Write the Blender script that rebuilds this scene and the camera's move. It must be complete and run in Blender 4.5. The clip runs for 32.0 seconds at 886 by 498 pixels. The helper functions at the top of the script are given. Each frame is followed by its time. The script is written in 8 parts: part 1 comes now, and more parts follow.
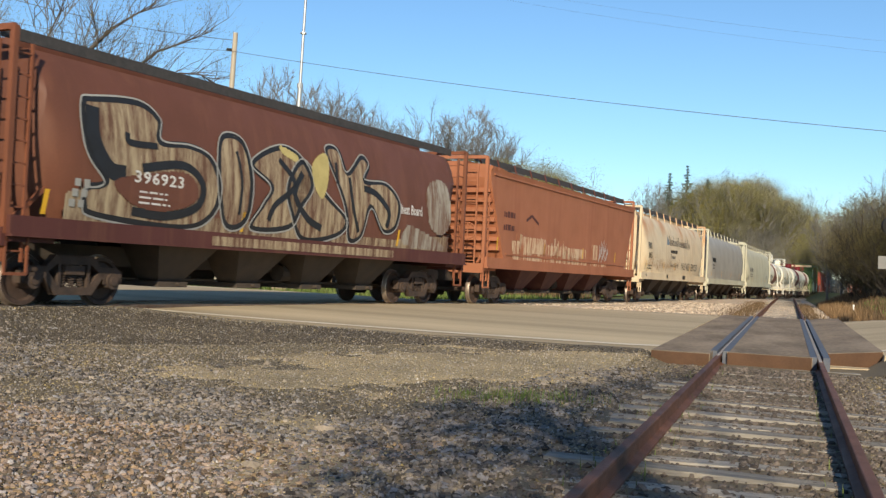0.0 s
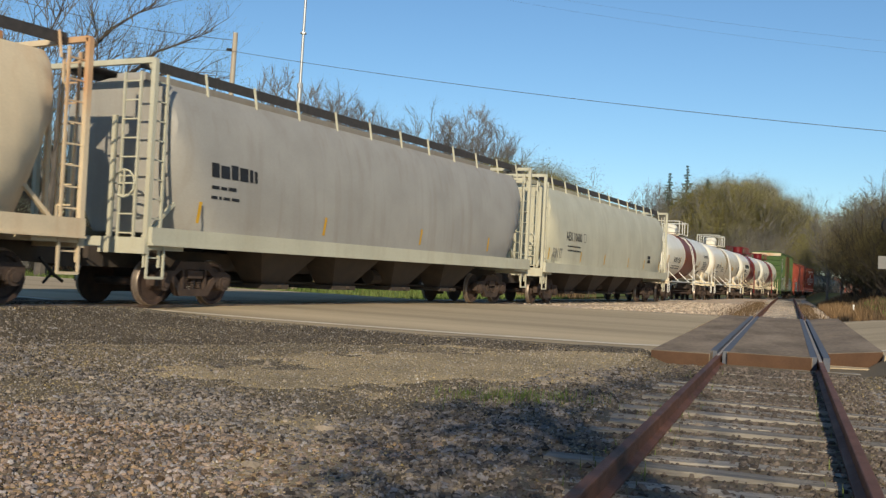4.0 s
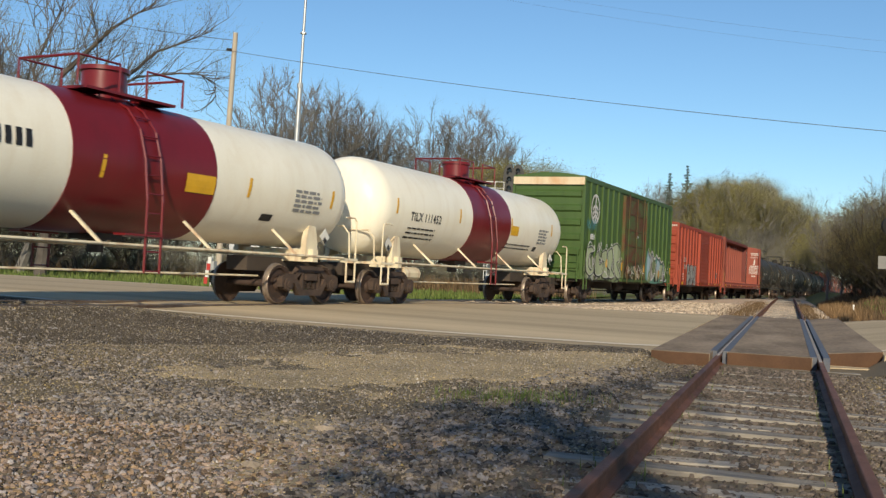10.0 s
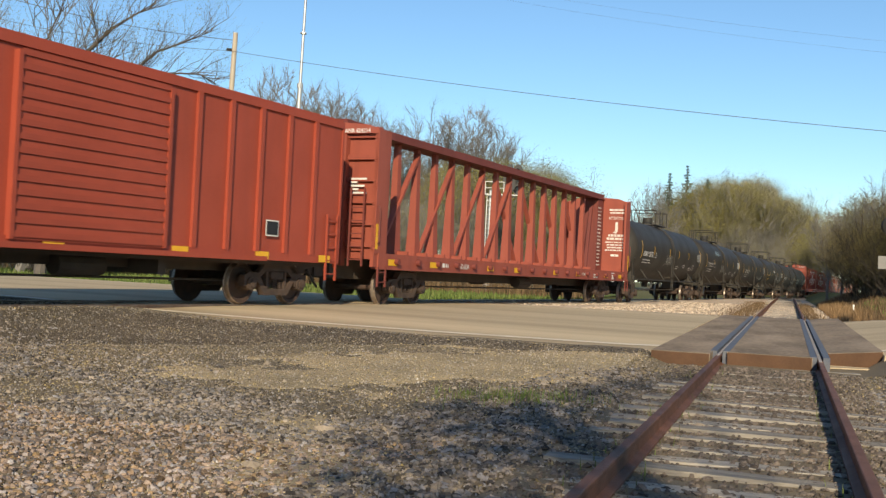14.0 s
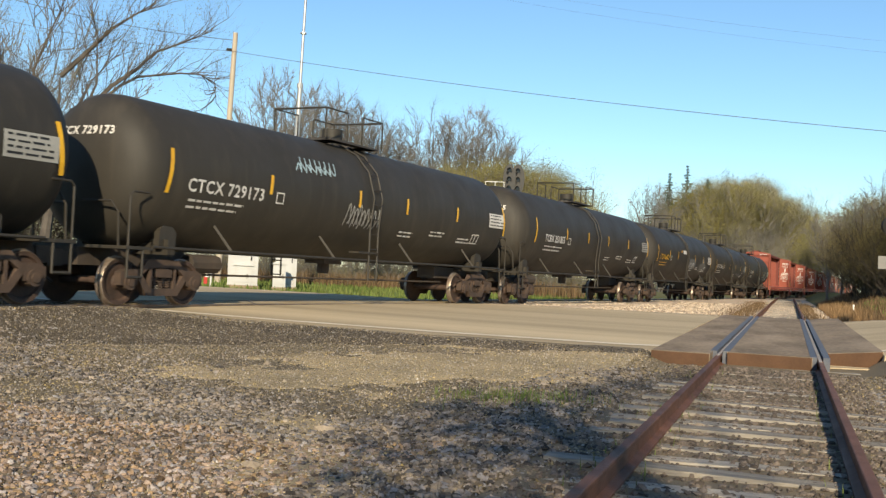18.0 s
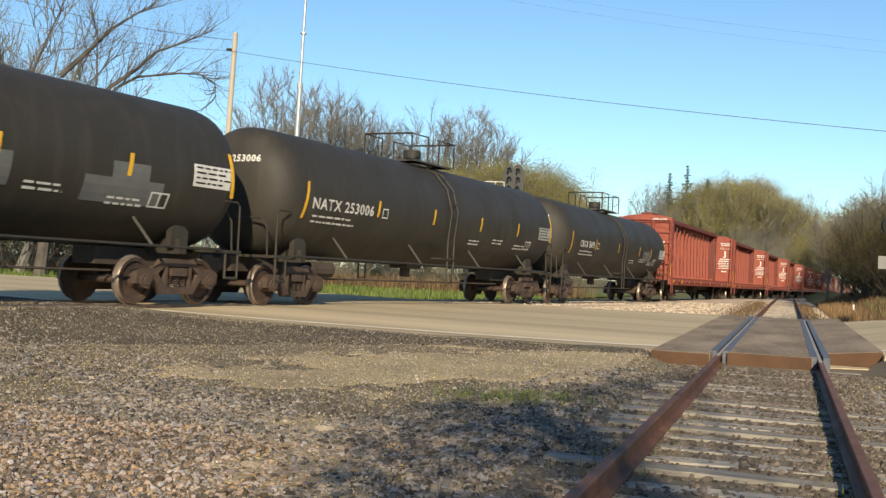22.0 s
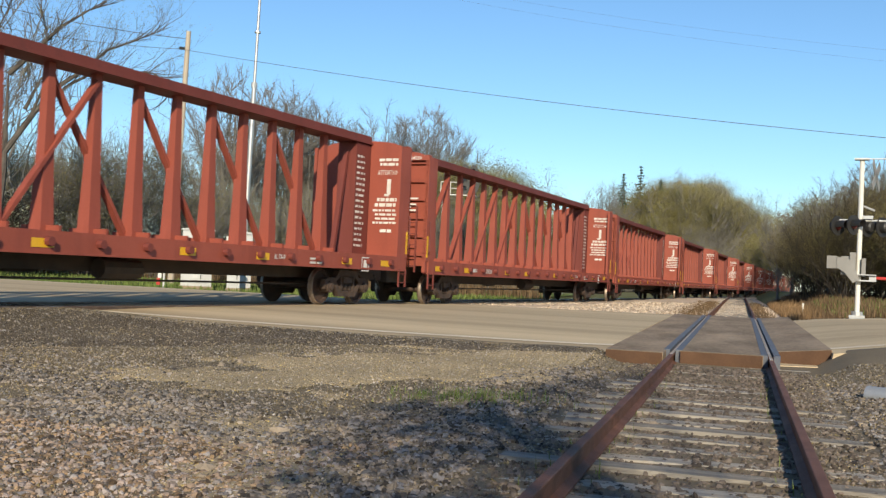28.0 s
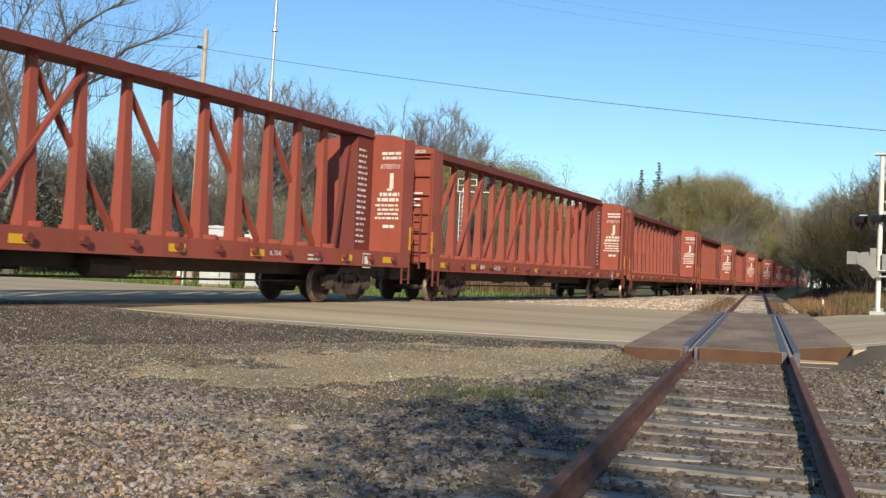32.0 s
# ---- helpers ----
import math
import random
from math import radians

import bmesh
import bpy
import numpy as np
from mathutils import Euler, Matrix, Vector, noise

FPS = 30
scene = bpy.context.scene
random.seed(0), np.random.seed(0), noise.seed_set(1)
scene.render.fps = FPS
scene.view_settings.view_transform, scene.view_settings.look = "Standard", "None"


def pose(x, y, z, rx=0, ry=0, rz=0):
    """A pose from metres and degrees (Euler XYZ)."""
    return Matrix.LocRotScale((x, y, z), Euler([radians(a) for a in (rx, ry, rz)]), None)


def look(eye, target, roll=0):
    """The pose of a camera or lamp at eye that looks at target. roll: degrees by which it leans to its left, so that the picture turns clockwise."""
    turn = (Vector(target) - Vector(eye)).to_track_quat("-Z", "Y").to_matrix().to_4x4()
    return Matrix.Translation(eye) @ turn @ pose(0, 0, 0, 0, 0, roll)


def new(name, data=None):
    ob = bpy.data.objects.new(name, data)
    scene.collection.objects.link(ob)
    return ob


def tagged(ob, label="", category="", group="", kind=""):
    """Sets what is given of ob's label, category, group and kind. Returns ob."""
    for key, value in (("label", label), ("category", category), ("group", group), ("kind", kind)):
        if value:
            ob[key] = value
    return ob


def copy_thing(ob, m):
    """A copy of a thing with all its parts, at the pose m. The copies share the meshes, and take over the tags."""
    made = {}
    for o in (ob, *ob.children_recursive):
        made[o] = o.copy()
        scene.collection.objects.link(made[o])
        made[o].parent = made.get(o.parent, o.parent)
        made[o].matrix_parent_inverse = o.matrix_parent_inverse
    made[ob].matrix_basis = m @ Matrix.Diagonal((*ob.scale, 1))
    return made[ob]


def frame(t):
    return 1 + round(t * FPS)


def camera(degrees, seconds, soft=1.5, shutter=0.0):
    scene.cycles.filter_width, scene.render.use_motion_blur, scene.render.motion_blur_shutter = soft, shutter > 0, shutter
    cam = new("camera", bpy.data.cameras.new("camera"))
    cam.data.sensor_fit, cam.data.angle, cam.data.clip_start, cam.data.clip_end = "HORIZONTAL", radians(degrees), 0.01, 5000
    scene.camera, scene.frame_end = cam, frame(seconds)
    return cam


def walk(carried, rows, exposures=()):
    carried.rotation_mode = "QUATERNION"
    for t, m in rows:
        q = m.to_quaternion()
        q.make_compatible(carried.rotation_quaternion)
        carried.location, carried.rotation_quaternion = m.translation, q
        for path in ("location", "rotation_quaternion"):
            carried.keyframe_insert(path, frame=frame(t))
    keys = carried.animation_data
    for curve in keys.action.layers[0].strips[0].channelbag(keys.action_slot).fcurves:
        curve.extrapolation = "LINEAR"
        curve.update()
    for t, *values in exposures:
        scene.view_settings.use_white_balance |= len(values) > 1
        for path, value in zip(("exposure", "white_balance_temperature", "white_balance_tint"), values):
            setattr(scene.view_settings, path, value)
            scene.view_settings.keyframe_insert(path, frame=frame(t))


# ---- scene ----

# ------------------------------------------------------------------ camera
LENS = 46.63
CAM_H = 1.10


def aim(pitch, lean, turn):
    """A camera pose from pitch, lean to its left and turn to its left of the siding, in degrees."""
    p, a = radians(pitch), radians(turn)
    way = Vector((-math.sin(a) * math.cos(p), math.cos(a) * math.cos(p), math.sin(p)))
    eye = Vector((0, 0, CAM_H))
    return look(eye, eye + way * 10, lean)


cam = camera(LENS, 32.0, soft=1.35, shutter=0.1)
walk(cam, [
    (0.0, aim(1.301, 2.783, 18.664)),
    (12.0, aim(1.301, 2.783, 18.664)),
    (25.0, aim(1.301, 2.783, 18.664)),
    (25.5, aim(1.301, 2.783, 18.664)),
    (26.3, aim(1.335, 2.77, 18.25)),
    (27.0, aim(1.375, 2.75, 17.5)),
    (27.5, aim(1.397, 2.73, 16.901)),
    (28.0, aim(1.43, 2.637, 16.193)),
    (28.5, aim(1.476, 2.529, 16.12)),
    (29.0, aim(1.431, 2.515, 16.258)),
    (29.5, aim(1.375, 2.585, 16.391)),
    (30.0, aim(1.371, 2.617, 16.516)),
    (30.5, aim(1.359, 2.603, 16.601)),
    (31.0, aim(1.358, 2.581, 16.658)),
    (31.5, aim(1.277, 2.618, 16.92)),
    (32.0, aim(1.231, 2.457, 17.16)),
], [(0.0, 0.19, 6050, 4.0), (1.5, 0.14, 6050, 4.0), (2.5, -0.06, 6050, 4.0), (3.5, -0.16, 6050, 4.0), (6.0, -0.18, 6050, 4.0), (8.0, -0.21, 6090, 4.0), (9.5, -0.11, 6120, 4.0), (11.0, 0.04, 6150, 4.0), (12.0, 0.14, 6216, 4.0), (14.0, 0.24, 6350, 4.0), (17.0, 0.36, 6400, 3.0), (24.0, 0.36, 6400, 3.0), (26.0, 0.22, 6166, 3.7), (32.0, 0.19, 5950, 4.0)])

# ------------------------------------------------------------------ light
SUN_EL = 23.5
SUN_TO = Vector((0.30, -0.954, 0)).normalized()  # the way towards the sun, behind the camera
world = bpy.data.worlds.new("world")
scene.world = world
world.use_nodes = True
wn = world.node_tree.nodes
sky = wn.new("ShaderNodeTexSky")
sky.sky_type = "NISHITA"
sky.sun_disc = False
sky.sun_elevation = radians(SUN_EL)
sky.sun_rotation = math.atan2(SUN_TO.x, SUN_TO.y)
sky.air_density, sky.dust_density, sky.ozone_density = 1.0, 0.15, 3.0
wn["Background"].inputs["Strength"].default_value = 0.122
clear = wn.new("ShaderNodeMix")  # the clear spring sky, a little deeper
clear.data_type, clear.blend_type = "RGBA", "MULTIPLY"
clear.inputs["Factor"].default_value = 1.0
clear.inputs["B"].default_value = (0.875, 0.945, 1.0, 1)
world.node_tree.links.new(sky.outputs[0], clear.inputs["A"])
world.node_tree.links.new(clear.outputs["Result"], wn["Background"].inputs[0])
sun_data = bpy.data.lights.new("sun", "SUN")
sun_data.energy, sun_data.angle, sun_data.color = 5.0, radians(0.6), (1.0, 0.81, 0.58)
sun = new("sun", sun_data)
to = SUN_TO * math.cos(radians(SUN_EL)) + Vector((0, 0, math.sin(radians(SUN_EL))))
sun.matrix_world = look(to * 60, (0, 0, 0))


# ------------------------------------------------------------------ materials
def mat(name, col, rough=0.7, metal=0.0, col2=None, scale=3.0, fine=40.0, bump=0.0, amount=0.6, stretch=(1, 1, 1), island=0.0,
        streak=None, spec=0.4, hue=0.0, blotch=None):
    """Two scales of noise between two colours, with fine relief. streak: colour and strength of vertical dirt runs.
    blotch: colour, scale and the two heights between which large stains set in."""
    m = bpy.data.materials.new(name)
    m.use_nodes = True
    nt = m.node_tree
    n, l = nt.nodes, nt.links
    b = n["Principled BSDF"]
    b.inputs["Roughness"].default_value, b.inputs["Metallic"].default_value = rough, metal
    b.inputs["Specular IOR Level"].default_value = spec
    col2 = col2 or tuple(c * 0.72 for c in col)
    tc = n.new("ShaderNodeTexCoord")
    mp = n.new("ShaderNodeMapping")
    mp.inputs["Scale"].default_value = stretch
    l.new(tc.outputs["Object"], mp.inputs[0])
    a = n.new("ShaderNodeTexNoise")
    a.inputs["Scale"].default_value, a.inputs["Detail"].default_value = scale, 5
    c = n.new("ShaderNodeTexNoise")
    c.inputs["Scale"].default_value, c.inputs["Detail"].default_value = fine, 3
    l.new(mp.outputs[0], a.inputs[0]), l.new(mp.outputs[0], c.inputs[0])
    add = n.new("ShaderNodeMath")
    add.operation = "MULTIPLY_ADD"
    add.inputs[1].default_value = 0.45
    l.new(c.outputs[0], add.inputs[0]), l.new(a.outputs[0], add.inputs[2])
    rmp = n.new("ShaderNodeMapRange")
    rmp.inputs[1].default_value, rmp.inputs[2].default_value = 0.72 - amount * 0.45, 0.72 + amount * 0.45
    l.new(add.outputs[0], rmp.inputs[0])
    mix = n.new("ShaderNodeMix")
    mix.data_type = "RGBA"
    mix.inputs["A"].default_value, mix.inputs["B"].default_value = (*col, 1), (*col2, 1)
    l.new(rmp.outputs[0], mix.inputs["Factor"])
    out = mix.outputs["Result"]
    if streak:
        sm = n.new("ShaderNodeMapping")
        sm.inputs["Scale"].default_value = (2.2, 2.2, 0.22)
        l.new(tc.outputs["Object"], sm.inputs[0])
        sn = n.new("ShaderNodeTexNoise")
        sn.inputs["Scale"].default_value, sn.inputs["Detail"].default_value = 1.6, 6
        l.new(sm.outputs[0], sn.inputs[0])
        sr = n.new("ShaderNodeMapRange")
        sr.inputs[1].default_value, sr.inputs[2].default_value = 0.5, 0.72
        sr.inputs[4].default_value = streak[1]
        l.new(sn.outputs[0], sr.inputs[0])
        m2 = n.new("ShaderNodeMix")
        m2.data_type = "RGBA"
        m2.inputs["B"].default_value = (*streak[0], 1)
        l.new(sr.outputs[0], m2.inputs["Factor"]), l.new(out, m2.inputs["A"])
        out = m2.outputs["Result"]
    if blotch:
        bm_ = n.new("ShaderNodeMapping")
        bm_.inputs["Scale"].default_value = (1, 1, 0.6)
        l.new(tc.outputs["Object"], bm_.inputs[0])
        bn = n.new("ShaderNodeTexNoise")
        bn.inputs["Scale"].default_value, bn.inputs["Detail"].default_value = blotch[1], 7
        l.new(bm_.outputs[0], bn.inputs[0])
        br_ = n.new("ShaderNodeMapRange")
        br_.inputs[1].default_value, br_.inputs[2].default_value = 0.45, 0.64
        l.new(bn.outputs[0], br_.inputs[0])
        sp = n.new("ShaderNodeSeparateXYZ")
        l.new(tc.outputs["Object"], sp.inputs[0])
        bz = n.new("ShaderNodeMapRange")
        bz.inputs[1].default_value, bz.inputs[2].default_value, bz.inputs[4].default_value = blotch[2], blotch[3], 0.85
        l.new(sp.outputs["Z"], bz.inputs[0])
        bx_ = n.new("ShaderNodeMath")
        bx_.operation = "MULTIPLY"
        l.new(br_.outputs[0], bx_.inputs[0]), l.new(bz.outputs[0], bx_.inputs[1])
        m3_ = n.new("ShaderNodeMix")
        m3_.data_type = "RGBA"
        m3_.inputs["B"].default_value = (*blotch[0], 1)
        l.new(bx_.outputs[0], m3_.inputs["Factor"]), l.new(out, m3_.inputs["A"])
        out = m3_.outputs["Result"]
    if island:
        g = n.new("ShaderNodeNewGeometry")
        oi = n.new("ShaderNodeObjectInfo")
        ad = n.new("ShaderNodeMath")
        ad.operation = "ADD"
        l.new(g.outputs["Random Per Island"], ad.inputs[0]), l.new(oi.outputs["Random"], ad.inputs[1])
        fr = n.new("ShaderNodeMath")
        fr.operation = "FRACT"
        l.new(ad.outputs[0], fr.inputs[0])
        hs = n.new("ShaderNodeHueSaturation")
        r2 = n.new("ShaderNodeMapRange")
        r2.inputs[3].default_value, r2.inputs[4].default_value = 1 - island, 1 + island
        l.new(fr.outputs[0], r2.inputs[0]), l.new(r2.outputs[0], hs.inputs["Value"]), l.new(out, hs.inputs["Color"])
        if hue:
            f2 = n.new("ShaderNodeMath")
            f2.operation = "MULTIPLY"
            f2.inputs[1].default_value = 17.3
            f3 = n.new("ShaderNodeMath")
            f3.operation = "FRACT"
            l.new(fr.outputs[0], f2.inputs[0]), l.new(f2.outputs[0], f3.inputs[0])
            for slot, lo, hi in (("Hue", 0.5 - hue, 0.5 + hue * 0.7), ("Saturation", 0.25, 1.5)):
                r3 = n.new("ShaderNodeMapRange")
                r3.inputs[3].default_value, r3.inputs[4].default_value = lo, hi
                l.new(f3.outputs[0], r3.inputs[0]), l.new(r3.outputs[0], hs.inputs[slot])
        out = hs.outputs[0]
    l.new(out, b.inputs["Base Color"])
    rr = n.new("ShaderNodeMapRange")
    rr.inputs[3].default_value, rr.inputs[4].default_value = max(rough - 0.12, 0.05), min(rough + 0.12, 1)
    l.new(a.outputs[0], rr.inputs[0]), l.new(rr.outputs[0], b.inputs["Roughness"])
    if bump:
        bp = n.new("ShaderNodeBump")
        bp.inputs["Strength"].default_value, bp.inputs["Distance"].default_value = min(bump, 1), 0.02
        l.new(c.outputs[0], bp.inputs["Height"]), l.new(bp.outputs[0], b.inputs["Normal"])
    return m


M = dict(
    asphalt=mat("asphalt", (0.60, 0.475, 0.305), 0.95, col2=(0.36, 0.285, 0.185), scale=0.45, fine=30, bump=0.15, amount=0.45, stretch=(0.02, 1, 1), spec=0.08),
    paint_line=mat("road_paint", (0.85, 0.76, 0.60), 0.9, col2=(0.55, 0.46, 0.34), scale=1.5, amount=0.9, spec=0.05),
    yard=mat("yard_gravel", (0.66, 0.52, 0.38), 0.95, col2=(0.46, 0.35, 0.25), scale=0.6, fine=30, bump=0.6, spec=0.08),
    gravel=mat("gravel", (0.27, 0.212, 0.135), 0.95, col2=(0.115, 0.10, 0.08), scale=0.3, fine=42, bump=0.8, amount=0.6, spec=0.08),
    shoulder=mat("shoulder", (0.145, 0.118, 0.085), 0.95, col2=(0.075, 0.063, 0.05), scale=0.4, fine=60, bump=1.0, amount=0.9, spec=0.08),
    stone_dark=mat("dark_stone", (0.17, 0.137, 0.112), 0.95, col2=(0.095, 0.08, 0.07), scale=2, fine=50, bump=0.4, island=0.5, spec=0.1),
    stone_pale=mat("pale_stone", (0.38, 0.31, 0.235), 0.9, col2=(0.26, 0.215, 0.17), scale=3, fine=50, bump=0.4, island=0.3, spec=0.08),
    yard_stone=mat("yard_stone", (0.54, 0.44, 0.33), 0.9, col2=(0.34, 0.265, 0.195), scale=2, island=0.5, spec=0.08),
    sand=mat("sandy_gravel", (0.43, 0.335, 0.20), 0.95, col2=(0.26, 0.21, 0.135), scale=0.8, fine=40, bump=0.8, amount=0.6, spec=0.05),
    sand_chips=mat("sandy_chips", (0.44, 0.345, 0.21), 0.9, col2=(0.22, 0.18, 0.125), scale=0.8, fine=20, island=0.5, hue=0.02, spec=0.06),
    chips=mat("stone_chips", (0.27, 0.215, 0.14), 0.9, col2=(0.115, 0.10, 0.082), scale=0.3, fine=20, amount=0.5, island=0.85, hue=0.02, spec=0.08),
    stone=mat("pink_stone", (0.275, 0.20, 0.150), 0.9, col2=(0.15, 0.12, 0.10), scale=0.8, fine=50, bump=0.5, island=0.75, hue=0.022, spec=0.08),
    stone_grey=mat("grey_stone", (0.225, 0.185, 0.152), 0.9, col2=(0.118, 0.103, 0.092), scale=0.7, fine=50, bump=0.5, island=0.75, hue=0.025, spec=0.08),
    shoulder_chips=mat("shoulder_chips", (0.19, 0.155, 0.115), 0.9, col2=(0.075, 0.063, 0.05), scale=1.2, fine=30, island=0.95, hue=0.015, spec=0.08),
    earth=mat("earth", (0.20, 0.165, 0.09), 0.95, col2=(0.10, 0.12, 0.04), scale=0.12, fine=12, bump=0.5, spec=0.08),
    grass=mat("grass", (0.085, 0.14, 0.03), 0.9, col2=(0.16, 0.17, 0.06), scale=0.3, fine=14, bump=0.5, island=0.35, spec=0.08),
    dry_grass=mat("dry_grass", (0.19, 0.13, 0.072), 0.9, col2=(0.12, 0.08, 0.048), scale=1, island=0.4, spec=0.08),
    rust_rail=mat("rusty_rail", (0.20, 0.085, 0.045), 0.7, 0.25, col2=(0.11, 0.05, 0.03), scale=3, bump=0.3),
    bright_rail=mat("rail_steel", (0.30, 0.26, 0.23), 0.4, 0.7, col2=(0.16, 0.10, 0.07), scale=3),
    tie=mat("tie_wood", (0.40, 0.36, 0.30), 0.9, col2=(0.19, 0.17, 0.15), scale=2.5, fine=22, bump=0.7, stretch=(0.5, 4, 4), island=0.25, spec=0.08),
    panel=mat("crossing_panel", (0.36, 0.275, 0.19), 0.85, col2=(0.17, 0.13, 0.092), scale=1.1, fine=12, bump=0.4, amount=0.5, stretch=(1, 0.35, 1), spec=0.08),
    panel_edge=mat("panel_edge", (0.125, 0.07, 0.042), 0.85, col2=(0.085, 0.05, 0.032), scale=2, bump=0.3, spec=0.08),
    # the blue tone paints the sky's reflection into the rubber
    rubber=mat("rubber_strip", (0.075, 0.085, 0.115), 0.7, col2=(0.13, 0.135, 0.15), scale=5, amount=0.4),
    bark=mat("bark", (0.07, 0.06, 0.05), 0.95, col2=(0.04, 0.034, 0.03), scale=2, bump=0.6, spec=0.08),
    twig=mat("twig", (0.215, 0.20, 0.18), 0.95, col2=(0.13, 0.122, 0.11), spec=0.08),
    dead_wood=mat("dead_wood", (0.15, 0.13, 0.112), 0.95, col2=(0.06, 0.05, 0.043), scale=1.5, bump=0.5, spec=0.08),
    russet=mat("russet_grass", (0.30, 0.19, 0.095), 0.9, col2=(0.17, 0.11, 0.06), scale=1, island=0.4, spec=0.08),
    far_bud=mat("far_bud", (0.26, 0.23, 0.08), 0.9, col2=(0.18, 0.16, 0.065), scale=0.3, island=0.45, spec=0.08),
    bud=mat("bud", (0.27, 0.24, 0.09), 0.9, col2=(0.18, 0.165, 0.065), scale=0.3, island=0.4, spec=0.08),
    leaf_dark=mat("dark_leaf", (0.205, 0.175, 0.075), 0.9, col2=(0.13, 0.11, 0.052), scale=0.3, island=0.4, spec=0.08),
    needle=mat("needle", (0.06, 0.085, 0.05), 0.9, col2=(0.035, 0.055, 0.035), island=0.3, spec=0.08),
    blossom=mat("blossom", (0.45, 0.45, 0.40), 0.9, col2=(0.25, 0.28, 0.15), island=0.4),
    pole_wood=mat("pole_wood", (0.50, 0.43, 0.34), 0.9, col2=(0.36, 0.30, 0.23), scale=2, stretch=(6, 6, 0.4), bump=0.4),
    galv=mat("galvanised_steel", (0.55, 0.55, 0.54), 0.45, 0.6, col2=(0.40, 0.40, 0.40), scale=2),
    box_grey=mat("box_grey", (0.27, 0.26, 0.24), 0.6, col2=(0.20, 0.19, 0.175), scale=2),
    silver=mat("silver_cabinet", (0.50, 0.50, 0.50), 0.5, 0.2, col2=(0.38, 0.38, 0.38), scale=1),
    black=mat("black_paint", (0.018, 0.018, 0.018), 0.5, col2=(0.03, 0.028, 0.026)),
    wire=mat("wire", (0.10, 0.10, 0.11), 0.6),
    white=mat("white_paint", (0.74, 0.73, 0.69), 0.55, col2=(0.60, 0.57, 0.50), scale=1.2, amount=0.7),
    red=mat("signal_red", (0.5, 0.05, 0.04), 0.5),
    truck=mat("truck_steel", (0.042, 0.030, 0.024), 0.85, 0.0, col2=(0.095, 0.062, 0.045), scale=5, bump=0.3),
    wheel=mat("wheel_steel", (0.038, 0.026, 0.021), 0.75, 0.1, col2=(0.085, 0.052, 0.038), scale=6),
    tread=mat("wheel_tread", (0.40, 0.34, 0.28), 0.45, 0.6, col2=(0.18, 0.13, 0.10), scale=5),
    worn_sheen_head=mat("worn_rail_head", (0.52, 0.44, 0.34), 0.6, 0.2, col2=(0.28, 0.22, 0.17), scale=2, amount=0.5),
    yellow=mat("reflector_yellow", (0.75, 0.42, 0.02), 0.4, col2=(0.60, 0.33, 0.02)),
    ink=mat("black_lettering", (0.02, 0.02, 0.022), 0.6),
    letter=mat("white_lettering", (0.72, 0.70, 0.66), 0.6, col2=(0.5, 0.47, 0.43)),
    lens_red=mat("lens_red", (0.10, 0.015, 0.015), 0.2),
    glass=mat("dark_lens", (0.02, 0.02, 0.02), 0.15),
)


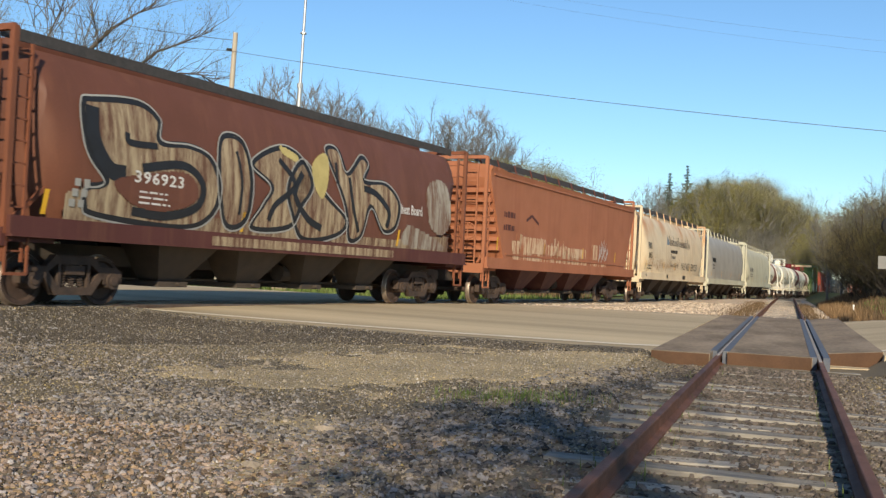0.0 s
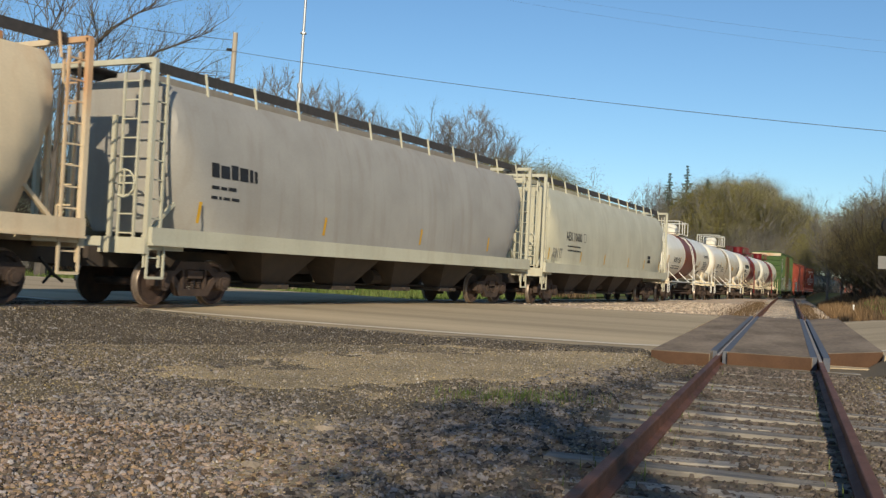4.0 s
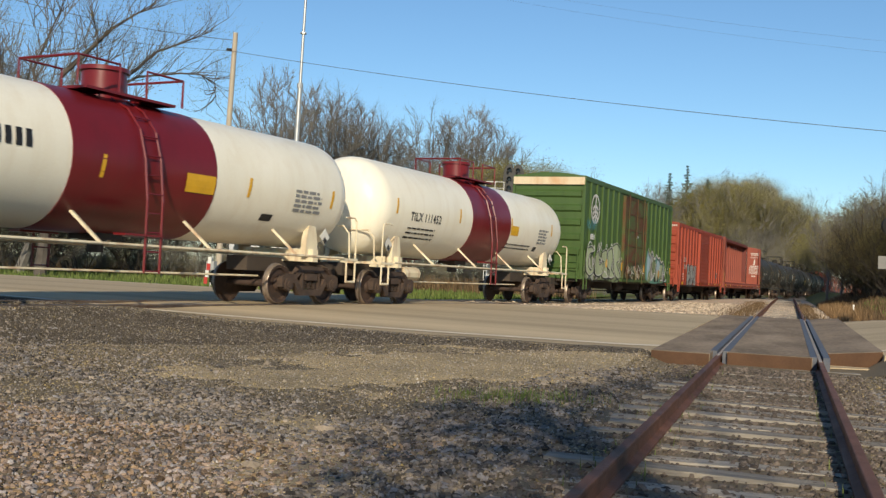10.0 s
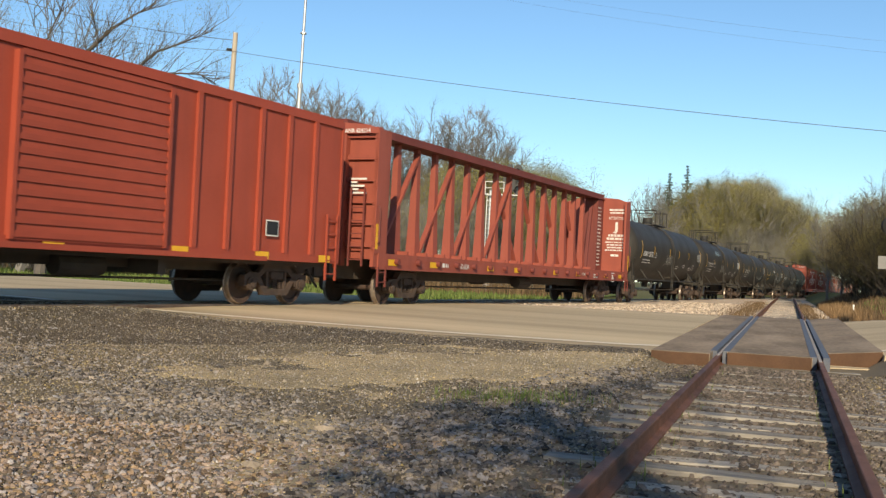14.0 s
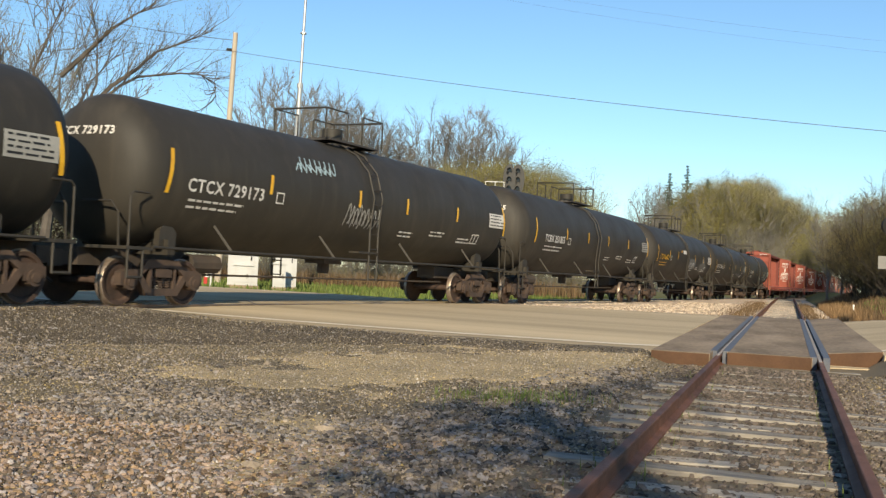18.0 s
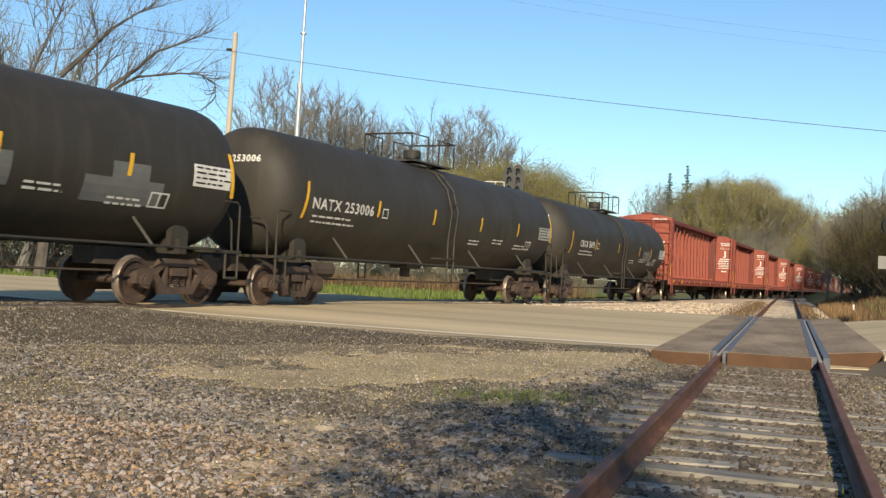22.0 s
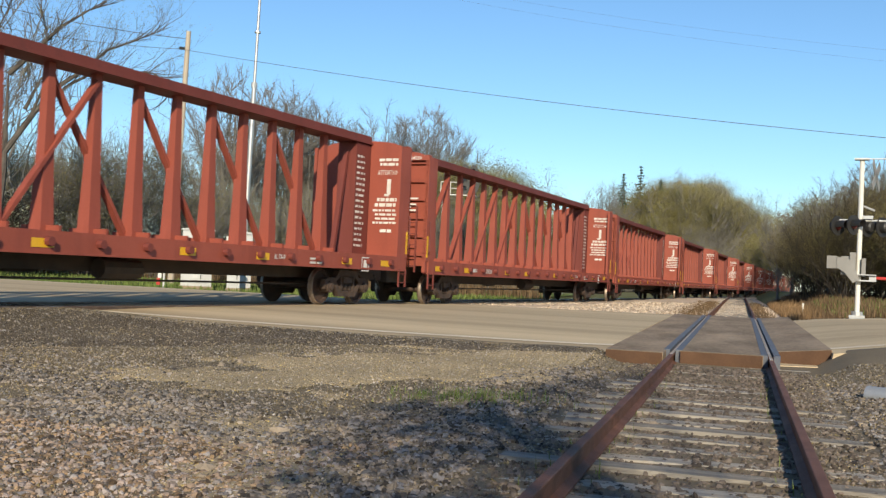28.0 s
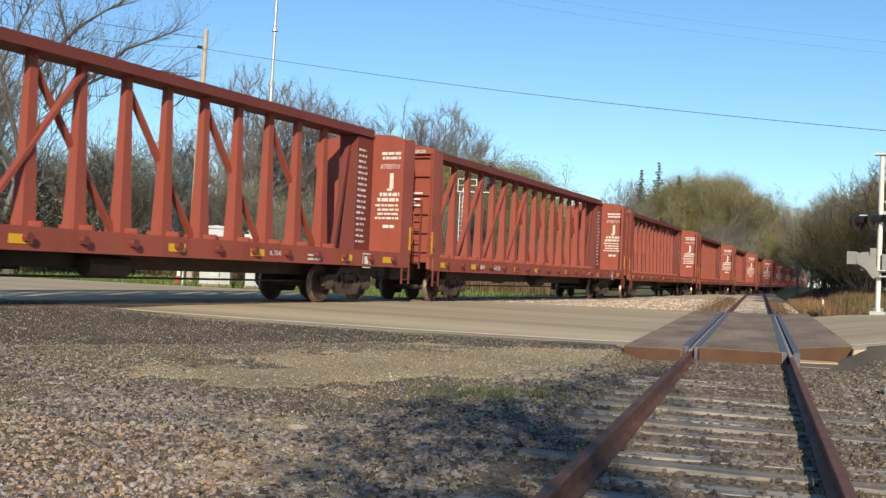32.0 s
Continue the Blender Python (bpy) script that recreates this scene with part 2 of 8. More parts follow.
# ------------------------------------------------------------------ mesh helpers
class Shape:
    """Collects vertices and faces for one mesh."""

    def __init__(self):
        self.v, self.f = [], []

    def add(self, verts, faces):
        k = len(self.v)
        self.v += [tuple(p) for p in verts]
        self.f += [tuple(i + k for i in q) for q in faces]
        return self

    def box(self, x0, x1, y0, y1, z0, z1, m=None, bev=0.0):
        c = [(x, y, z) for x in (x0, x1) for y in (y0, y1) for z in (z0, z1)]
        if m is not None:
            c = [m @ Vector(p) for p in c]
        return self.add(c, [(0, 1, 3, 2), (4, 6, 7, 5), (0, 4, 5, 1), (2, 3, 7, 6), (0, 2, 6, 4), (1, 5, 7, 3)])

    def bar(self, a, b, w, h=None, up=(0, 0, 1)):
        """A square bar from a to b."""
        a, b = Vector(a), Vector(b)
        h = h or w
        d = (b - a).normalized()
        u = Vector(up)
        if abs(d.dot(u)) > 0.95:
            u = Vector((0, 1, 0)) if abs(d.y) < 0.9 else Vector((1, 0, 0))
        r = d.cross(u).normalized()
        u = r.cross(d)
        c = [e + r * (sx * w / 2) + u * (sz * h / 2) for e in (a, b) for sx, sz in ((-1, -1), (1, -1), (1, 1), (-1, 1))]
        return self.add(c, [(3, 2, 1, 0), (4, 5, 6, 7), (0, 1, 5, 4), (1, 2, 6, 5), (2, 3, 7, 6), (3, 0, 4, 7)])

    def tube(self, pts, radii, n=6, cap=True):
        pts = [Vector(p) for p in pts]
        if not isinstance(radii, (list, tuple)):
            radii = [radii] * len(pts)
        k = len(self.v)
        d0 = (pts[1] - pts[0]).normalized()
        u = d0.orthogonal().normalized()
        for i, p in enumerate(pts):
            d = (pts[min(i + 1, len(pts) - 1)] - pts[max(i - 1, 0)]).normalized()
            u = (u - d * u.dot(d))
            u = u.normalized() if u.length > 1e-6 else d.orthogonal().normalized()
            r = d.cross(u)
            for j in range(n):
                a = 2 * math.pi * j / n
                self.v.append(tuple(p + (u * math.cos(a) + r * math.sin(a)) * radii[i]))
        for i in range(len(pts) - 1):
            for j in range(n):
                a, b = k + i * n + j, k + i * n + (j + 1) % n
                self.f.append((a, b, b + n, a + n))
        if cap:
            self.f.append(tuple(k + j for j in reversed(range(n))))
            self.f.append(tuple(k + (len(pts) - 1) * n + j for j in range(n)))
        return self

    def loft(self, rings, cap=True, close=True):
        """Rings of equally many points, joined in order."""
        k, n = len(self.v), len(rings[0])
        for r in rings:
            self.v += [tuple(p) for p in r]
        for i in range(len(rings) - 1):
            for j in range(n if close else n - 1):
                a, b = k + i * n + j, k + i * n + (j + 1) % n
                self.f.append((a, b, b + n, a + n))
        if cap and close:
            self.f.append(tuple(k + j for j in reversed(range(n))))
            self.f.append(tuple(k + (len(rings) - 1) * n + j for j in range(n)))
        return self

    def poly(self, pts):
        return self.add(pts, [tuple(range(len(pts)))])

    def mesh(self, name, material, smooth=False):
        me = bpy.data.meshes.new(name)
        me.from_pydata(self.v, [], self.f)
        me.materials.append(material)
        if smooth:
            me.polygons.foreach_set("use_smooth", [True] * len(me.polygons))
            me.set_sharp_from_angle(angle=radians(38))
        me.update()
        return me


def part(name, shape, material, parent, label="", smooth=False):
    me = shape if isinstance(shape, bpy.types.Mesh) else shape.mesh(name, material, smooth)
    ob = new(name, me)
    ob.parent = parent
    if label:
        ob["label"] = label
    return ob


def thing(name, label, category, m=None, group="", kind="", shape=None, material=None, smooth=False):
    ob = new(name, shape.mesh(name, material, smooth) if shape else None)
    if m is not None:
        ob.matrix_basis = m
    return tagged(ob, label, category, group, kind)


# ------------------------------------------------------------------ the main track's line
S_MIN, S_MAX = -260, 620


def heading(s):
    s = min(max(s, -30.0), 105.0)
    return 0.17941 - 0.0018251 * s - 0.0028070 * s * s / 200 + 0.43618 * (s / 100) ** 3 - 0.21153 * (s / 100) ** 4


line_s = np.arange(S_MIN, S_MAX + 1.0)
line_h = np.array([heading(v) for v in line_s])
_dx, _dy = np.sin(line_h), np.cos(line_h)
line_x = np.concatenate([[0], np.cumsum((_dx[1:] + _dx[:-1]) / 2)])
line_y = np.concatenate([[0], np.cumsum((_dy[1:] + _dy[:-1]) / 2)])
line_x += -13.82 - line_x[-S_MIN]
line_y += 10.68 - line_y[-S_MIN]


def on_line(s, w=0.0, z=0.0):
    """A place w metres to the right of the main track's middle, z above its rail tops, s metres along."""
    a = heading(s)
    x, y = float(np.interp(s, line_s, line_x)), float(np.interp(s, line_s, line_y))
    zz = 0.21 - 0.00242 * min(max(s, -30.0), 120.0)
    return Vector((x + w * math.cos(a), y - w * math.sin(a), zz + z))


def ran(t):
    """How far the train has come at t, from where it is at 16 s."""
    u = t - 16.0
    return 12.7608 * u - 0.00982 * u * u - 0.00019324 * u ** 3


def siding_z(y):
    return float(np.interp(y, [4, 14, 24, 40, 70, 110], [0.0, 0.005, 0.06, 0.16, 0.24, 0.24]))


SX = -0.25  # the siding's middle


# ------------------------------------------------------------------ ground
def grid_sheet(name, xs, ys, fz, material, label, category="ground", kind="structure"):
    sh = Shape()
    for y in ys:
        for x in xs:
            sh.v.append((x, y, fz(x, y)))
    n = len(xs)
    for j in range(len(ys) - 1):
        for i in range(n - 1):
            a = j * n + i
            sh.f.append((a, a + 1, a + n + 1, a + n))
    return thing(name, label, category, kind=kind, shape=sh, material=material, smooth=True)


def spread(lo, hi, near, far):
    """Steps that grow with the distance from the middle."""
    out, v, st = [], 0.0, near
    while v < hi:
        out.append(v)
        v += st
        st = min(st * 1.12, far)
    neg, v, st = [], -near, near
    while v > lo:
        neg.append(v)
        st = min(st * 1.12, far)
        v -= st
    return [lo] + neg[::-1] + out + [hi]


ground = grid_sheet("ground", spread(-1600, 1600, 2.0, 120), spread(-400, 3200, 2.0, 160),
                    lambda x, y: -0.32 + 0.05 * noise.noise((x * 0.15, y * 0.15, 0)), M["earth"], "earth with patchy spring grass around the tracks")


ROAD_X = [-160, -60, -30, -20, -15, -12, -9, -6, -2.6, 0, 1.5, 2.5, 4, 8, 14, 30, 60, 160]
NEAR_Y = [22.5, 19.6, 18.6, 17.9, 16.9, 16.11, 16.08, 16.23, 16.6, 17.4, 17.9, 17.9, 18.0, 18.2, 18.5, 19, 20, 22]
FAR_Y = [36, 34.4, 33.8, 33.4, 33.4, 33.5, 33.8, 34.2, 34.9, 35, 34.5, 33.8, 33.8, 33.9, 34, 34.2, 34.6, 36]
ROAD_Z = [0.15, 0.15, 0.15, 0.15, 0.15, 0.12, 0.08, 0.05, 0.03, 0.05, 0.14, 0.28, 0.38, 0.5, 0.6, 0.7, 0.8, 0.9]


def road_z(x, k):
    """The road's height, k its share of the width from the near edge."""
    z = float(np.interp(x, ROAD_X, ROAD_Z))
    return z + k * max(0.0, 0.13 - z)


def near_y(x):
    return float(np.interp(x, ROAD_X, NEAR_Y))


def far_y(x):
    return float(np.interp(x, ROAD_X, FAR_Y))


def road_strip(name, a, b, lift, material, label, xs=None, thick=0.0):
    """A strip of the road between the shares a and b of its width."""
    sh = Shape()
    xs = xs or [x / 2 for x in range(-80, 81)] + []
    xs = sorted([-160, -100, -60] + [x for x in xs if -60 < x < 60] + [60, 100, 160, SX - 1.71, SX - 1.75, SX + 1.71, SX + 1.75])
    rows = [a + (b - a) * k / 6 for k in range(7)] if b - a > 0.1 else [a, b]
    for x in xs:
        n0, f0 = near_y(x), far_y(x)
        for k in rows:
            z = road_z(x, k) + lift + 0.05 * (1 - (2 * k - 1) ** 2) - 0.035 * max(0.0, 1 - 6 * k)
            if abs(x - SX) < 1.9:
                z = min(z, 0.0) - 0.12 if abs(x - SX) < 1.72 else z
            sh.v.append((x, n0 + (f0 - n0) * k, z))
    n = len(rows)
    for i in range(len(xs) - 1):
        for j in range(n - 1):
            q = i * n + j
            sh.f.append((q, q + n, q + n + 1, q + 1))
    if thick:
        for side in (0, n - 1):
            k = len(sh.v)
            for i in range(len(xs)):
                x, y, z = sh.v[i * n + side]
                sh.v.append((x, y + (-0.05 if side == 0 else 0.05), z - thick))
            for i in range(len(xs) - 1):
                q = (i * n + side, k + i, k + i + 1, (i + 1) * n + side)
                sh.f.append(q if side == 0 else q[::-1])
    return thing(name, label, "road", kind="structure", shape=sh, material=material, smooth=True)


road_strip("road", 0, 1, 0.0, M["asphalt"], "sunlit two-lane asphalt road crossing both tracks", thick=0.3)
road_strip("edge_line", 0.050, 0.064, 0.008, M["paint_line"], "worn white line along the road's edge")
road_strip("edge_line", 0.958, 0.966, 0.006, M["paint_line"], "worn white line along the road's edge")


def fore_z(x, y):
    """The gravel between the camera and the road."""
    d = abs(x - SX)
    z = (-0.195 if d < 1.4 else -0.17) + 0.02 * noise.noise((x * 0.8, y * 0.8, 3.0)) + 0.012 * noise.noise((x * 3, y * 3, 1.0))
    if d > 1.6:
        z -= 0.06 * min((d - 1.6) / 1.5, 1)
    n0 = near_y(x)
    rise = max(0.0, min((y - 10.0) / (n0 - 10.0), 1))
    low = max(0.0, min((d - 1.5) / 0.4, 1))
    top = (float(np.interp(x, ROAD_X, ROAD_Z)) - 0.012) * low - 0.135 * (1 - low)
    z += (top - z) * rise ** 1.6
    side = x - (-13.82 + (y - 10.68) * 0.181)  # to the right of the main line
    k = max(0.0, min((3.6 - side) / 2.4, 1)) * max(0.0, min((y - 2) / 6, 1))
    return z + (0.165 - z) * k * k


grid_sheet("gravel_verge", [-30 + 0.25 * i for i in range(181)], [-6 + 0.25 * i for i in range(112)],
           lambda x, y: fore_z(x, min(y, near_y(x))) - max(0.0, y - near_y(x) - 0.45) * 0.5, M["gravel"], "tan and grey gravel beside the siding")


# ------------------------------------------------------------------ tracks
def rail_mesh(line, name, material):
    """A rail of the usual section along a list of places (top of rail)."""
    sec = [(-0.07, -0.17), (0.07, -0.17), (0.07, -0.155), (0.012, -0.135), (0.012, -0.045), (0.036, -0.03), (0.036, -0.006), (0.03, 0),
           (-0.03, 0), (-0.036, -0.006), (-0.036, -0.03), (-0.012, -0.045), (-0.012, -0.135), (-0.07, -0.155)]
    rings = []
    for i, p in enumerate(line):
        d = (line[min(i + 1, len(line) - 1)] - line[max(i - 1, 0)])
        d.z = 0
        d.normalize()
        r = Vector((d.y, -d.x, 0))
        rings.append([p + r * a + Vector((0, 0, b)) for a, b in sec])
    return Shape().loft(rings).mesh(name, material)


def bed(name, left, right, material, label):
    """A ballast bed between two lines, with sloping sides."""
    sh = Shape()
    rings = []
    for (a, b) in zip(left, right):
        out = (a - b)
        out.z = 0
        out.normalize()
        rings.append([a + out * 1.1 + Vector((0, 0, -0.5)), a, (a + b) / 2 + Vector((0, 0, 0.01)), b, b - out * 1.1 + Vector((0, 0, -0.5))])
    sh.loft(rings, cap=False, close=False)
    sh.f = [q[::-1] for q in sh.f]
    return thing(name, label, "ballast", kind="structure", shape=sh, material=material)


siding = thing("siding_track", "disused siding with rusty rails on grey weathered wooden ties", "railway track", kind="structure")
ys = [-8 + 1.0 * i for i in range(118)]
for side in (-1, 1):
    part("rail", rail_mesh([Vector((SX + side * 0.7545, y, siding_z(y))) for y in ys], "rail", M["rust_rail"]), None, siding, "rusty steel rail")
rng = random.Random(4)
tie_mesh = Shape().box(-1.3, 1.3, -0.11, 0.11, -0.2, 0).mesh("tie", M["tie"])
y = -3.0
while y < 108:
    if not 17.0 < y < 35.2:
        ob = part("tie", tie_mesh, None, siding)
        ob.matrix_basis = pose(SX + rng.uniform(-0.06, 0.06), y + rng.uniform(-0.06, 0.06), siding_z(y) - 0.168 + rng.uniform(-0.022, 0.004),
                               rng.uniform(-2, 2), rng.uniform(-0.5, 0.5), rng.uniform(-3, 3))
    y += 0.54
bed("siding_ballast", [Vector((SX - 1.9, y, siding_z(y) - 0.19)) for y in ys[44:]], [Vector((SX + 1.9, y, siding_z(y) - 0.19)) for y in ys[44:]],
    M["yard"], "tan ballast under the siding beyond the road")

main = thing("main_track", "main line track on a raised ballast bed", "railway track", kind="structure")
ss = [-120 + 4.0 * i for i in range(120)]
for side in (-1, 1):
    part("rail", rail_mesh([on_line(s, side * 0.7545) for s in ss], "rail", M["bright_rail"]), None, main, "worn steel rail")
s = -16.0
while s < 130:
    if s > 24:
        ob = part("tie", tie_mesh, None, main)
        ob.matrix_basis = Matrix.Translation(on_line(s, rng.uniform(-0.05, 0.05), -0.035)) @ pose(0, 0, 0, 0, 0, -math.degrees(heading(s)))
    s += 0.53
bed("main_ballast", [on_line(s, -2.2, -0.05) for s in ss if s > 22], [on_line(s, 2.4, -0.05) for s in ss if s > 22], M["yard"], "tan crushed stone ballast bed of the main line")

# crossing of the siding: timber and rubber panels beside and between the rails
crossing = thing("crossing_panels", "level crossing surface of brown panels with rubber strips along the rails", "level crossing", kind="structure")
for x0, x1, yn in ((SX - 1.75, SX - 0.86, 16.3), (SX - 0.64, SX + 0.64, 16.95), (SX + 0.86, SX + 1.75, 18.2)):
    for k in range(3):
        a, b = yn + (34.8 - yn) * k / 3, yn + (34.8 - yn) * (k + 1) / 3 - 0.02
        sh = Shape()
        za, zb, ti = siding_z(a) + 0.035, siding_z(b) + 0.035, (0.09 if x0 > 0 else 0.0)
        sh.add([(x0, a, za - 0.3), (x1, a, za - 0.3), (x1, b, zb - 0.3), (x0, b, zb - 0.3), (x0, a + 0.02, za), (x1, a + 0.02, za + ti), (x1, b, zb + ti), (x0, b, zb)],
               [(3, 2, 1, 0), (4, 5, 6, 7), (0, 1, 5, 4), (1, 2, 6, 5), (2, 3, 7, 6), (3, 0, 4, 7)])
        part("panel", sh, M["panel"], crossing)
        if k == 0:
            eb = Shape().add([(x, a + dy, z) for dy in (-0.035, 0.015) for x, z in ((x0 + 0.01, za - 0.24), (x1 - 0.01, za - 0.24), (x1 - 0.01, za + ti - 0.006), (x0 + 0.01, za - 0.006))],
                             [(0, 1, 2, 3), (7, 6, 5, 4), (0, 4, 5, 1), (1, 5, 6, 2), (2, 6, 7, 3), (3, 7, 4, 0)])
            part("end_plate", eb, M["panel_edge"], crossing, "rusty brown end plate of a panel")
for side in (-1, 1):
    for w in (-0.095, 0.095):
        rings = [[(SX + side * 0.7545 + w + dx, yy, siding_z(yy) + dz) for dx, dz in ((-0.05, -0.2), (0.05, -0.2), (0.05, 0.042), (-0.05, 0.042))] for yy in (17.0, 24, 30, 34.8)]
        part("rubber_strip", Shape().loft(rings), M["rubber"], crossing, "black rubber strip beside the rail, its sky reflection painted in as blue")
    # worn steel, with its highlight painted in as a pale tan strip
    rings = [[(SX + side * 0.7545 + dx, yy, siding_z(yy) + dz) for dx, dz in ((-0.027, -0.01), (0.027, -0.01), (0.024, 0.004), (-0.024, 0.004))] for yy in (16.6, 20, 24, 30, 34.8)]
    part("worn_rail_head", Shape().loft(rings), M["worn_sheen_head"], crossing, "rail head worn by road tyres, its highlight painted in pale tan")


# ------------------------------------------------------------------ rail cars: shared pieces
# In a car's own space y runs along the train, x towards the siding, and z is the height over the rail tops.
def paint(name, col, dirt=None, rough=0.5, amount=0.6, col2=None, strength=0.5, scale=0.9, blotch=None):
    return mat(name, col, rough, 0.0, col2=col2 or tuple(c * 0.8 for c in col), scale=scale, fine=25, bump=0.08, amount=amount,
               streak=(dirt, strength) if dirt else None, blotch=blotch)


P = dict(
    brown=paint("brown_paint", (0.145, 0.055, 0.032), (0.20, 0.085, 0.045), 0.6, strength=0.35),
    brown_sill=paint("brown_sill_paint", (0.095, 0.030, 0.024), (0.16, 0.07, 0.04), 0.7),
    brown_trim=paint("rusty_brown_trim", (0.22, 0.075, 0.035), (0.12, 0.05, 0.03), 0.7),
    tank_trim=paint("rust_stained_white", (0.80, 0.70, 0.50), (0.36, 0.17, 0.07), 0.55, strength=0.75, scale=2.0),
    orange=paint("faded_orange_paint", (0.38, 0.145, 0.070), (0.26, 0.085, 0.04), 0.7, strength=0.5),
    cream=paint("stained_cream_paint", (0.74, 0.60, 0.405), (0.50, 0.30, 0.15), 0.6, strength=0.35, blotch=((0.50, 0.22, 0.075), 0.75, 2.9, 3.9)),
    grey=paint("grey_paint", (0.40, 0.375, 0.335), (0.28, 0.24, 0.19), 0.55, strength=0.4),
    pale=paint("pale_grey_paint", (0.58, 0.55, 0.42), (0.42, 0.36, 0.24), 0.55, strength=0.35),
    tank_white=paint("tank_white_paint", (0.88, 0.83, 0.70), (0.64, 0.52, 0.35), 0.35, strength=0.22, col2=(0.80, 0.745, 0.61)),
    tank_band=paint("dark_red_band_paint", (0.17, 0.012, 0.016), (0.11, 0.012, 0.014), 0.35),
    rust_band=paint("rust_red_band_paint", (0.20, 0.055, 0.030), (0.13, 0.035, 0.02), 0.5),
    tank_black=paint("tank_black_paint", (0.036, 0.031, 0.024), (0.058, 0.048, 0.036), 0.62, strength=0.5),
    green=paint("green_paint", (0.065, 0.115, 0.028), (0.04, 0.07, 0.02), 0.55, strength=0.5),
    door_rust=paint("rusty_green_paint", (0.065, 0.105, 0.028), (0.12, 0.04, 0.02), 0.7, col2=(0.11, 0.035, 0.018), amount=0.3, scale=1.6, strength=0.8),
    red=paint("faded_red_paint", (0.34, 0.062, 0.032), (0.23, 0.045, 0.026), 0.6, strength=0.4),
    beam=paint("centre_beam_paint", (0.30, 0.073, 0.045), (0.17, 0.04, 0.028), 0.62, strength=0.5),
    beam_dark=paint("weathered_beam_paint", (0.17, 0.040, 0.030), (0.10, 0.03, 0.024), 0.7, strength=0.5),
    under=mat("underframe_steel", (0.045, 0.036, 0.030), 0.85, col2=(0.08, 0.06, 0.045), scale=3, bump=0.2),
    cream_graf=paint("cream_spray", (0.38, 0.31, 0.19), (0.24, 0.17, 0.09), 0.7, strength=0.6),
    grey_graf=paint("grey_spray", (0.36, 0.35, 0.32), None, 0.7),
    mint=paint("mint_spray", (0.42, 0.50, 0.33), None, 0.7),
    teal=paint("teal_spray", (0.13, 0.28, 0.22), None, 0.7),
    sky=paint("pale_blue_spray", (0.35, 0.46, 0.50), None, 0.7),
    grating=mat("walkway_grating", (0.05, 0.045, 0.042), 0.7, 0.3, col2=(0.09, 0.08, 0.075), scale=8),
)

def prism(sh, prof, x0, x1):
    """Extrudes a (y, z) outline from x0 to x1."""
    n = len(prof)
    k = len(sh.v)
    for x in (x0, x1):
        sh.v += [(x, y, z) for y, z in prof]
    sh.f.append(tuple(k + i for i in range(n)))
    sh.f.append(tuple(k + n + i for i in reversed(range(n))))
    for i in range(n):
        j = (i + 1) % n
        sh.f.append((k + i, k + n + i, k + n + j, k + j))
    return sh


def disc_rings(x_r, n=20):
    return [[(x, r * math.cos(2 * math.pi * i / n), r * math.sin(2 * math.pi * i / n)) for i in range(n)] for x, r in x_r]


_w = Shape()
for sgn in (-1, 1):
    rings = disc_rings([(sgn * 0.66, 0.06), (sgn * 0.69, 0.10), (sgn * 0.70, 0.36), (sgn * 0.685, 0.485), (sgn * 0.705, 0.49), (sgn * 0.715, 0.46),
                        (sgn * 0.80, 0.455), (sgn * 0.82, 0.44), (sgn * 0.81, 0.37), (sgn * 0.765, 0.34), (sgn * 0.77, 0.16), (sgn * 0.83, 0.13), (sgn * 0.84, 0.02)])
    _w.loft(rings if sgn > 0 else [r[::-1] for r in rings])
_w.tube([(-0.7, 0, 0), (0.7, 0, 0)], 0.085, 10)
for i in range(3):  # bearing cap bolts make the turning visible
    a = 2 * math.pi * i / 3
    _w.box(0.83, 0.86, 0.07 * math.cos(a) - 0.02, 0.07 * math.cos(a) + 0.02, 0.07 * math.sin(a) - 0.02, 0.07 * math.sin(a) + 0.02)
WHEELSET = _w.mesh("wheelset", M["wheel"], True)
WHEELSET.materials.append(M["tread"])
for pl_ in WHEELSET.polygons:  # the rolled rim shines
    if math.hypot(pl_.center.y, pl_.center.z) > 0.43 and abs(pl_.center.x) > 0.70:
        pl_.material_index = 1
_b = Shape().box(-1.0, 1.0, -0.2, 0.2, 0.5, 0.74).box(-0.25, 0.25, -0.28, 0.28, 0.74, 0.84)
BOLSTER = _b.mesh("truck", M["truck"])
SIDE_FRAME = {}
SPRINGS = {}
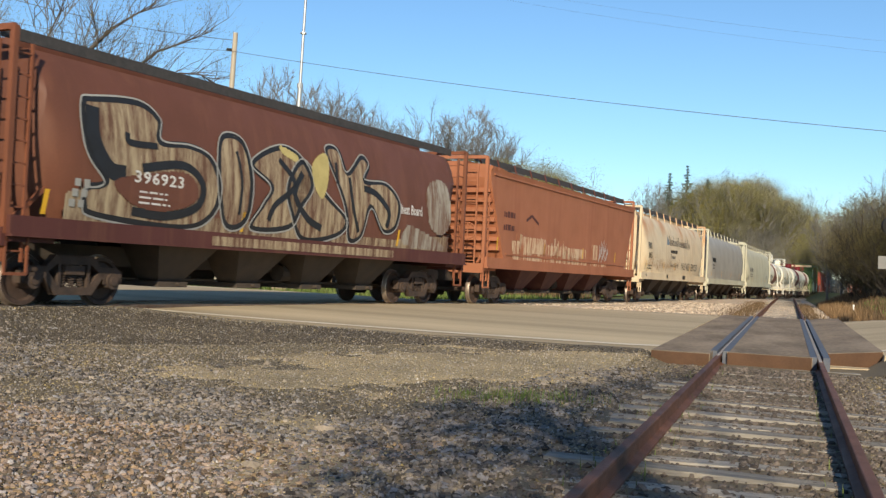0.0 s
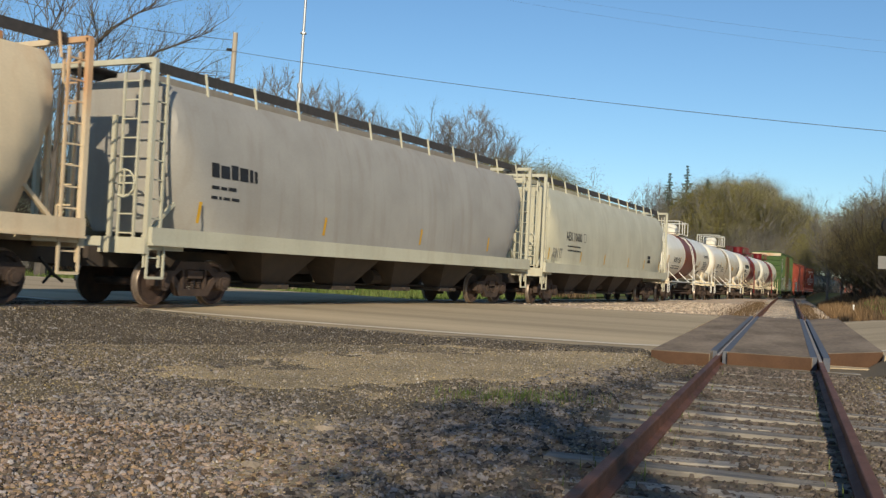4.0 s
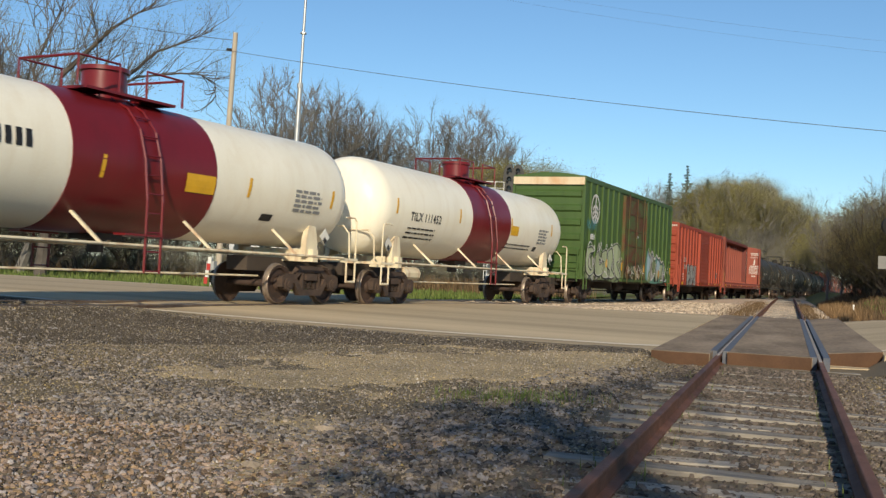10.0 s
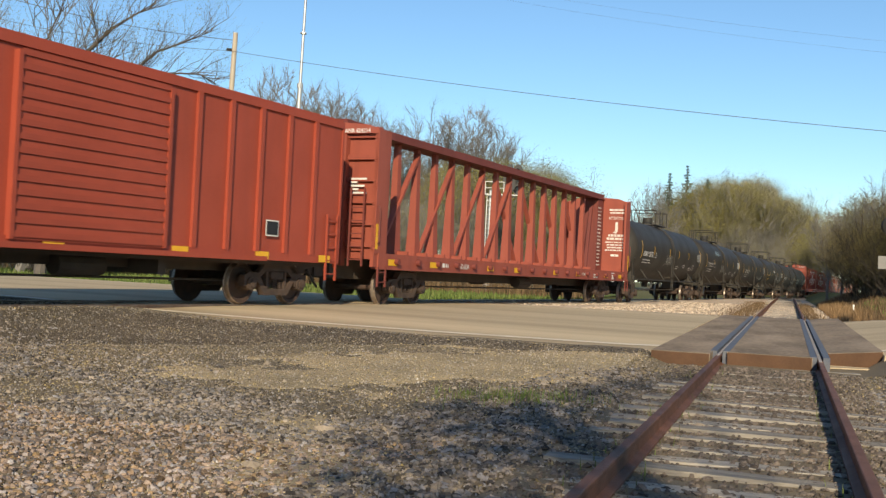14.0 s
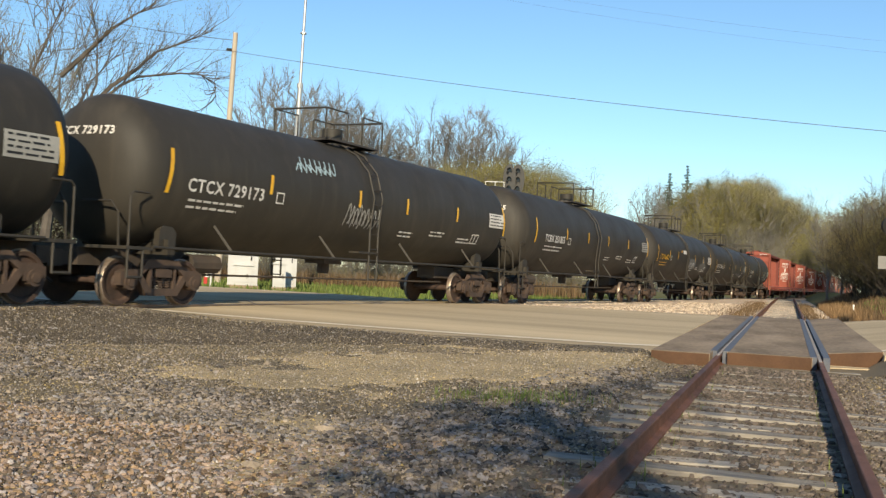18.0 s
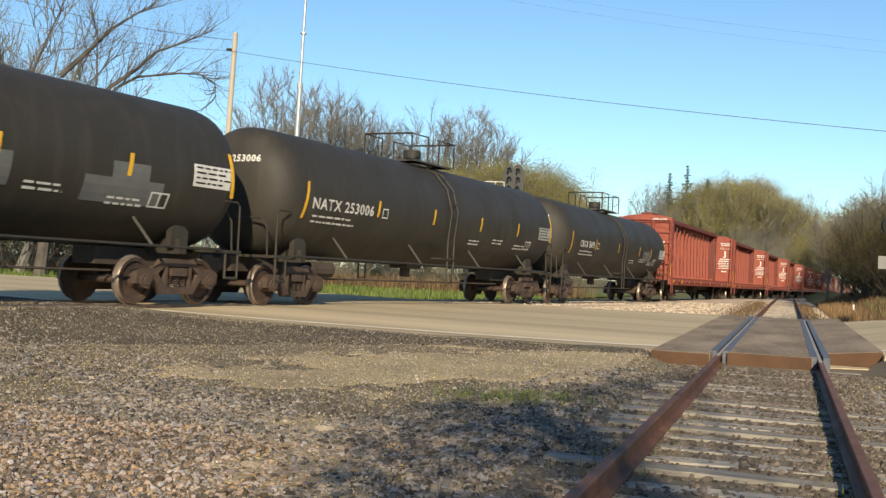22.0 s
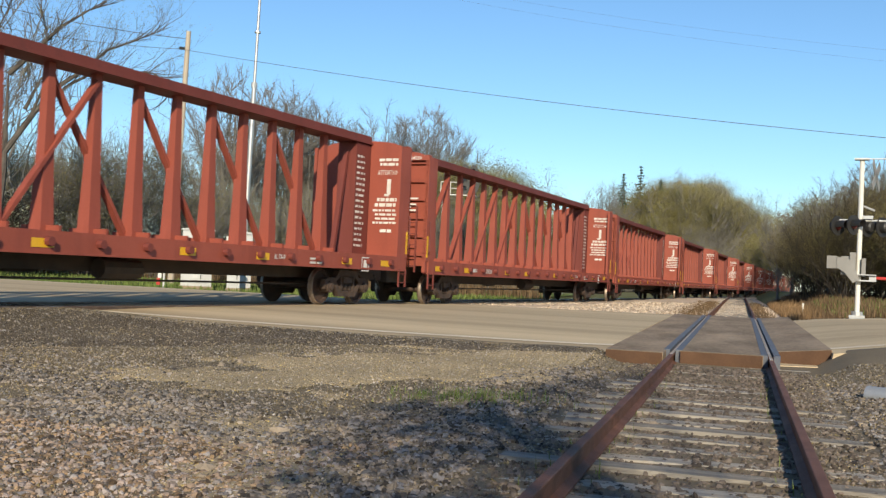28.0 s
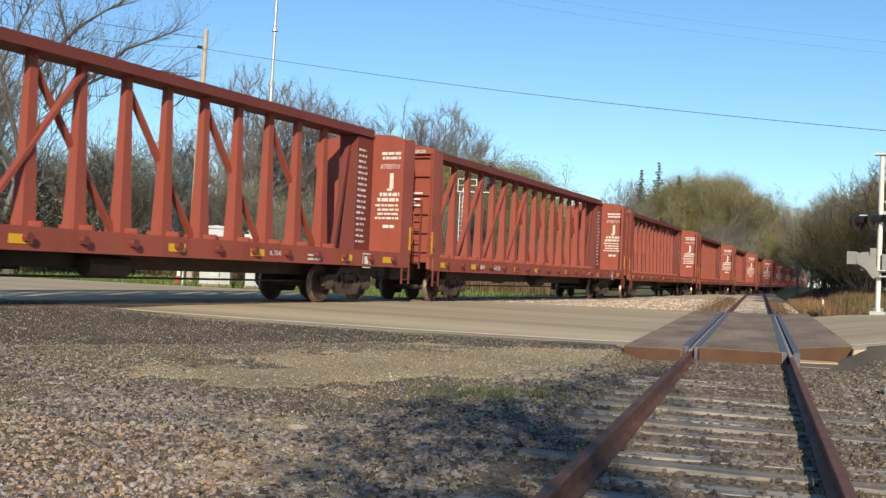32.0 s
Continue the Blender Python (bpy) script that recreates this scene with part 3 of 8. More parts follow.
for sgn in (-1, 1):
    sh = Shape()
    for prof in ([(-1.12, 0.40), (-1.12, 0.64), (-0.98, 0.70), (-0.60, 0.70), (-0.42, 0.90), (0.42, 0.90), (0.60, 0.70), (0.98, 0.70), (1.12, 0.64), (1.12, 0.40),
                  (0.70, 0.40), (0.66, 0.54), (0.38, 0.74), (-0.38, 0.74), (-0.66, 0.54), (-0.70, 0.40)],
                 [(-0.70, 0.56), (-0.56, 0.60), (-0.34, 0.34), (0.34, 0.34), (0.56, 0.60), (0.70, 0.56), (0.42, 0.20), (-0.42, 0.20)],
                 [(-0.36, 0.34), (-0.30, 0.34), (-0.30, 0.76), (-0.36, 0.76)], [(0.30, 0.34), (0.36, 0.34), (0.36, 0.76), (0.30, 0.76)]):
        prism(sh, prof, sgn * 0.92, sgn * 1.08)
    for yy in (-0.89, 0.89):
        sh.tube([(sgn * 0.88, yy, 0.455), (sgn * 1.12, yy, 0.455)], 0.15, 12)
        sh.tube([(sgn * 1.12, yy, 0.455), (sgn * 1.15, yy, 0.455)], 0.09, 8)
    sh.box(min(sgn * 0.95, sgn * 1.10), max(sgn * 0.95, sgn * 1.10), -0.22, 0.22, 0.56, 0.72)
    SIDE_FRAME[sgn] = sh.mesh("side_frame", M["truck"])
    sp = Shape()
    for yy in (-0.2, 0.0, 0.2):
        pts = [(sgn * 1.0 + 0.045 * math.cos(i * 1.05), yy + 0.07 * math.sin(i * 1.05), 0.34 + 0.23 * i / 30) for i in range(31)]
        sp.tube(pts, 0.016, 5)
    SPRINGS[sgn] = sp.mesh("spring_nest", M["truck"])

CARS = []      # (thing, place of its middle along the train at 16 s)
WHEELS = []    # (wheelset, its pose under its truck, place along the train)


def trucks(car, centre, s_mid):
    for y0 in (-centre, centre):
        tr = part("truck", BOLSTER, None, car, "rusty cast steel truck")
        tr.matrix_basis = pose(0, y0, 0)
        for sgn in (-1, 1):
            part("side_frame", SIDE_FRAME[sgn], None, tr)
            part("spring_nest", SPRINGS[sgn], None, tr)
        for dy in (-0.89, 0.89):
            ws = part("wheelset", WHEELSET, None, tr, "steel wheels on an axle")
            ws.matrix_basis = pose(0, dy, 0.455)
            WHEELS.append((ws, dy, s_mid + y0))


def couplers(car, half):
    for sgn in (-1, 1):
        sh = Shape().box(-0.11, 0.11, min(sgn * (half - 1.2), sgn * (half - 0.12)), max(sgn * (half - 1.2), sgn * (half - 0.12)), 0.74, 0.98)
        sh.box(-0.17, 0.15, min(sgn * (half - 0.3), sgn * (half + 0.06)), max(sgn * (half - 0.3), sgn * (half + 0.06)), 0.70, 1.02)
        part("coupler", sh, P["under"], car, "rusty knuckle coupler")
    pts = [(0.45, half - 0.7, 0.8), (0.42, half - 0.35, 0.5), (0.3, half - 0.05, 0.38)]
    part("air_hose", Shape().tube(pts, 0.03, 6), M["black"], car, "black rubber air hose")
    pts = [(-0.3 - 0.15 * k, -half + 0.02 + 0.35 * k, 0.38 + 0.12 * k + 0.09 * k * k) for k in range(3)]
    part("air_hose", Shape().tube(pts, 0.03, 6), M["black"], car, "black rubber air hose")


def flat_text(body, size, mat_, car, y, z, surf, name="lettering", label="", squeeze=1.0, off=0.012, slant=0.0, wide=0.0, bold=0.02):
    """Words on a car's side, starting at y, on the surface x = surf(z)."""
    cu = bpy.data.curves.new("words", "FONT")
    cu.body, cu.size, cu.resolution_u, cu.offset = body, size, 2, bold * size
    cu.space_character = 1.12 if wide else 1.0
    tmp = bpy.data.objects.new("words", cu)
    me = bpy.data.meshes.new_from_object(tmp)
    bpy.data.objects.remove(tmp)
    if wide:
        squeeze = wide / max(v.co.x for v in me.vertices)
    for v in me.vertices:
        yy, zz = y + v.co.x * squeeze + slant * v.co.y, z + v.co.y
        v.co = (surf(zz) + off, yy, zz)
    me.materials.clear()
    me.materials.append(mat_)
    ob = new(name, me)
    ob.parent = car
    if label:
        ob["label"] = label
    return ob


def side_rects(rects, mat_, car, surf, name, label="", off=0.01):
    """Flat rectangles (y0, y1, z0, z1) laid on the side."""
    sh = Shape()
    for y0, y1, z0, z1 in rects:
        n = max(1, int(abs(z1 - z0) / 0.12))
        for k in range(n):
            a, b = z0 + (z1 - z0) * k / n, z0 + (z1 - z0) * (k + 1) / n
            sh.add([(surf(a) + off, y0, a), (surf(a) + off, y1, a), (surf(b) + off, y1, b), (surf(b) + off, y0, b)], [(0, 1, 2, 3)])
    return part(name, sh, mat_, car, label)


def small_print(car, y, z, surf, mat_, rows=3, width=1.2, h=0.07, gap=0.13, seed=1, name="stencil"):
    """Unreadable stencilling as short bars."""
    r = random.Random(seed)
    rects = []
    for k in range(rows):
        yy, end = y, y + width * r.uniform(0.75, 1)
        while yy < end:
            w = r.uniform(0.08, 0.3)
            rects.append((yy, min(yy + w, end), z - k * gap - h * 0.5, z - k * gap + h * 0.5 * r.uniform(0.6, 1)))
            yy += w + 0.05
    ob = side_rects(rects, mat_, car, surf, name)
    ob["kind"] = "stuff"
    return ob


def stroke(sh, pts, width, surf, off):
    """A brush stroke along (y, z) points."""
    out = []
    for i in range(len(pts) - 1):
        (a, b), (c, d) = pts[i], pts[i + 1]
        n = max(1, int(math.hypot(c - a, d - b) / 0.12))
        out += [(a + (c - a) * k / n, b + (d - b) * k / n) for k in range(n)]
    out.append(pts[-1])
    k0 = len(sh.v)
    for i, (y, z) in enumerate(out):
        y0, z0 = out[max(i - 1, 0)]
        y1, z1 = out[min(i + 1, len(out) - 1)]
        l = math.hypot(y1 - y0, z1 - z0) or 1
        ny, nz = -(z1 - z0) / l * width / 2, (y1 - y0) / l * width / 2
        for sg in (1, -1):
            sh.v.append((surf(z + sg * nz) + off, y + sg * ny, z + sg * nz))
    for i in range(len(out) - 1):
        a = k0 + 2 * i
        sh.f.append((a, a + 1, a + 3, a + 2))


def smooth_line(pts, n=6, closed=False):
    """A rounded line through points."""
    q = [Vector((*p, 0)) for p in pts]
    out = []
    m = len(q)
    for i in range(m if closed else m - 1):
        p0, p1, p2, p3 = (q[(i - 1) % m] if closed or i else q[0]), q[i], q[(i + 1) % m], (q[(i + 2) % m] if closed or i + 2 < m else q[-1])
        for k in range(n):
            t = k / n
            v = 0.5 * ((2 * p1) + (p2 - p0) * t + (2 * p0 - 5 * p1 + 4 * p2 - p3) * t * t + (3 * p1 - p0 - 3 * p2 + p3) * t ** 3)
            out.append((v.x, v.y))
    out.append(out[0] if closed else (q[-1].x, q[-1].y))
    return out


def inside(poly, y, z):
    hit = False
    for i in range(len(poly)):
        (a, b), (c, d) = poly[i], poly[i - 1]
        if (b > z) != (d > z) and y < (c - a) * (z - b) / (d - b) + a:
            hit = not hit
    return hit


def fill(sh, poly, surf, off, cell=0.06):
    ys_, zs_ = [p[0] for p in poly], [p[1] for p in poly]
    ny, nz = int((max(ys_) - min(ys_)) / cell) + 1, int((max(zs_) - min(zs_)) / cell) + 1
    for j in range(nz):
        z = min(zs_) + j * cell
        run = None
        for i in range(ny + 1):
            y = min(ys_) + i * cell
            ok = i < ny and inside(poly, y + cell / 2, z + cell / 2)
            if ok and run is None:
                run = y
            if not ok and run is not None:
                sh.add([(surf(z) + off, run, z), (surf(z) + off, y, z), (surf(z + cell) + off, y, z + cell), (surf(z + cell) + off, run, z + cell)], [(0, 1, 2, 3)])
                run = None


def graffiti(car, surf, shapes, body_mat, edge_mat, rim_mat, name="graffiti", label="", off=0.012, rim=0.05, edge=0.16, cell=0.06):
    """Closed shapes: a dark edge, a filled body and a light rim round all."""
    e, f, r = Shape(), Shape(), Shape()
    for pts in shapes:
        line = smooth_line(pts, 6, True)
        fill(f, line, surf, off, cell)
        stroke(e, line, edge, surf, off + 0.004)
        cy, cz = sum(p[0] for p in pts) / len(pts), sum(p[1] for p in pts) / len(pts)
        grow = []
        for y, z in line:
            l = math.hypot(y - cy, z - cz) or 1
            grow.append((y + (y - cy) / l * edge * 0.55, z + (z - cz) / l * edge * 0.55))
        stroke(r, grow, rim, surf, off + 0.008)
    g = part(name, f, body_mat, car, label)
    part("outline", e, edge_mat, g)
    part("rim", r, rim_mat, g)
    return g


def ladder(sh, x, y, z0, z1, width=0.4, rungs=7, axis="y"):
    for sg in (-1, 1):
        d = (0, sg * width / 2) if axis == "y" else (sg * width / 2, 0)
        sh.bar((x + d[0], y + d[1], z0), (x + d[0], y + d[1], z1), 0.045)
    for k in range(rungs):
        z = z0 + (z1 - z0) * (k + 0.5) / rungs
        d = (0, width / 2) if axis == "y" else (width / 2, 0)
        sh.bar((x - d[0], y - d[1], z), (x + d[0], y + d[1], z), 0.028)


def reflectors(car, ys_, z, surf, w=0.09, h=0.42, name="reflector", lean=0.05):
    for y in ys_:
        sh = Shape()
        n = 4
        for k in range(n):
            a, b = z + h * k / n, z + h * (k + 1) / n
            ya, yb = y + lean * k / n, y + lean * (k + 1) / n
            sh.add([(surf(a) + 0.012, ya, a), (surf(a) + 0.012, ya + w, a), (surf(b) + 0.012, yb + w, b), (surf(b) + 0.012, yb, b)], [(0, 1, 2, 3)])
        part(name, sh, M["yellow"], car, "yellow reflective strip")


def brake_rig(car, half, mat_):
    """Brake cylinder, reservoir and rods under the frame."""
    sh = Shape().tube([(0.5, 0.4, 0.72), (0.5, 1.5, 0.72)], 0.2, 10).tube([(-0.5, -1.2, 0.75), (-0.5, -0.3, 0.75)], 0.16, 10)
    sh.tube([(0.35, -half + 3.4, 0.5), (0.35, half - 3.4, 0.5)], 0.025, 5)
    part("brake_gear", sh, mat_, car, "brake cylinder and rods")


def start_car(name, label, category, a, b, group=""):
    car = thing(name, label, category, group=group)
    mid = (a + b) / 2
    CARS.append((car, mid))
    return car, mid, (b - a) / 2


# ------------------------------------------------------------------ covered hoppers
def hopper_side(z):
    """How far a rounded hopper's side stands out at height z."""
    return float(np.interp(z, [0.5, 1.3, 1.6, 2.0, 2.5, 3.0, 3.5, 3.9, 4.15, 4.3, 4.42, 4.48], [1.45, 1.53, 1.57, 1.6, 1.6, 1.56, 1.48, 1.36, 1.24, 1.1, 0.8, 0.3]))


def covered_hopper(label, a, b, skin, sill, trim, group, curved=True, pods=4, top=4.45, board=4.7, bracket=None, brackets=True):
    car, mid, half = start_car("covered_hopper", label, "rail car", a, b, group)
    L = half - 0.75
    # hull: the bottom edge climbs towards the ends as a slope sheet
    us = [0, 0.06, 0.14, 0.25, 0.4, 0.55, 0.7, 0.8, 0.89, 0.95, 1.0]
    side = hopper_side if curved else (lambda z: 1.56 if z < top - 0.16 else (1.62 if z < top - 0.05 else 1.3))
    cuts = [(-L + 0.6, 3.7), (-L + 0.7, 3.35), (-L + 1.0, 2.7), (-L + 1.45, 2.0), (-L + 1.9, 1.42), (-L * 0.5, 1.42), (0, 1.42), (L * 0.5, 1.42), (L - 1.9, 1.42), (L - 1.45, 2.0),
            (L - 1.0, 2.7), (L - 0.7, 3.35), (L - 0.6, 3.7)]
    if not curved:
        cuts = [(-L + 0.15, 4.0), (-L + 0.35, 3.6), (-L + 0.8, 2.7), (-L + 1.45, 1.5), (-L * 0.5, 1.42), (0, 1.42), (L * 0.5, 1.42), (L - 1.45, 1.5), (L - 0.8, 2.7), (L - 0.35, 3.6), (L - 0.15, 4.0)]
    rings = []
    for i, (y, zb) in enumerate(cuts):
        end = (i in (0, len(cuts) - 1)) and curved
        low_ = 1.42 if curved else zb
        zs = [low_ + (top - low_) * u for u in us]
        k = 0.97 if end else 1.0
        r = [((side(z) * k - (0.5 * max(0.0, zb - z) if curved else 0)) if n < len(zs) - 1 else 0.25, y, z) for n, z in enumerate(zs)]
        rings.append(r + [(-x, y, z) for x, y, z in r[::-1]])
    hull = part("body", Shape().loft([r[::-1] for r in rings]), skin, car, "", True)
    # side sills, end frames and floor
    for sg in (-1, 1):
        part("side_sill", Shape().box(min(sg * 1.5, sg * 1.62), max(sg * 1.5, sg * 1.62), -L, L, 1.19, 1.5).box(min(sg * 1.45, sg * 1.66), max(sg * 1.45, sg * 1.66), -L, L, 1.16, 1.2), sill, car)
    part("centre_sill", Shape().box(-0.35, 0.35, -half + 0.45, half - 0.45, 0.72, 1.1), P["under"], car)
    for sg in (-1, 1):
        e = Shape().box(-1.5, 1.5, min(sg * (L - 1.0), sg * (L + 0.05)), max(sg * (L - 1.0), sg * (L + 0.05)), 1.08, 1.2)
        e.box(-1.52, 1.52, min(sg * (L - 0.05), sg * (L + 0.08)), max(sg * (L - 0.05), sg * (L + 0.08)), 1.0, 1.3)
        part("end_platform", e, sill, car)
        posts = Shape()
        for x in (-1.48, 1.48):
            posts.bar((x, sg * L, 1.2), (x, sg * L, board - 0.08), 0.1)
        posts.bar((-1.48, sg * L, board - 0.1), (1.48, sg * L, board - 0.1), 0.1)
        for x in (-0.55, 0.55):
            posts.bar((x, sg * L, 1.2), (x, sg * L, 3.6), 0.08)
        posts.bar((1.2, sg * (L - 0.2), 1.3), (1.2, sg * (L - 1.2), 2.2), 0.07)
        part("end_frame", posts, trim, car, "end posts and cross bar")
        lad = Shape()
        ladder(lad, 1.44, sg * (L - 0.2), 0.75, board - 0.3, 0.38, 10)
        ladder(lad, 1.0, sg * (L + 0.05), 1.2, board - 0.3, 0.4, 9, "x")
        part("end_ladder", lad, trim, car, "steel ladder")
        step = Shape().bar((1.5, sg * (L - 0.02), 1.15), (1.5, sg * (L - 0.02), 0.55), 0.04).bar((1.5, sg * (L - 0.45), 1.15), (1.5, sg * (L - 0.45), 0.55), 0.04).bar((1.5, sg * (L - 0.02), 0.56), (1.5, sg * (L - 0.45), 0.56), 0.05)
        part("stirrup_step", step, trim, car)
    # running boards, roof trough with hatches
    for sg in (-1, 1):
        rb = Shape().box(min(sg * 0.62, sg * 1.02), max(sg * 0.62, sg * 1.02), -L + 0.1, L - 0.1, board - 0.03, board)
        rb.box(min(sg * 1.0, sg * 1.03), max(sg * 1.0, sg * 1.03), -L + 0.1, L - 0.1, board - 0.2, board + 0.0)
        part("running_board", rb, P["grating"], car, "dark grated walkway along the roof")
        br = Shape().bar((sg * 1.05, 0, board + 0.02), (sg * (1.14 if curved else 1.2), 0, board - 0.46), 0.05, 0.025).mesh("board_bracket", bracket or trim)
        n = int(2 * L / 1.55)
        for k in range(n + 1 if brackets else 0):
            y = -L + 0.3 + (2 * L - 0.6) * k / n
            part("board_bracket", br, None, car).matrix_basis = pose(0, y, 0)
    part("roof_hatch", Shape().box(-0.38, 0.38, -L + 0.9, L - 0.9, top - 0.05, top + 0.16), skin, car, "long roof hatch cover")
    # discharge gates
    span = 2 * (L - 3.3)
    for k in range(pods):
        c = -span / 2 + span * (k + 0.5) / pods
        w = span / pods * 0.5 - 0.16
        for sx in (-1, 1):
            pts_t = [(sx * 0.3, c - w, 1.42), (sx * 1.5, c - w, 1.42), (sx * 1.5, c + w, 1.42), (sx * 0.3, c + w, 1.42)]
            pts_b = [(sx * 0.36, c - w * 0.32, 0.46), (sx * 0.86, c - w * 0.32, 0.46), (sx * 0.86, c + w * 0.32, 0.46), (sx * 0.36, c + w * 0.32, 0.46)]
            if sx < 0:
                pts_t, pts_b = pts_t[::-1], pts_b[::-1]
            part("hopper_pocket", Shape().loft([pts_b, pts_t]), P["under"] if curved else P["brown_sill"], car, "tapered discharge pocket")
        gate = Shape().box(-0.95, 0.95, c - w * 0.4, c + w * 0.4, 0.36, 0.47).tube([(-1.05, c + 0.1, 0.42), (1.05, c + 0.1, 0.42)], 0.035, 6)
        part("discharge_gate", gate, P["under"], car)
    trucks(car, half - 2.6, mid)
    couplers(car, half)
    brake_rig(car, half, P["under"])
    wheel = Shape().tube([(0.95 + 0.26 * math.cos(q * 0.524), -L - 0.1, 2.3 + 0.26 * math.sin(q * 0.524)) for q in range(13)], 0.02, 5).bar((0.7, -L - 0.1, 2.3), (1.2, -L - 0.1, 2.3), 0.03).bar((0.95, -L - 0.1, 2.05), (0.95, -L - 0.1, 2.55), 0.03)
    part("hand_brake_wheel", wheel, trim, car)
    return car, L, side


HOPPERS = "covered hoppers in the train"
covered_hopper("dark brown covered hopper passing out of view", -222.2, -203.85, P["brown"], P["brown_sill"], P["brown_trim"], HOPPERS, board=4.6, brackets=False)
h1, L1, s1 = covered_hopper("dark brown covered hopper with a large cream and black graffiti piece", -203.85, -186.2, P["brown"], P["brown_sill"], P["brown_trim"], HOPPERS, pods=4, board=4.6, brackets=False)
m1 = -195.4  # the middle of the painted side
bare = set(h1.children)


WORN = mat("worn_cream_spray", (0.40, 0.315, 0.195), 0.75, col2=(0.125, 0.062, 0.038), scale=2.0, fine=14, amount=0.34, stretch=(1, 3.5, 0.4))
WORN_GREY = mat("worn_grey_spray", (0.36, 0.33, 0.27), 0.75, col2=(0.16, 0.09, 0.06), scale=2.0, fine=14, amount=0.3, stretch=(1, 3.5, 0.4))
PEEL = mat("peeling_cream_spray", (0.60, 0.44, 0.28), 0.8, col2=(0.36, 0.13, 0.06), scale=1.8, fine=10, amount=0.2, stretch=(1, 3.0, 0.5))


def rel(mid, pts):
    return [(y - mid, z) for y, z in pts]


band = [(-6.6, 1.5), (-6.62, 1.95), (-6.1, 2.1), (-4.0, 1.75), (-2.0, 1.8), (0.0, 1.72), (2.0, 1.7), (4.5, 1.72), (7.3, 1.95), (7.35, 1.5)]
low = Shape()
fill(low, band, s1, 0.010, 0.04)
part("graffiti_band", low, WORN, h1, "worn cream spray along the lower side")
graffiti(h1, s1, [
    [(-6.24, 3.54), (-5.93, 3.65), (-4.87, 3.74), (-4.41, 3.48), (-4.42, 3.09), (-3.63, 3.12), (-3.03, 2.96), (-2.74, 2.42), (-2.94, 1.83), (-3.73, 1.53), (-5.87, 1.61), (-6.2, 1.79), (-6.18, 2.07), (-5.87, 2.14),
     (-5.74, 2.26), (-6.08, 2.58), (-6.24, 2.98)],
    [(-2.69, 3.33), (-2.32, 3.51), (-1.92, 3.35), (-1.73, 2.69), (-1.8, 1.91), (-2.17, 1.63), (-2.56, 1.77), (-2.75, 2.58)],
    [(-1.69, 3.0), (-0.66, 3.48), (0.12, 3.3), (0.48, 2.74), (0.05, 2.23), (-0.36, 1.75), (-1.64, 1.66), (-1.28, 2.21), (-1.02, 2.59)],
    [(-0.44, 2.65), (0.2, 3.27), (0.99, 2.6), (1.91, 2.09), (1.59, 1.68), (0.27, 1.51), (-0.24, 2.03)],
    [(1.16, 3.58), (1.67, 3.74), (1.99, 3.19), (2.69, 3.67), (3.0, 3.5), (2.75, 3.07), (3.74, 3.12), (4.41, 2.7), (4.26, 2.04), (3.65, 1.9), (3.0, 2.48), (2.68, 1.74), (2.13, 1.61), (1.88, 2.38)]],
    WORN, M["ink"], P["grey_graf"], label="cream graffiti letters with black shading and a white rim", edge=0.12, rim=0.035, cell=0.04)
for line, w in (([(-6.05, 3.5), (-6.05, 2.95), (-5.7, 2.45), (-5.3, 2.4)], 0.3), ([(-4.5, 3.0), (-5.2, 2.98), (-5.25, 3.15)], 0.12), ([(-4.9, 2.55), (-3.8, 2.72), (-3.25, 2.4), (-3.4, 1.95), (-4.2, 1.72), (-5.1, 1.75)], 0.16),
                ([(-0.75, 3.2), (-0.2, 2.7), (-0.9, 2.2), (-1.1, 1.85)], 0.14), ([(0.1, 3.0), (-0.2, 2.5), (0.3, 2.0), (0.9, 1.8)], 0.16), ([(2.05, 3.1), (2.2, 2.4), (2.5, 1.8)], 0.12), ([(2.7, 2.9), (3.3, 2.8), (3.9, 2.4), (3.8, 2.0)], 0.16),
                ([(-2.2, 3.2), (-2.05, 2.6), (-2.1, 1.9)], 0.08), ([(1.5, 3.4), (1.5, 2.9)], 0.1)):
    ink_in = Shape()
    stroke(ink_in, smooth_line(line, 5), w, s1, 0.024)
    part("graffiti_shading", ink_in, M["ink"], h1)
side_rects([(-6.55 + 0.2 * a + 0.05 * b, -6.42 + 0.2 * a + 0.05 * b, 1.72 + 0.18 * b, 1.85 + 0.18 * b) for a in range(2) for b in range(3)], P["grey_graf"], h1, s1, "graffiti_check", "pale sprayed squares", 0.026)
hole = Shape()
fill(hole, smooth_line([(-5.55, 2.25), (-4.97, 2.42), (-3.81, 2.59), (-3.4, 2.35), (-3.49, 2.02), (-4.19, 1.81), (-4.93, 1.83), (-5.38, 2.01)], 6, True), s1, 0.028, 0.03)
part("lettering_panel", hole, P["brown"], h1)
flat_text("396923", 0.3, M["letter"], h1, -5.1, 2.28, s1, "car_number", "cream car number", 0.9, 0.034, wide=1.3)
small_print(h1, -4.95, 2.12, lambda z: s1(z) + 0.02, M["letter"], 3, 0.9, 0.04, 0.1, 3)
fx = Shape()
fill(fx, smooth_line([(0.52, 3.26), (1.07, 3.57), (1.19, 3.2), (0.92, 2.5), (0.57, 2.75)], 6, True), s1, 0.022, 0.03)
YELLOW_SPRAY = mat("yellow_spray", (0.56, 0.45, 0.17), 0.7)
part("graffiti_flash", fx, YELLOW_SPRAY, h1, "pale yellow sprayed shape")
fx = Shape()
fill(fx, smooth_line([(-0.67, 3.52), (-0.05, 3.38), (-0.11, 3.23), (-0.58, 3.35)], 4, True), s1, 0.022, 0.03)
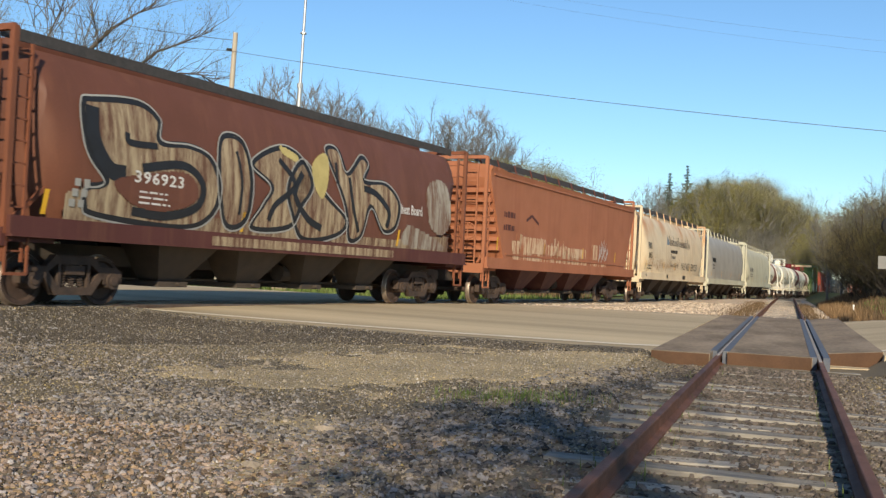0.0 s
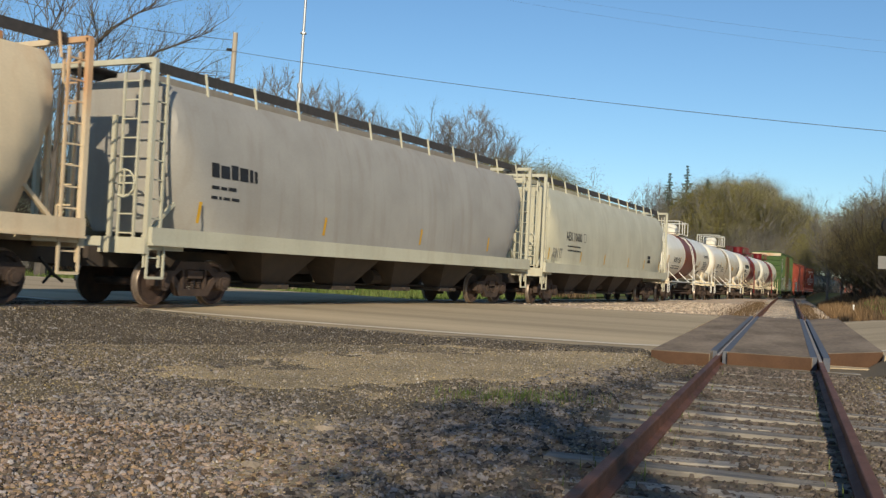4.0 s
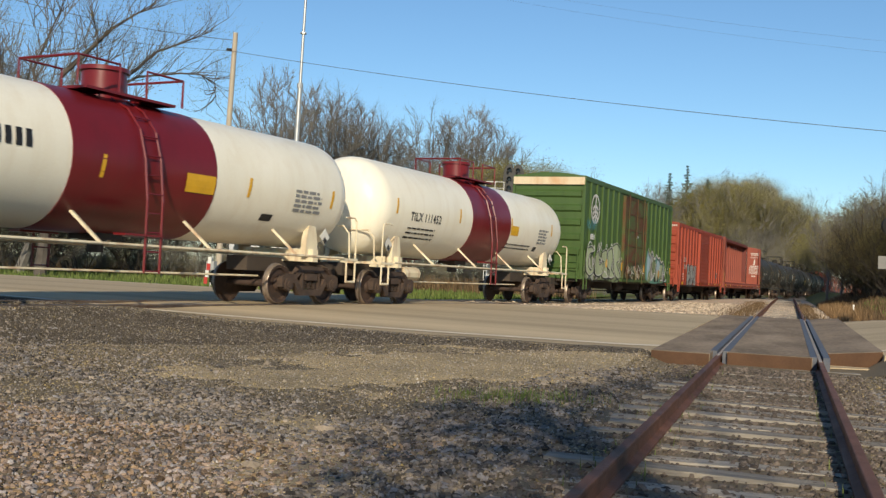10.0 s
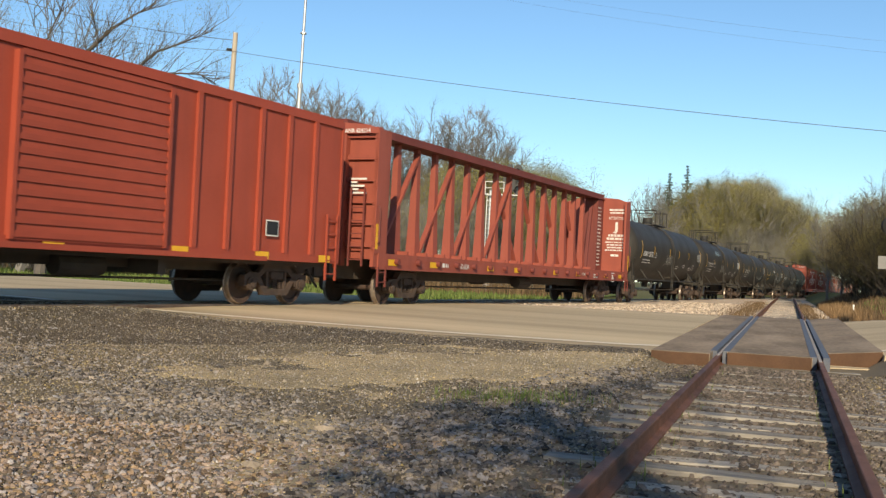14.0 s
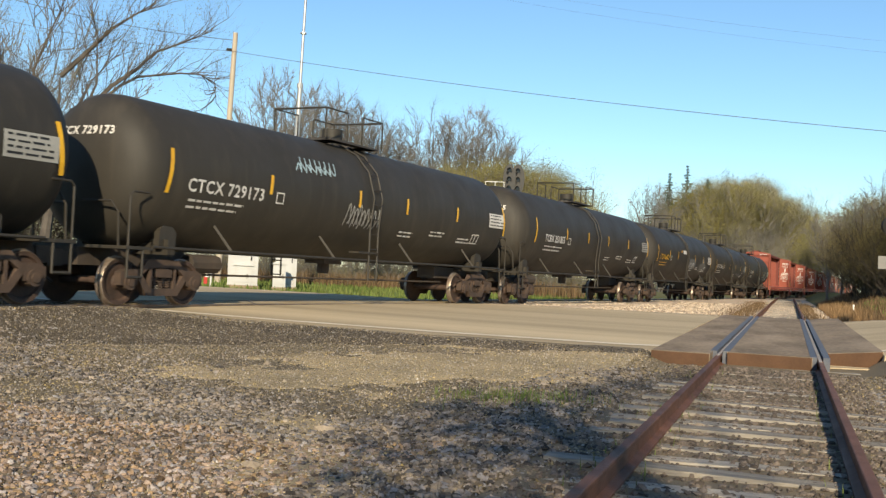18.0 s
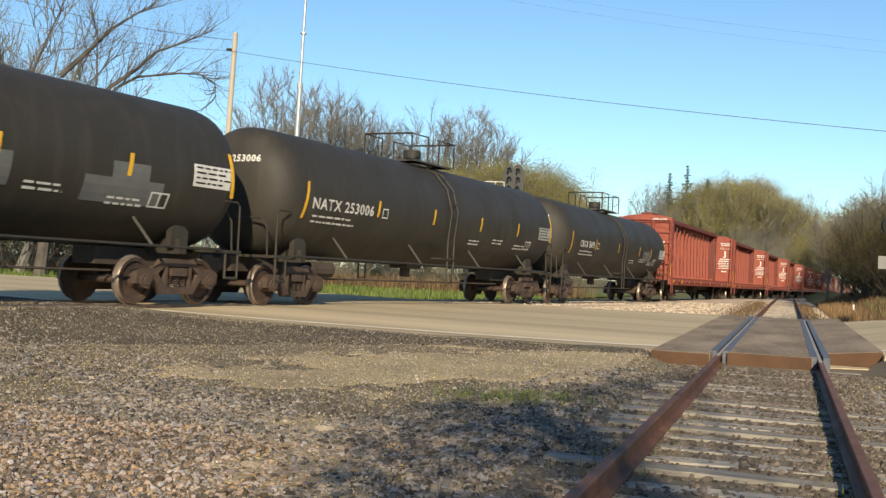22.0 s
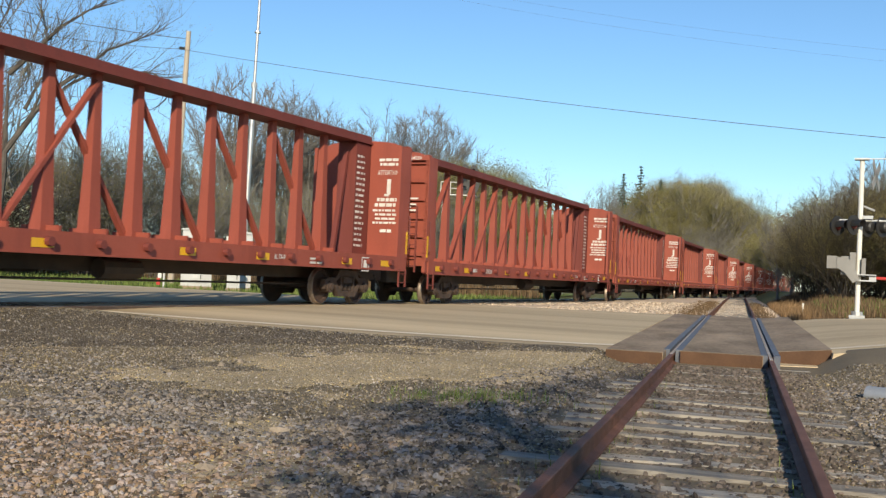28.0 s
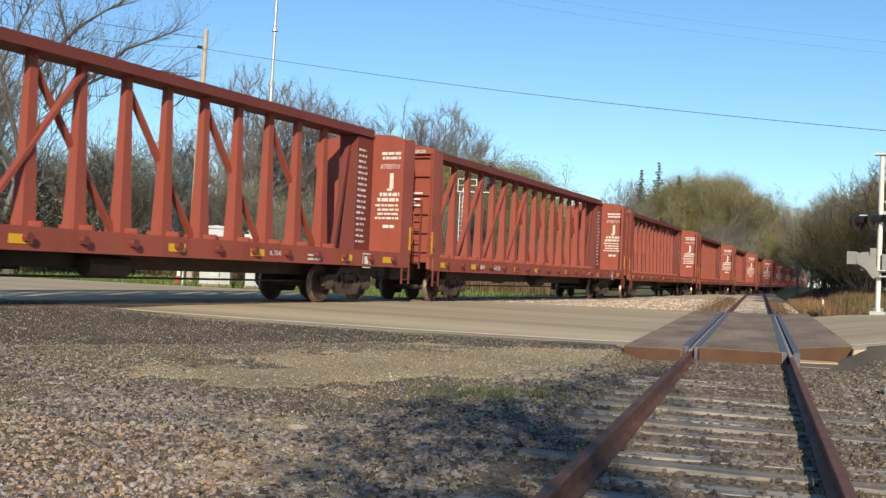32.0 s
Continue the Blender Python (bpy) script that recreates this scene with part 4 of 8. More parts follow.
part("graffiti_flash", fx, YELLOW_SPRAY, h1)
fp = Shape()
fill(fp, smooth_line([(5.97, 3.06), (6.42, 3.45), (7.19, 3.41), (7.42, 2.48), (6.95, 1.98), (6.19, 2.17)], 6, True), s1, 0.014)
fill(fp, smooth_line(rel(m1, [(-190.6, 1.6), (-190.5, 2.1), (-189.6, 2.0), (-188.6, 1.75), (-188.4, 1.55)]), 4, True), s1, 0.013)
part("graffiti_blob", fp, WORN_GREY, h1, "pale grey sprayed oval")
side_rects([(-2.9, 4.2, 1.23, 1.42)], WORN, h1, lambda z: 1.62, "graffiti_band", "cream sprayed band on the sill", 0.012)
flat_text("heat Board", 0.36, M["letter"], h1, -190.85 - m1, 2.42, s1, "faded_lettering", "cream lettering", 0.72)
reflectors(h1, [-202.5 - m1, -197.4 - m1, -191.0 - m1], 1.55, s1, 0.1, 0.42)
for ob in set(h1.children) - bare:
    ob.location.y = m1 - (-203.85 - 186.2) / 2

o2, L2, s2 = covered_hopper("faded orange-brown flat-sided covered hopper with peeling graffiti", -186.2, -167.6, P["orange"], P["orange"], P["orange"], HOPPERS, curved=False, pods=4, top=4.45, board=4.72, bracket=P["brown_sill"])
m2 = -176.9
r2 = random.Random(8)
pl = Shape()
for k in range(60):
    y = r2.uniform(-6.4, 0.8)
    z0 = 1.5 + r2.uniform(0, 0.1)
    h = r2.uniform(0.2, 0.9) * (1 if y < -1 else 0.6)
    stroke(pl, [(y, z0), (y + r2.uniform(-0.1, 0.2), z0 + h)], r2.uniform(0.05, 0.2), s2, 0.012)
side_rects([(-6.4, 1.5, 1.76, 2.12), (-5.6, -3.2, 2.12, 2.3), (2.2, 3.0, 1.76, 2.36), (-6.3, 1.66, 1.3, 1.62)], PEEL, o2, s2, "peeling_band", "peeling cream spray along the lower side", 0.010)
side_rects([(2.14, 4.3, 1.3, 1.6)], PEEL, o2, s2, "peeling_band", "", 0.010)
part("peeling_graffiti", pl, PEEL, o2, "peeling pale graffiti along the lower side")
sc = Shape()
for k in range(11):
    y, z = 3.1 + 0.11 * k, 1.6 + 0.12 * (k % 4)
    stroke(sc, smooth_line([(y, z), (y + r2.uniform(0, 0.2), z + 0.35), (y + 0.25, z + 0.2), (y + r2.uniform(0, 0.3), z + r2.uniform(0.5, 0.8))], 4), 0.03, s2, 0.014)
part("graffiti_tag", sc, M["letter"], o2, "thin white scribbled tag")
small_print(o2, -7.2, 2.95, s2, P["brown_sill"], 2, 1.2, 0.2, 0.42, 4)
arr = Shape()
stroke(arr, [(-5.2, 2.85), (-4.7, 3.05), (-4.0, 2.8)], 0.1, s2, 0.012)
part("arrow_mark", arr, P["brown_sill"], o2)
for sg in (-1, 1):
    slats = Shape()
    for k in range(7):
        z = 1.75 + 0.3 * k
        y = sg * float(np.interp(z, [1.5, 2.7, 3.6, 4.0], [L2 - 1.45, L2 - 0.8, L2 - 0.35, L2 - 0.15]))
        slats.box(-1.5, 1.5, min(y, y + sg * 0.13), max(y, y + sg * 0.13), z, z + 0.13)
    part("slope_rib", slats, P["orange"], o2, "horizontal ribs on the sloping end sheet")
rib = Shape().box(1.55, 1.6, -L2 + 0.4, L2 - 0.4, 4.1, 4.16).box(1.55, 1.59, -L2 + 1.6, L2 - 1.6, 1.62, 1.68)
part("side_rib", rib, P["orange"], o2)
reflectors(o2, [-7.75, -3.4, 1.0, 5.5], 1.75, s2)

p3, L3, s3 = covered_hopper("rust-stained cream covered hopper with faded lettering and spray writing", -167.6, -149.1, P["cream"], P["cream"], P["cream"], HOPPERS)
m3 = (-167.6 - 149.1) / 2
flat_text("PENX", 0.42, M["ink"], p3, -165.45 - m3, 2.68, s3, "car_mark", "", 0.75)
flat_text("3013", 0.42, M["ink"], p3, -165.45 - m3, 2.2, s3, "car_number", "black stencilled car number", 0.95)
small_print(p3, -165.6 - m3, 1.85, s3, M["ink"], 2, 1.1, 0.06, 0.15, 7)
tri = Shape()
fill(tri, rel(m3, [(-161.1, 3.02), (-160.85, 3.5), (-160.68, 3.25), (-160.6, 3.4), (-160.4, 3.06)]), s3, 0.012, 0.04)
part("triangle_mark", tri, mat("blue_grey_paint", (0.22, 0.28, 0.33), 0.7), p3, "faded blue twin-peak mark")
# the company's words stand as plain bars of their size
FADED = mat("faded_ink", (0.085, 0.08, 0.08), 0.7)


def bar_row(car, y, z, pattern, low_h, high_h, w, gap, thick, surf, ink, name, label="", off=0.012):
    """Plain upright bars, two for each letter: x low, d low with a tall second bar, C tall; a blank skips."""
    sh = Shape()
    for ch in pattern:
        if ch == " ":
            y += w * 0.6
            continue
        h, ww = (high_h if ch == "C" else low_h), w * (1.15 if ch == "C" else 1)
        stroke(sh, [(y, z), (y, z + h)], thick, surf, off)
        stroke(sh, [(y + ww * 0.6, z), (y + ww * 0.6, z + (high_h if ch == "d" else h))], thick, surf, off)
        y += ww + gap
    return part(name, sh, ink, car, label)


bar_row(p3, -2.0, 3.02, "Cxxdxxd Cxxdxxdx Cx", 0.31, 0.52, 0.225, 0.085, 0.06, s3, FADED, "company_lettering", "faded dark company lettering")
small_print(p3, -1.85, 2.72, s3, M["ink"], 1, 2.0, 0.2, 0.2, 9, "company_lettering")
pale_ink = mat("pale_ink", (0.22, 0.19, 0.15), 0.7)
flat_text("Company", 0.3, pale_ink, p3, -1.92, 2.34, s3, "company_lettering", "", wide=1.22)
flat_text("Cedar Rapids IA", 0.28, pale_ink, p3, -1.94, 1.9, s3, "company_lettering", "", wide=1.95)
flat_text("1433 RD  ENCO", 0.6, M["ink"], p3, 0.87, 1.78, s3, "spray_writing", "black spray-painted writing", wide=4.8, bold=0.0)
rst = Shape()
for k in range(190):
    y = r2.uniform(-7.4, 0.4)
    z = r2.gauss(2.05, 0.16)
    stroke(rst, [(y, z), (y + 0.015, z - r2.uniform(0.04, 0.26))], r2.uniform(0.012, 0.034), s3, 0.011)
part("rust_runs", rst, mat("rust_stain", (0.34, 0.18, 0.08), 0.9, col2=(0.48, 0.30, 0.16)), p3, "rust running down the side")
reflectors(p3, [-165.9 - m3, -162.0 - m3, -159.2 - m3, -155.0 - m3], 1.68, s3)
side_rects([(-166.0 - m3, -165.8 - m3, 1.3, 1.42), (-161.2 - m3, -160.9 - m3, 1.26, 1.46), (-157.0 - m3, -156.2 - m3, 1.26, 1.46)], M["black"], p3, lambda z: 1.62, "data_plate")

g4, L4, s4 = covered_hopper("weathered grey covered hopper with white ladders", -149.1, -129.4, P["grey"], P["pale"], P["pale"], HOPPERS)
small_print(g4, -L4 + 1.6, 2.75, s4, M["ink"], 1, 1.5, 0.3, 0.4, 20, "car_mark")
small_print(g4, -L4 + 1.6, 2.4, s4, M["ink"], 2, 1.0, 0.07, 0.2, 21)
reflectors(g4, [-L4 + 1.2, -3.5, 1.2, 5.6], 1.65, s4)

w5, L5, s5 = covered_hopper("pale grey covered hopper with black number and streaked sides", -129.4, -108.9, P["pale"], P["pale"], P["pale"], HOPPERS)
m5 = (-129.4 - 108.9) / 2
flat_text("AEX 10680", 0.46, mat("worn_ink", (0.10, 0.10, 0.095), 0.7), w5, -126.4 - m5, 2.42, s5, "car_number", "black stencilled car number", 0.9)
small_print(w5, -126.2 - m5, 2.2, s5, M["ink"], 2, 1.6, 0.06, 0.16, 22)
side_rects([(-124.2 - m5, -123.92 - m5, 2.42, 2.44), (-124.2 - m5, -123.92 - m5, 2.73, 2.75), (-124.2 - m5, -124.18 - m5, 2.42, 2.75), (-123.94 - m5, -123.92 - m5, 2.42, 2.75)], M["ink"], w5, s5, "stencil_box")
side_rects([(-113.9 - m5, -113.4 - m5, 1.9, 2.05), (-113.9 - m5, -113.4 - m5, 2.1, 2.25)], M["black"], w5, s5, "data_plate")
flat_text("PIN IT", 0.5, mat("scrawl", (0.30, 0.29, 0.24), 0.8), w5, -127.9 - m5, 1.72, s5, "scrawl", "faint scratched writing", 0.8)
reflectors(w5, [-128.4 - m5, -124.6 - m5, -121.3 - m5, -117.5 - m5, -114.6 - m5, -111.6 - m5], 1.62, s5)


# ------------------------------------------------------------------ tank cars
def tank_car(label, a, b, skin, radius, zc, trim, group, band=None, band_mat=None, dome_mat=None, dome="box", rail_mat=None, ladder_side=True, sag=0.0):
    car, mid, half = start_car("tank_car", label, "rail car", a, b, group)
    L = half - 0.5
    surf = lambda z: math.sqrt(max(radius * radius - (z - zc) ** 2, 0.04))
    n = 36
    prof = [(-L, 0.02), (-L + 0.03, radius * 0.42), (-L + 0.13, radius * 0.70), (-L + 0.30, radius * 0.88), (-L + 0.52, radius * 0.975), (-L + 0.75, radius)]
    prof += [(y, radius) for y in (-L * 0.5, -0.02, 0.02, L * 0.5)]
    prof += [(-y, r) for y, r in prof[5::-1]]
    if radius > 1.4:  # the longer cars' tanks sit a little towards the rear
        prof = [(y + (0.2 if y < -L + 0.8 else 0.1 if y > L - 0.8 else 0), r) for y, r in prof]
    rings = [[(r * math.cos(2 * math.pi * i / n), y, zc + r * math.sin(2 * math.pi * i / n)) for i in range(n)] for y, r in prof]
    part("tank", Shape().loft([r[::-1] for r in rings]), skin, car, "", True)
    if band:
        y0, y1 = band
        rr = radius + 0.012
        rings = [[(r * math.cos(2 * math.pi * i / n), y, zc + r * math.sin(2 * math.pi * i / n)) for i in range(n)] for y, r in ((y0, radius - 0.02), (y0 + 0.01, rr), (y1 - 0.01, rr), (y1, radius - 0.02))]
        part("band", Shape().loft([r[::-1] for r in rings], cap=False), band_mat, car, "painted band round the tank's middle", True)
    # saddles and stub sills
    for sg in (-1, 1):
        yb = sg * (half - 2.0)
        zs = zc - 0.8 if radius < 1.4 else 1.55
        sd = Shape()
        for sx in (-1, 1):
            prof2 = [(yb - 0.24, 1.12), (yb + 0.24, 1.12), (yb + 0.24, 1.45), (yb + 0.13, zs), (yb - 0.13, zs + 0.02), (yb - 0.22, 1.5)]
            prism(sd, prof2 if sx > 0 else prof2[::-1], sx * (surf(zs) - 0.12), sx * (surf(zs) + 0.02))
        sd.box(-1.2, 1.2, yb - 0.1, yb + 0.1, 1.0, 1.3)
        part("saddle", sd, trim, car, "welded saddle plate under the tank's end")
        st = Shape().box(-0.3, 0.3, min(sg * (half - 3.4), sg * (half - 0.5)), max(sg * (half - 3.4), sg * (half - 0.5)), 0.74, 1.08)
        part("stub_sill", st, P["under"], car)
        pl = Shape().box(-1.45, 1.45, min(sg * (half - 1.25), sg * (half - 0.55)), max(sg * (half - 1.25), sg * (half - 0.55)), 1.07, 1.13)
        part("end_platform", pl, trim, car)
        gr = Shape()
        for sx in (-1, 1):
            x = sx * 1.42
            gr.tube([(x, sg * (half - 0.62), 1.1), (x, sg * (half - 0.62), 2.05), (x, sg * (half - 0.7), 2.13), (x, sg * (half - 1.1), 2.13)], 0.022, 6)
            gr.tube([(x, sg * (half - 0.62), 0.55), (x, sg * (half - 0.62), 1.1)], 0.025, 6).tube([(x, sg * (half - 1.0), 0.55), (x, sg * (half - 1.0), 1.1)], 0.025, 6).tube([(x, sg * (half - 0.62), 0.56), (x, sg * (half - 1.0), 0.56)], 0.03, 6)
        gr.tube([(0.25, sg * (half - 0.58), 1.95), (1.0, sg * (half - 0.58), 1.95), (1.18, sg * (half - 0.58), 1.75), (1.22, sg * (half - 0.58), 1.1)], 0.022, 6)
        gr.tube([(-1.0, sg * (half - 0.58), 1.1), (-1.0, sg * (half - 0.58), 1.9), (-0.2, sg * (half - 0.58), 1.9)], 0.022, 6)
        part("grab_rail", gr, rail_mat or trim, car, "end grab rails and stirrup")
    rl = Shape()
    for sx in (-1, 1):
        rl.tube([(sx * 1.46, -half + 1.2, 1.13), (sx * 1.46, half - 1.2, 1.13)], 0.03, 6)
        for k in range(4):
            y = (-half + 3.3) + (2 * half - 6.6) * k / 3
            rl.bar((sx * 1.46, y + 0.22, 1.13), (sx * (surf(zc - 0.95) - 0.02), y, zc - 0.95), 0.07, 0.05)
    part("side_handrail", rl, rail_mat or trim, car, "long pipe handrail along the tank's side")
    # manway and top platform
    top = zc + radius
    if dome == "drum":
        d = Shape().tube([(0, 0, top - 0.2), (0, 0, top + 0.5)], 0.43, 20).tube([(0, 0, top + 0.5), (0, 0, top + 0.58)], 0.48, 20)
    elif dome == "box":
        d = Shape().loft([[(r_ * sx_ * math.cos(i * math.pi / 4 + 0.2), -0.1 + r_ * 1.15 * math.sin(i * math.pi / 4 + 0.2), z) for i in range(8)] for r_, sx_, z in ((0.34, 1, top - 0.12), (0.36, 1, top + 0.08), (0.47, 0.9, top + 0.14), (0.5, 0.9, top + 0.42), (0.36, 0.9, top + 0.6), (0.2, 1, top + 0.62))])
    else:
        d = Shape().tube([(0, 0.1, top - 0.15), (0, 0.1, top + 0.42)], 0.27, 18).tube([(0.05, -0.6, top - 0.1), (0.05, -0.6, top + 0.12)], 0.12, 10)
    part("manway", d, dome_mat or skin, car, "manway housing on the tank's top", True)
    pf = Shape().box(-0.75, 0.75, -1.15, -0.5, top - 0.02, top + 0.03).box(-0.75, 0.75, 0.5, 1.15, top - 0.02, top + 0.03).box(0.5, 0.8, -1.15, 1.15, top - 0.02, top + 0.03).box(-0.8, -0.5, -1.15, 1.15, top - 0.02, top + 0.03)
    part("top_platform", pf, P["grating"] if skin is P["tank_black"] else (dome_mat or trim), car, "grated platform round the manway")
    for sx in (-1, 1):
        for y0, y1 in ((-1.35, -0.35), (0.35, 1.35)):
            z1 = top + (0.55 if dome == "drum" else 0.75)
            hr = Shape()
            hr.tube([(sx * 0.78, y0, top), (sx * 0.78, y0, z1), (sx * 0.78, y1, z1), (sx * 0.78, y1, top)], 0.026, 6)
            ye = y0 if y0 < -1 else y1
            hr.tube([(sx * 0.78, ye, z1), (0, ye, z1)], 0.026, 6)
            part("platform_rail", hr, rail_mat or dome_mat or trim, car, "pipe railing beside the manway")
    ld = Shape()
    for sx in (-1, 1):
        for dy in (-0.2, 0.2):
            pts = [(sx * (surf(z) + 0.09), dy, z) for z in (zc + 0.97 * radius, zc + 0.8 * radius, zc + 0.5 * radius, zc + 0.1, zc - 0.4 * radius, 1.15, 0.7)]
            pts[-2] = (sx * 1.5, dy, 1.15)
            pts[-1] = (sx * 1.5, dy, 0.62)
            pts[-3] = (sx * 1.5, dy, zc - 0.5 * radius)
            ld.tube(pts, 0.026, 5)
        for k in range(9):
            z = 0.66 + k * (top - 0.9) / 8.5
            x = 1.5 if z < zc - 0.4 * radius else surf(min(z, top - 0.05)) + 0.09
            ld.tube([(sx * x, -0.2, z), (sx * x, 0.2, z)], 0.016, 5)
        ld.box(min(sx * 1.25, sx * 1.55), max(sx * 1.25, sx * 1.55), -0.75, 0.2, 1.3, 1.34)
    part("tank_ladder", ld, rail_mat or dome_mat or trim, car, "ladder up the tank's side")
    if radius < 1.4:  # hazard placards stand on their points beside the saddles
        for sg in (-1, 1):
            m = pose(surf(1.7) + 0.16, sg * (half - 1.5), 1.62, 45, 0, 0)
            part("hazard_placard", Shape().box(-0.008, 0.008, -0.14, 0.14, -0.14, 0.14, m), M["white"], car, "white diamond placard")
            part("placard_mark", Shape().box(0.009, 0.013, -0.13, 0.0, -0.13, 0.0, m), M["black"], car, "black half of the placard")
    trucks(car, half - 1.95, mid)
    couplers(car, half)
    br = Shape().tube([(0.55, -half + 3.2, 0.85), (0.55, -half + 4.1, 0.85)], 0.2, 10).tube([(0.3, -half + 3.0, 0.62), (0.3, half - 3.0, 0.62)], 0.025, 5)
    part("brake_gear", br, trim if dome == "drum" else P["under"], car)
    vl = Shape().tube([(0, 0, zc - radius - 0.35), (0, 0, zc - radius + 0.05)], 0.16, 10).box(-0.3, 0.3, -0.4, 0.4, zc - radius - 0.1, zc - radius + 0.02)
    part("bottom_valve", vl, P["under"], car)
    return car, mid, half, surf


def head_text(car, words, size, z, half, radius, zc, ink, wide):
    """Words on the tank's end, above the middle."""
    L = half - 0.5
    rs_, ds_ = [0, 0.42, 0.70, 0.88, 0.975, 1.0], [0, 0.03, 0.13, 0.30, 0.52, 0.75]
    ob = flat_text(words, size, ink, car, 0, 0, lambda q: 0, "end_number", "painted number on the tank's end", wide=wide, bold=0.03)
    for v in ob.data.vertices:
        x, zz = v.co.y - wide / 2, z + v.co.z
        r = min(math.hypot(x, zz - zc) / radius, 1)
        v.co = (x, -L + (0.18 if radius > 1.4 else -0.02) + float(np.interp(r, rs_, ds_)), zz)


WHITE, BLACK = "white tank cars in the train", "black tank cars in the train"
RW, ZW = 1.32, 2.64
t6, k6, _, f6 = tank_car("white tank car with a rust-red band and white manway cover", -108.9, -93.5, P["tank_white"], RW, ZW, P["tank_trim"], WHITE, (-1.9, 1.6), P["rust_band"], P["tank_white"], "box", M["white"])
flat_text("RCRX 1266", 0.38, M["ink"], t6, -106.2 - k6, 2.22, f6, "car_number", "black car number", wide=1.82)
small_print(t6, -106.3 - k6, 2.02, f6, M["ink"], 2, 3.0, 0.05, 0.13, 31)
flat_text("HYDROCHLORIC ACID", 0.24, M["ink"], t6, 4.3, 2.75, f6, "cargo_lettering", "black cargo lettering", 0.62)
small_print(t6, 4.2, 2.45, f6, mat("grey_ink", (0.25, 0.25, 0.25), 0.7), 5, 1.4, 0.07, 0.11, 32)
side_rects([(1.9, 2.7, 1.95, 2.2)], mat("brown_label", (0.30, 0.18, 0.05), 0.6), t6, f6, "warning_panel", "brown warning panel")
side_rects([(3.4, 3.9, 1.7, 1.9)], M["ink"], t6, f6, "data_plate")
reflectors(t6, [-6.6, -3.2, -1.9, 2.9, 6.1], 2.1, f6, 0.09, 0.45)

t7, k7, _, f7 = tank_car("stained white tank car with black number and white railings", -93.5, -78.4, P["tank_white"], RW, ZW, P["tank_trim"], WHITE, None, None, P["tank_white"], "box", M["white"])
flat_text("GATX 72987", 0.38, M["ink"], t7, -91.33 - k7, 2.27, f7, "car_number", "black car number", wide=1.95, bold=0.012)
head_text(t7, "GATX 72987", 0.17, ZW + 0.55, 7.55, RW, ZW, M["ink"], 1.3)
small_print(t7, -91.4 - k7, 2.02, f7, M["ink"], 3, 1.7, 0.06, 0.15, 33)
side_rects([(2.2, 2.9, 2.25, 2.5)], M["yellow"], t7, f7, "warning_panel", "yellow warning panel")
flat_text("FRA AP", 0.16, M["ink"], t7, 4.6, 2.35, f7, "small_lettering", "", 0.9)
small_print(t7, 5.3, 2.55, f7, mat("grey_ink", (0.25, 0.25, 0.25), 0.7), 5, 1.0, 0.07, 0.11, 35)
small_print(t7, -3.0, 2.35, f7, M["ink"], 3, 1.2, 0.05, 0.12, 36)
reflectors(t7, [-6.47], 2.12, f7, 0.09, 0.9, lean=0.03)
reflectors(t7, [-3.6, -1.6, 1.7, 4.1, 6.5], 2.3, f7, 0.09, 0.42)
stain = Shape()
for k in range(26):
    y = r2.uniform(-0.9, 0.1)
    z = r2.uniform(3.2, 3.75)
    stroke(stain, [(y, z), (y - 0.1, z - r2.uniform(0.5, 1.5))], r2.uniform(0.03, 0.1), f7, 0.008)
part("rust_stain", stain, mat("pale_rust", (0.50, 0.38, 0.22), 0.8), t7, "pale rust running down beside the ladder")

t8, k8, _, f8 = tank_car("clean white tank car with a dark red band and red dome", -78.4, -63.1, P["tank_white"], RW, ZW, P["tank_trim"], WHITE, (-1.85, 1.9), P["tank_band"], P["tank_band"], "drum", None)
bar_row(t8, -75.75 - k8, 2.64, "CCCCCC", 0.3, 0.3, 0.29, 0.075, 0.12, f8, M["ink"], "owner_lettering", "bold black owner lettering")
flat_text("12065", 0.3, M["ink"], t8, -75.1 - k8, 2.3, f8, "car_number", "black car number", 0.85)
side_rects([(-76.05 - k8, -75.25 - k8, 2.32, 2.5)], M["ink"], t8, f8, "car_mark")
small_print(t8, -76.1 - k8, 2.12, f8, M["ink"], 2, 2.2, 0.05, 0.12, 41)
side_rects([(1.0, 1.85, 2.25, 2.62)], M["yellow"], t8, lambda z: f8(z) + 0.014, "warning_panel", "yellow warning panel")
small_print(t8, 4.6, 2.6, f8, mat("grey_ink", (0.25, 0.25, 0.25), 0.7), 5, 1.2, 0.07, 0.11, 43)
side_rects([(3.6, 4.0, 1.85, 2.0)], M["ink"], t8, f8, "data_plate")
reflectors(t8, [-6.5, -1.2, 2.9, 6.0], 2.3, f8, 0.09, 0.42)

t9, k9, _, f9 = tank_car("white tank car with a dark red band and red dome", -63.1, -47.8, P["tank_white"], RW, ZW, P["tank_trim"], WHITE, (-1.35, 1.7), P["tank_band"], P["tank_band"], "drum", None)
flat_text("TILX 111452", 0.33, M["ink"], t9, -60.8 - k9, 2.33, f9, "car_number", "black car number", wide=1.85)
small_print(t9, -60.8 - k9, 2.12, f9, M["ink"], 3, 2.0, 0.05, 0.13, 51)
side_rects([(1.75, 2.4, 2.3, 2.62)], M["yellow"], t9, f9, "warning_panel", "yellow warning panel")
small_print(t9, 4.3, 2.6, f9, mat("grey_ink", (0.25, 0.25, 0.25), 0.7), 5, 1.0, 0.07, 0.11, 53)
small_print(t9, 1.5, 2.0, f9, M["ink"], 2, 2.4, 0.05, 0.12, 54)
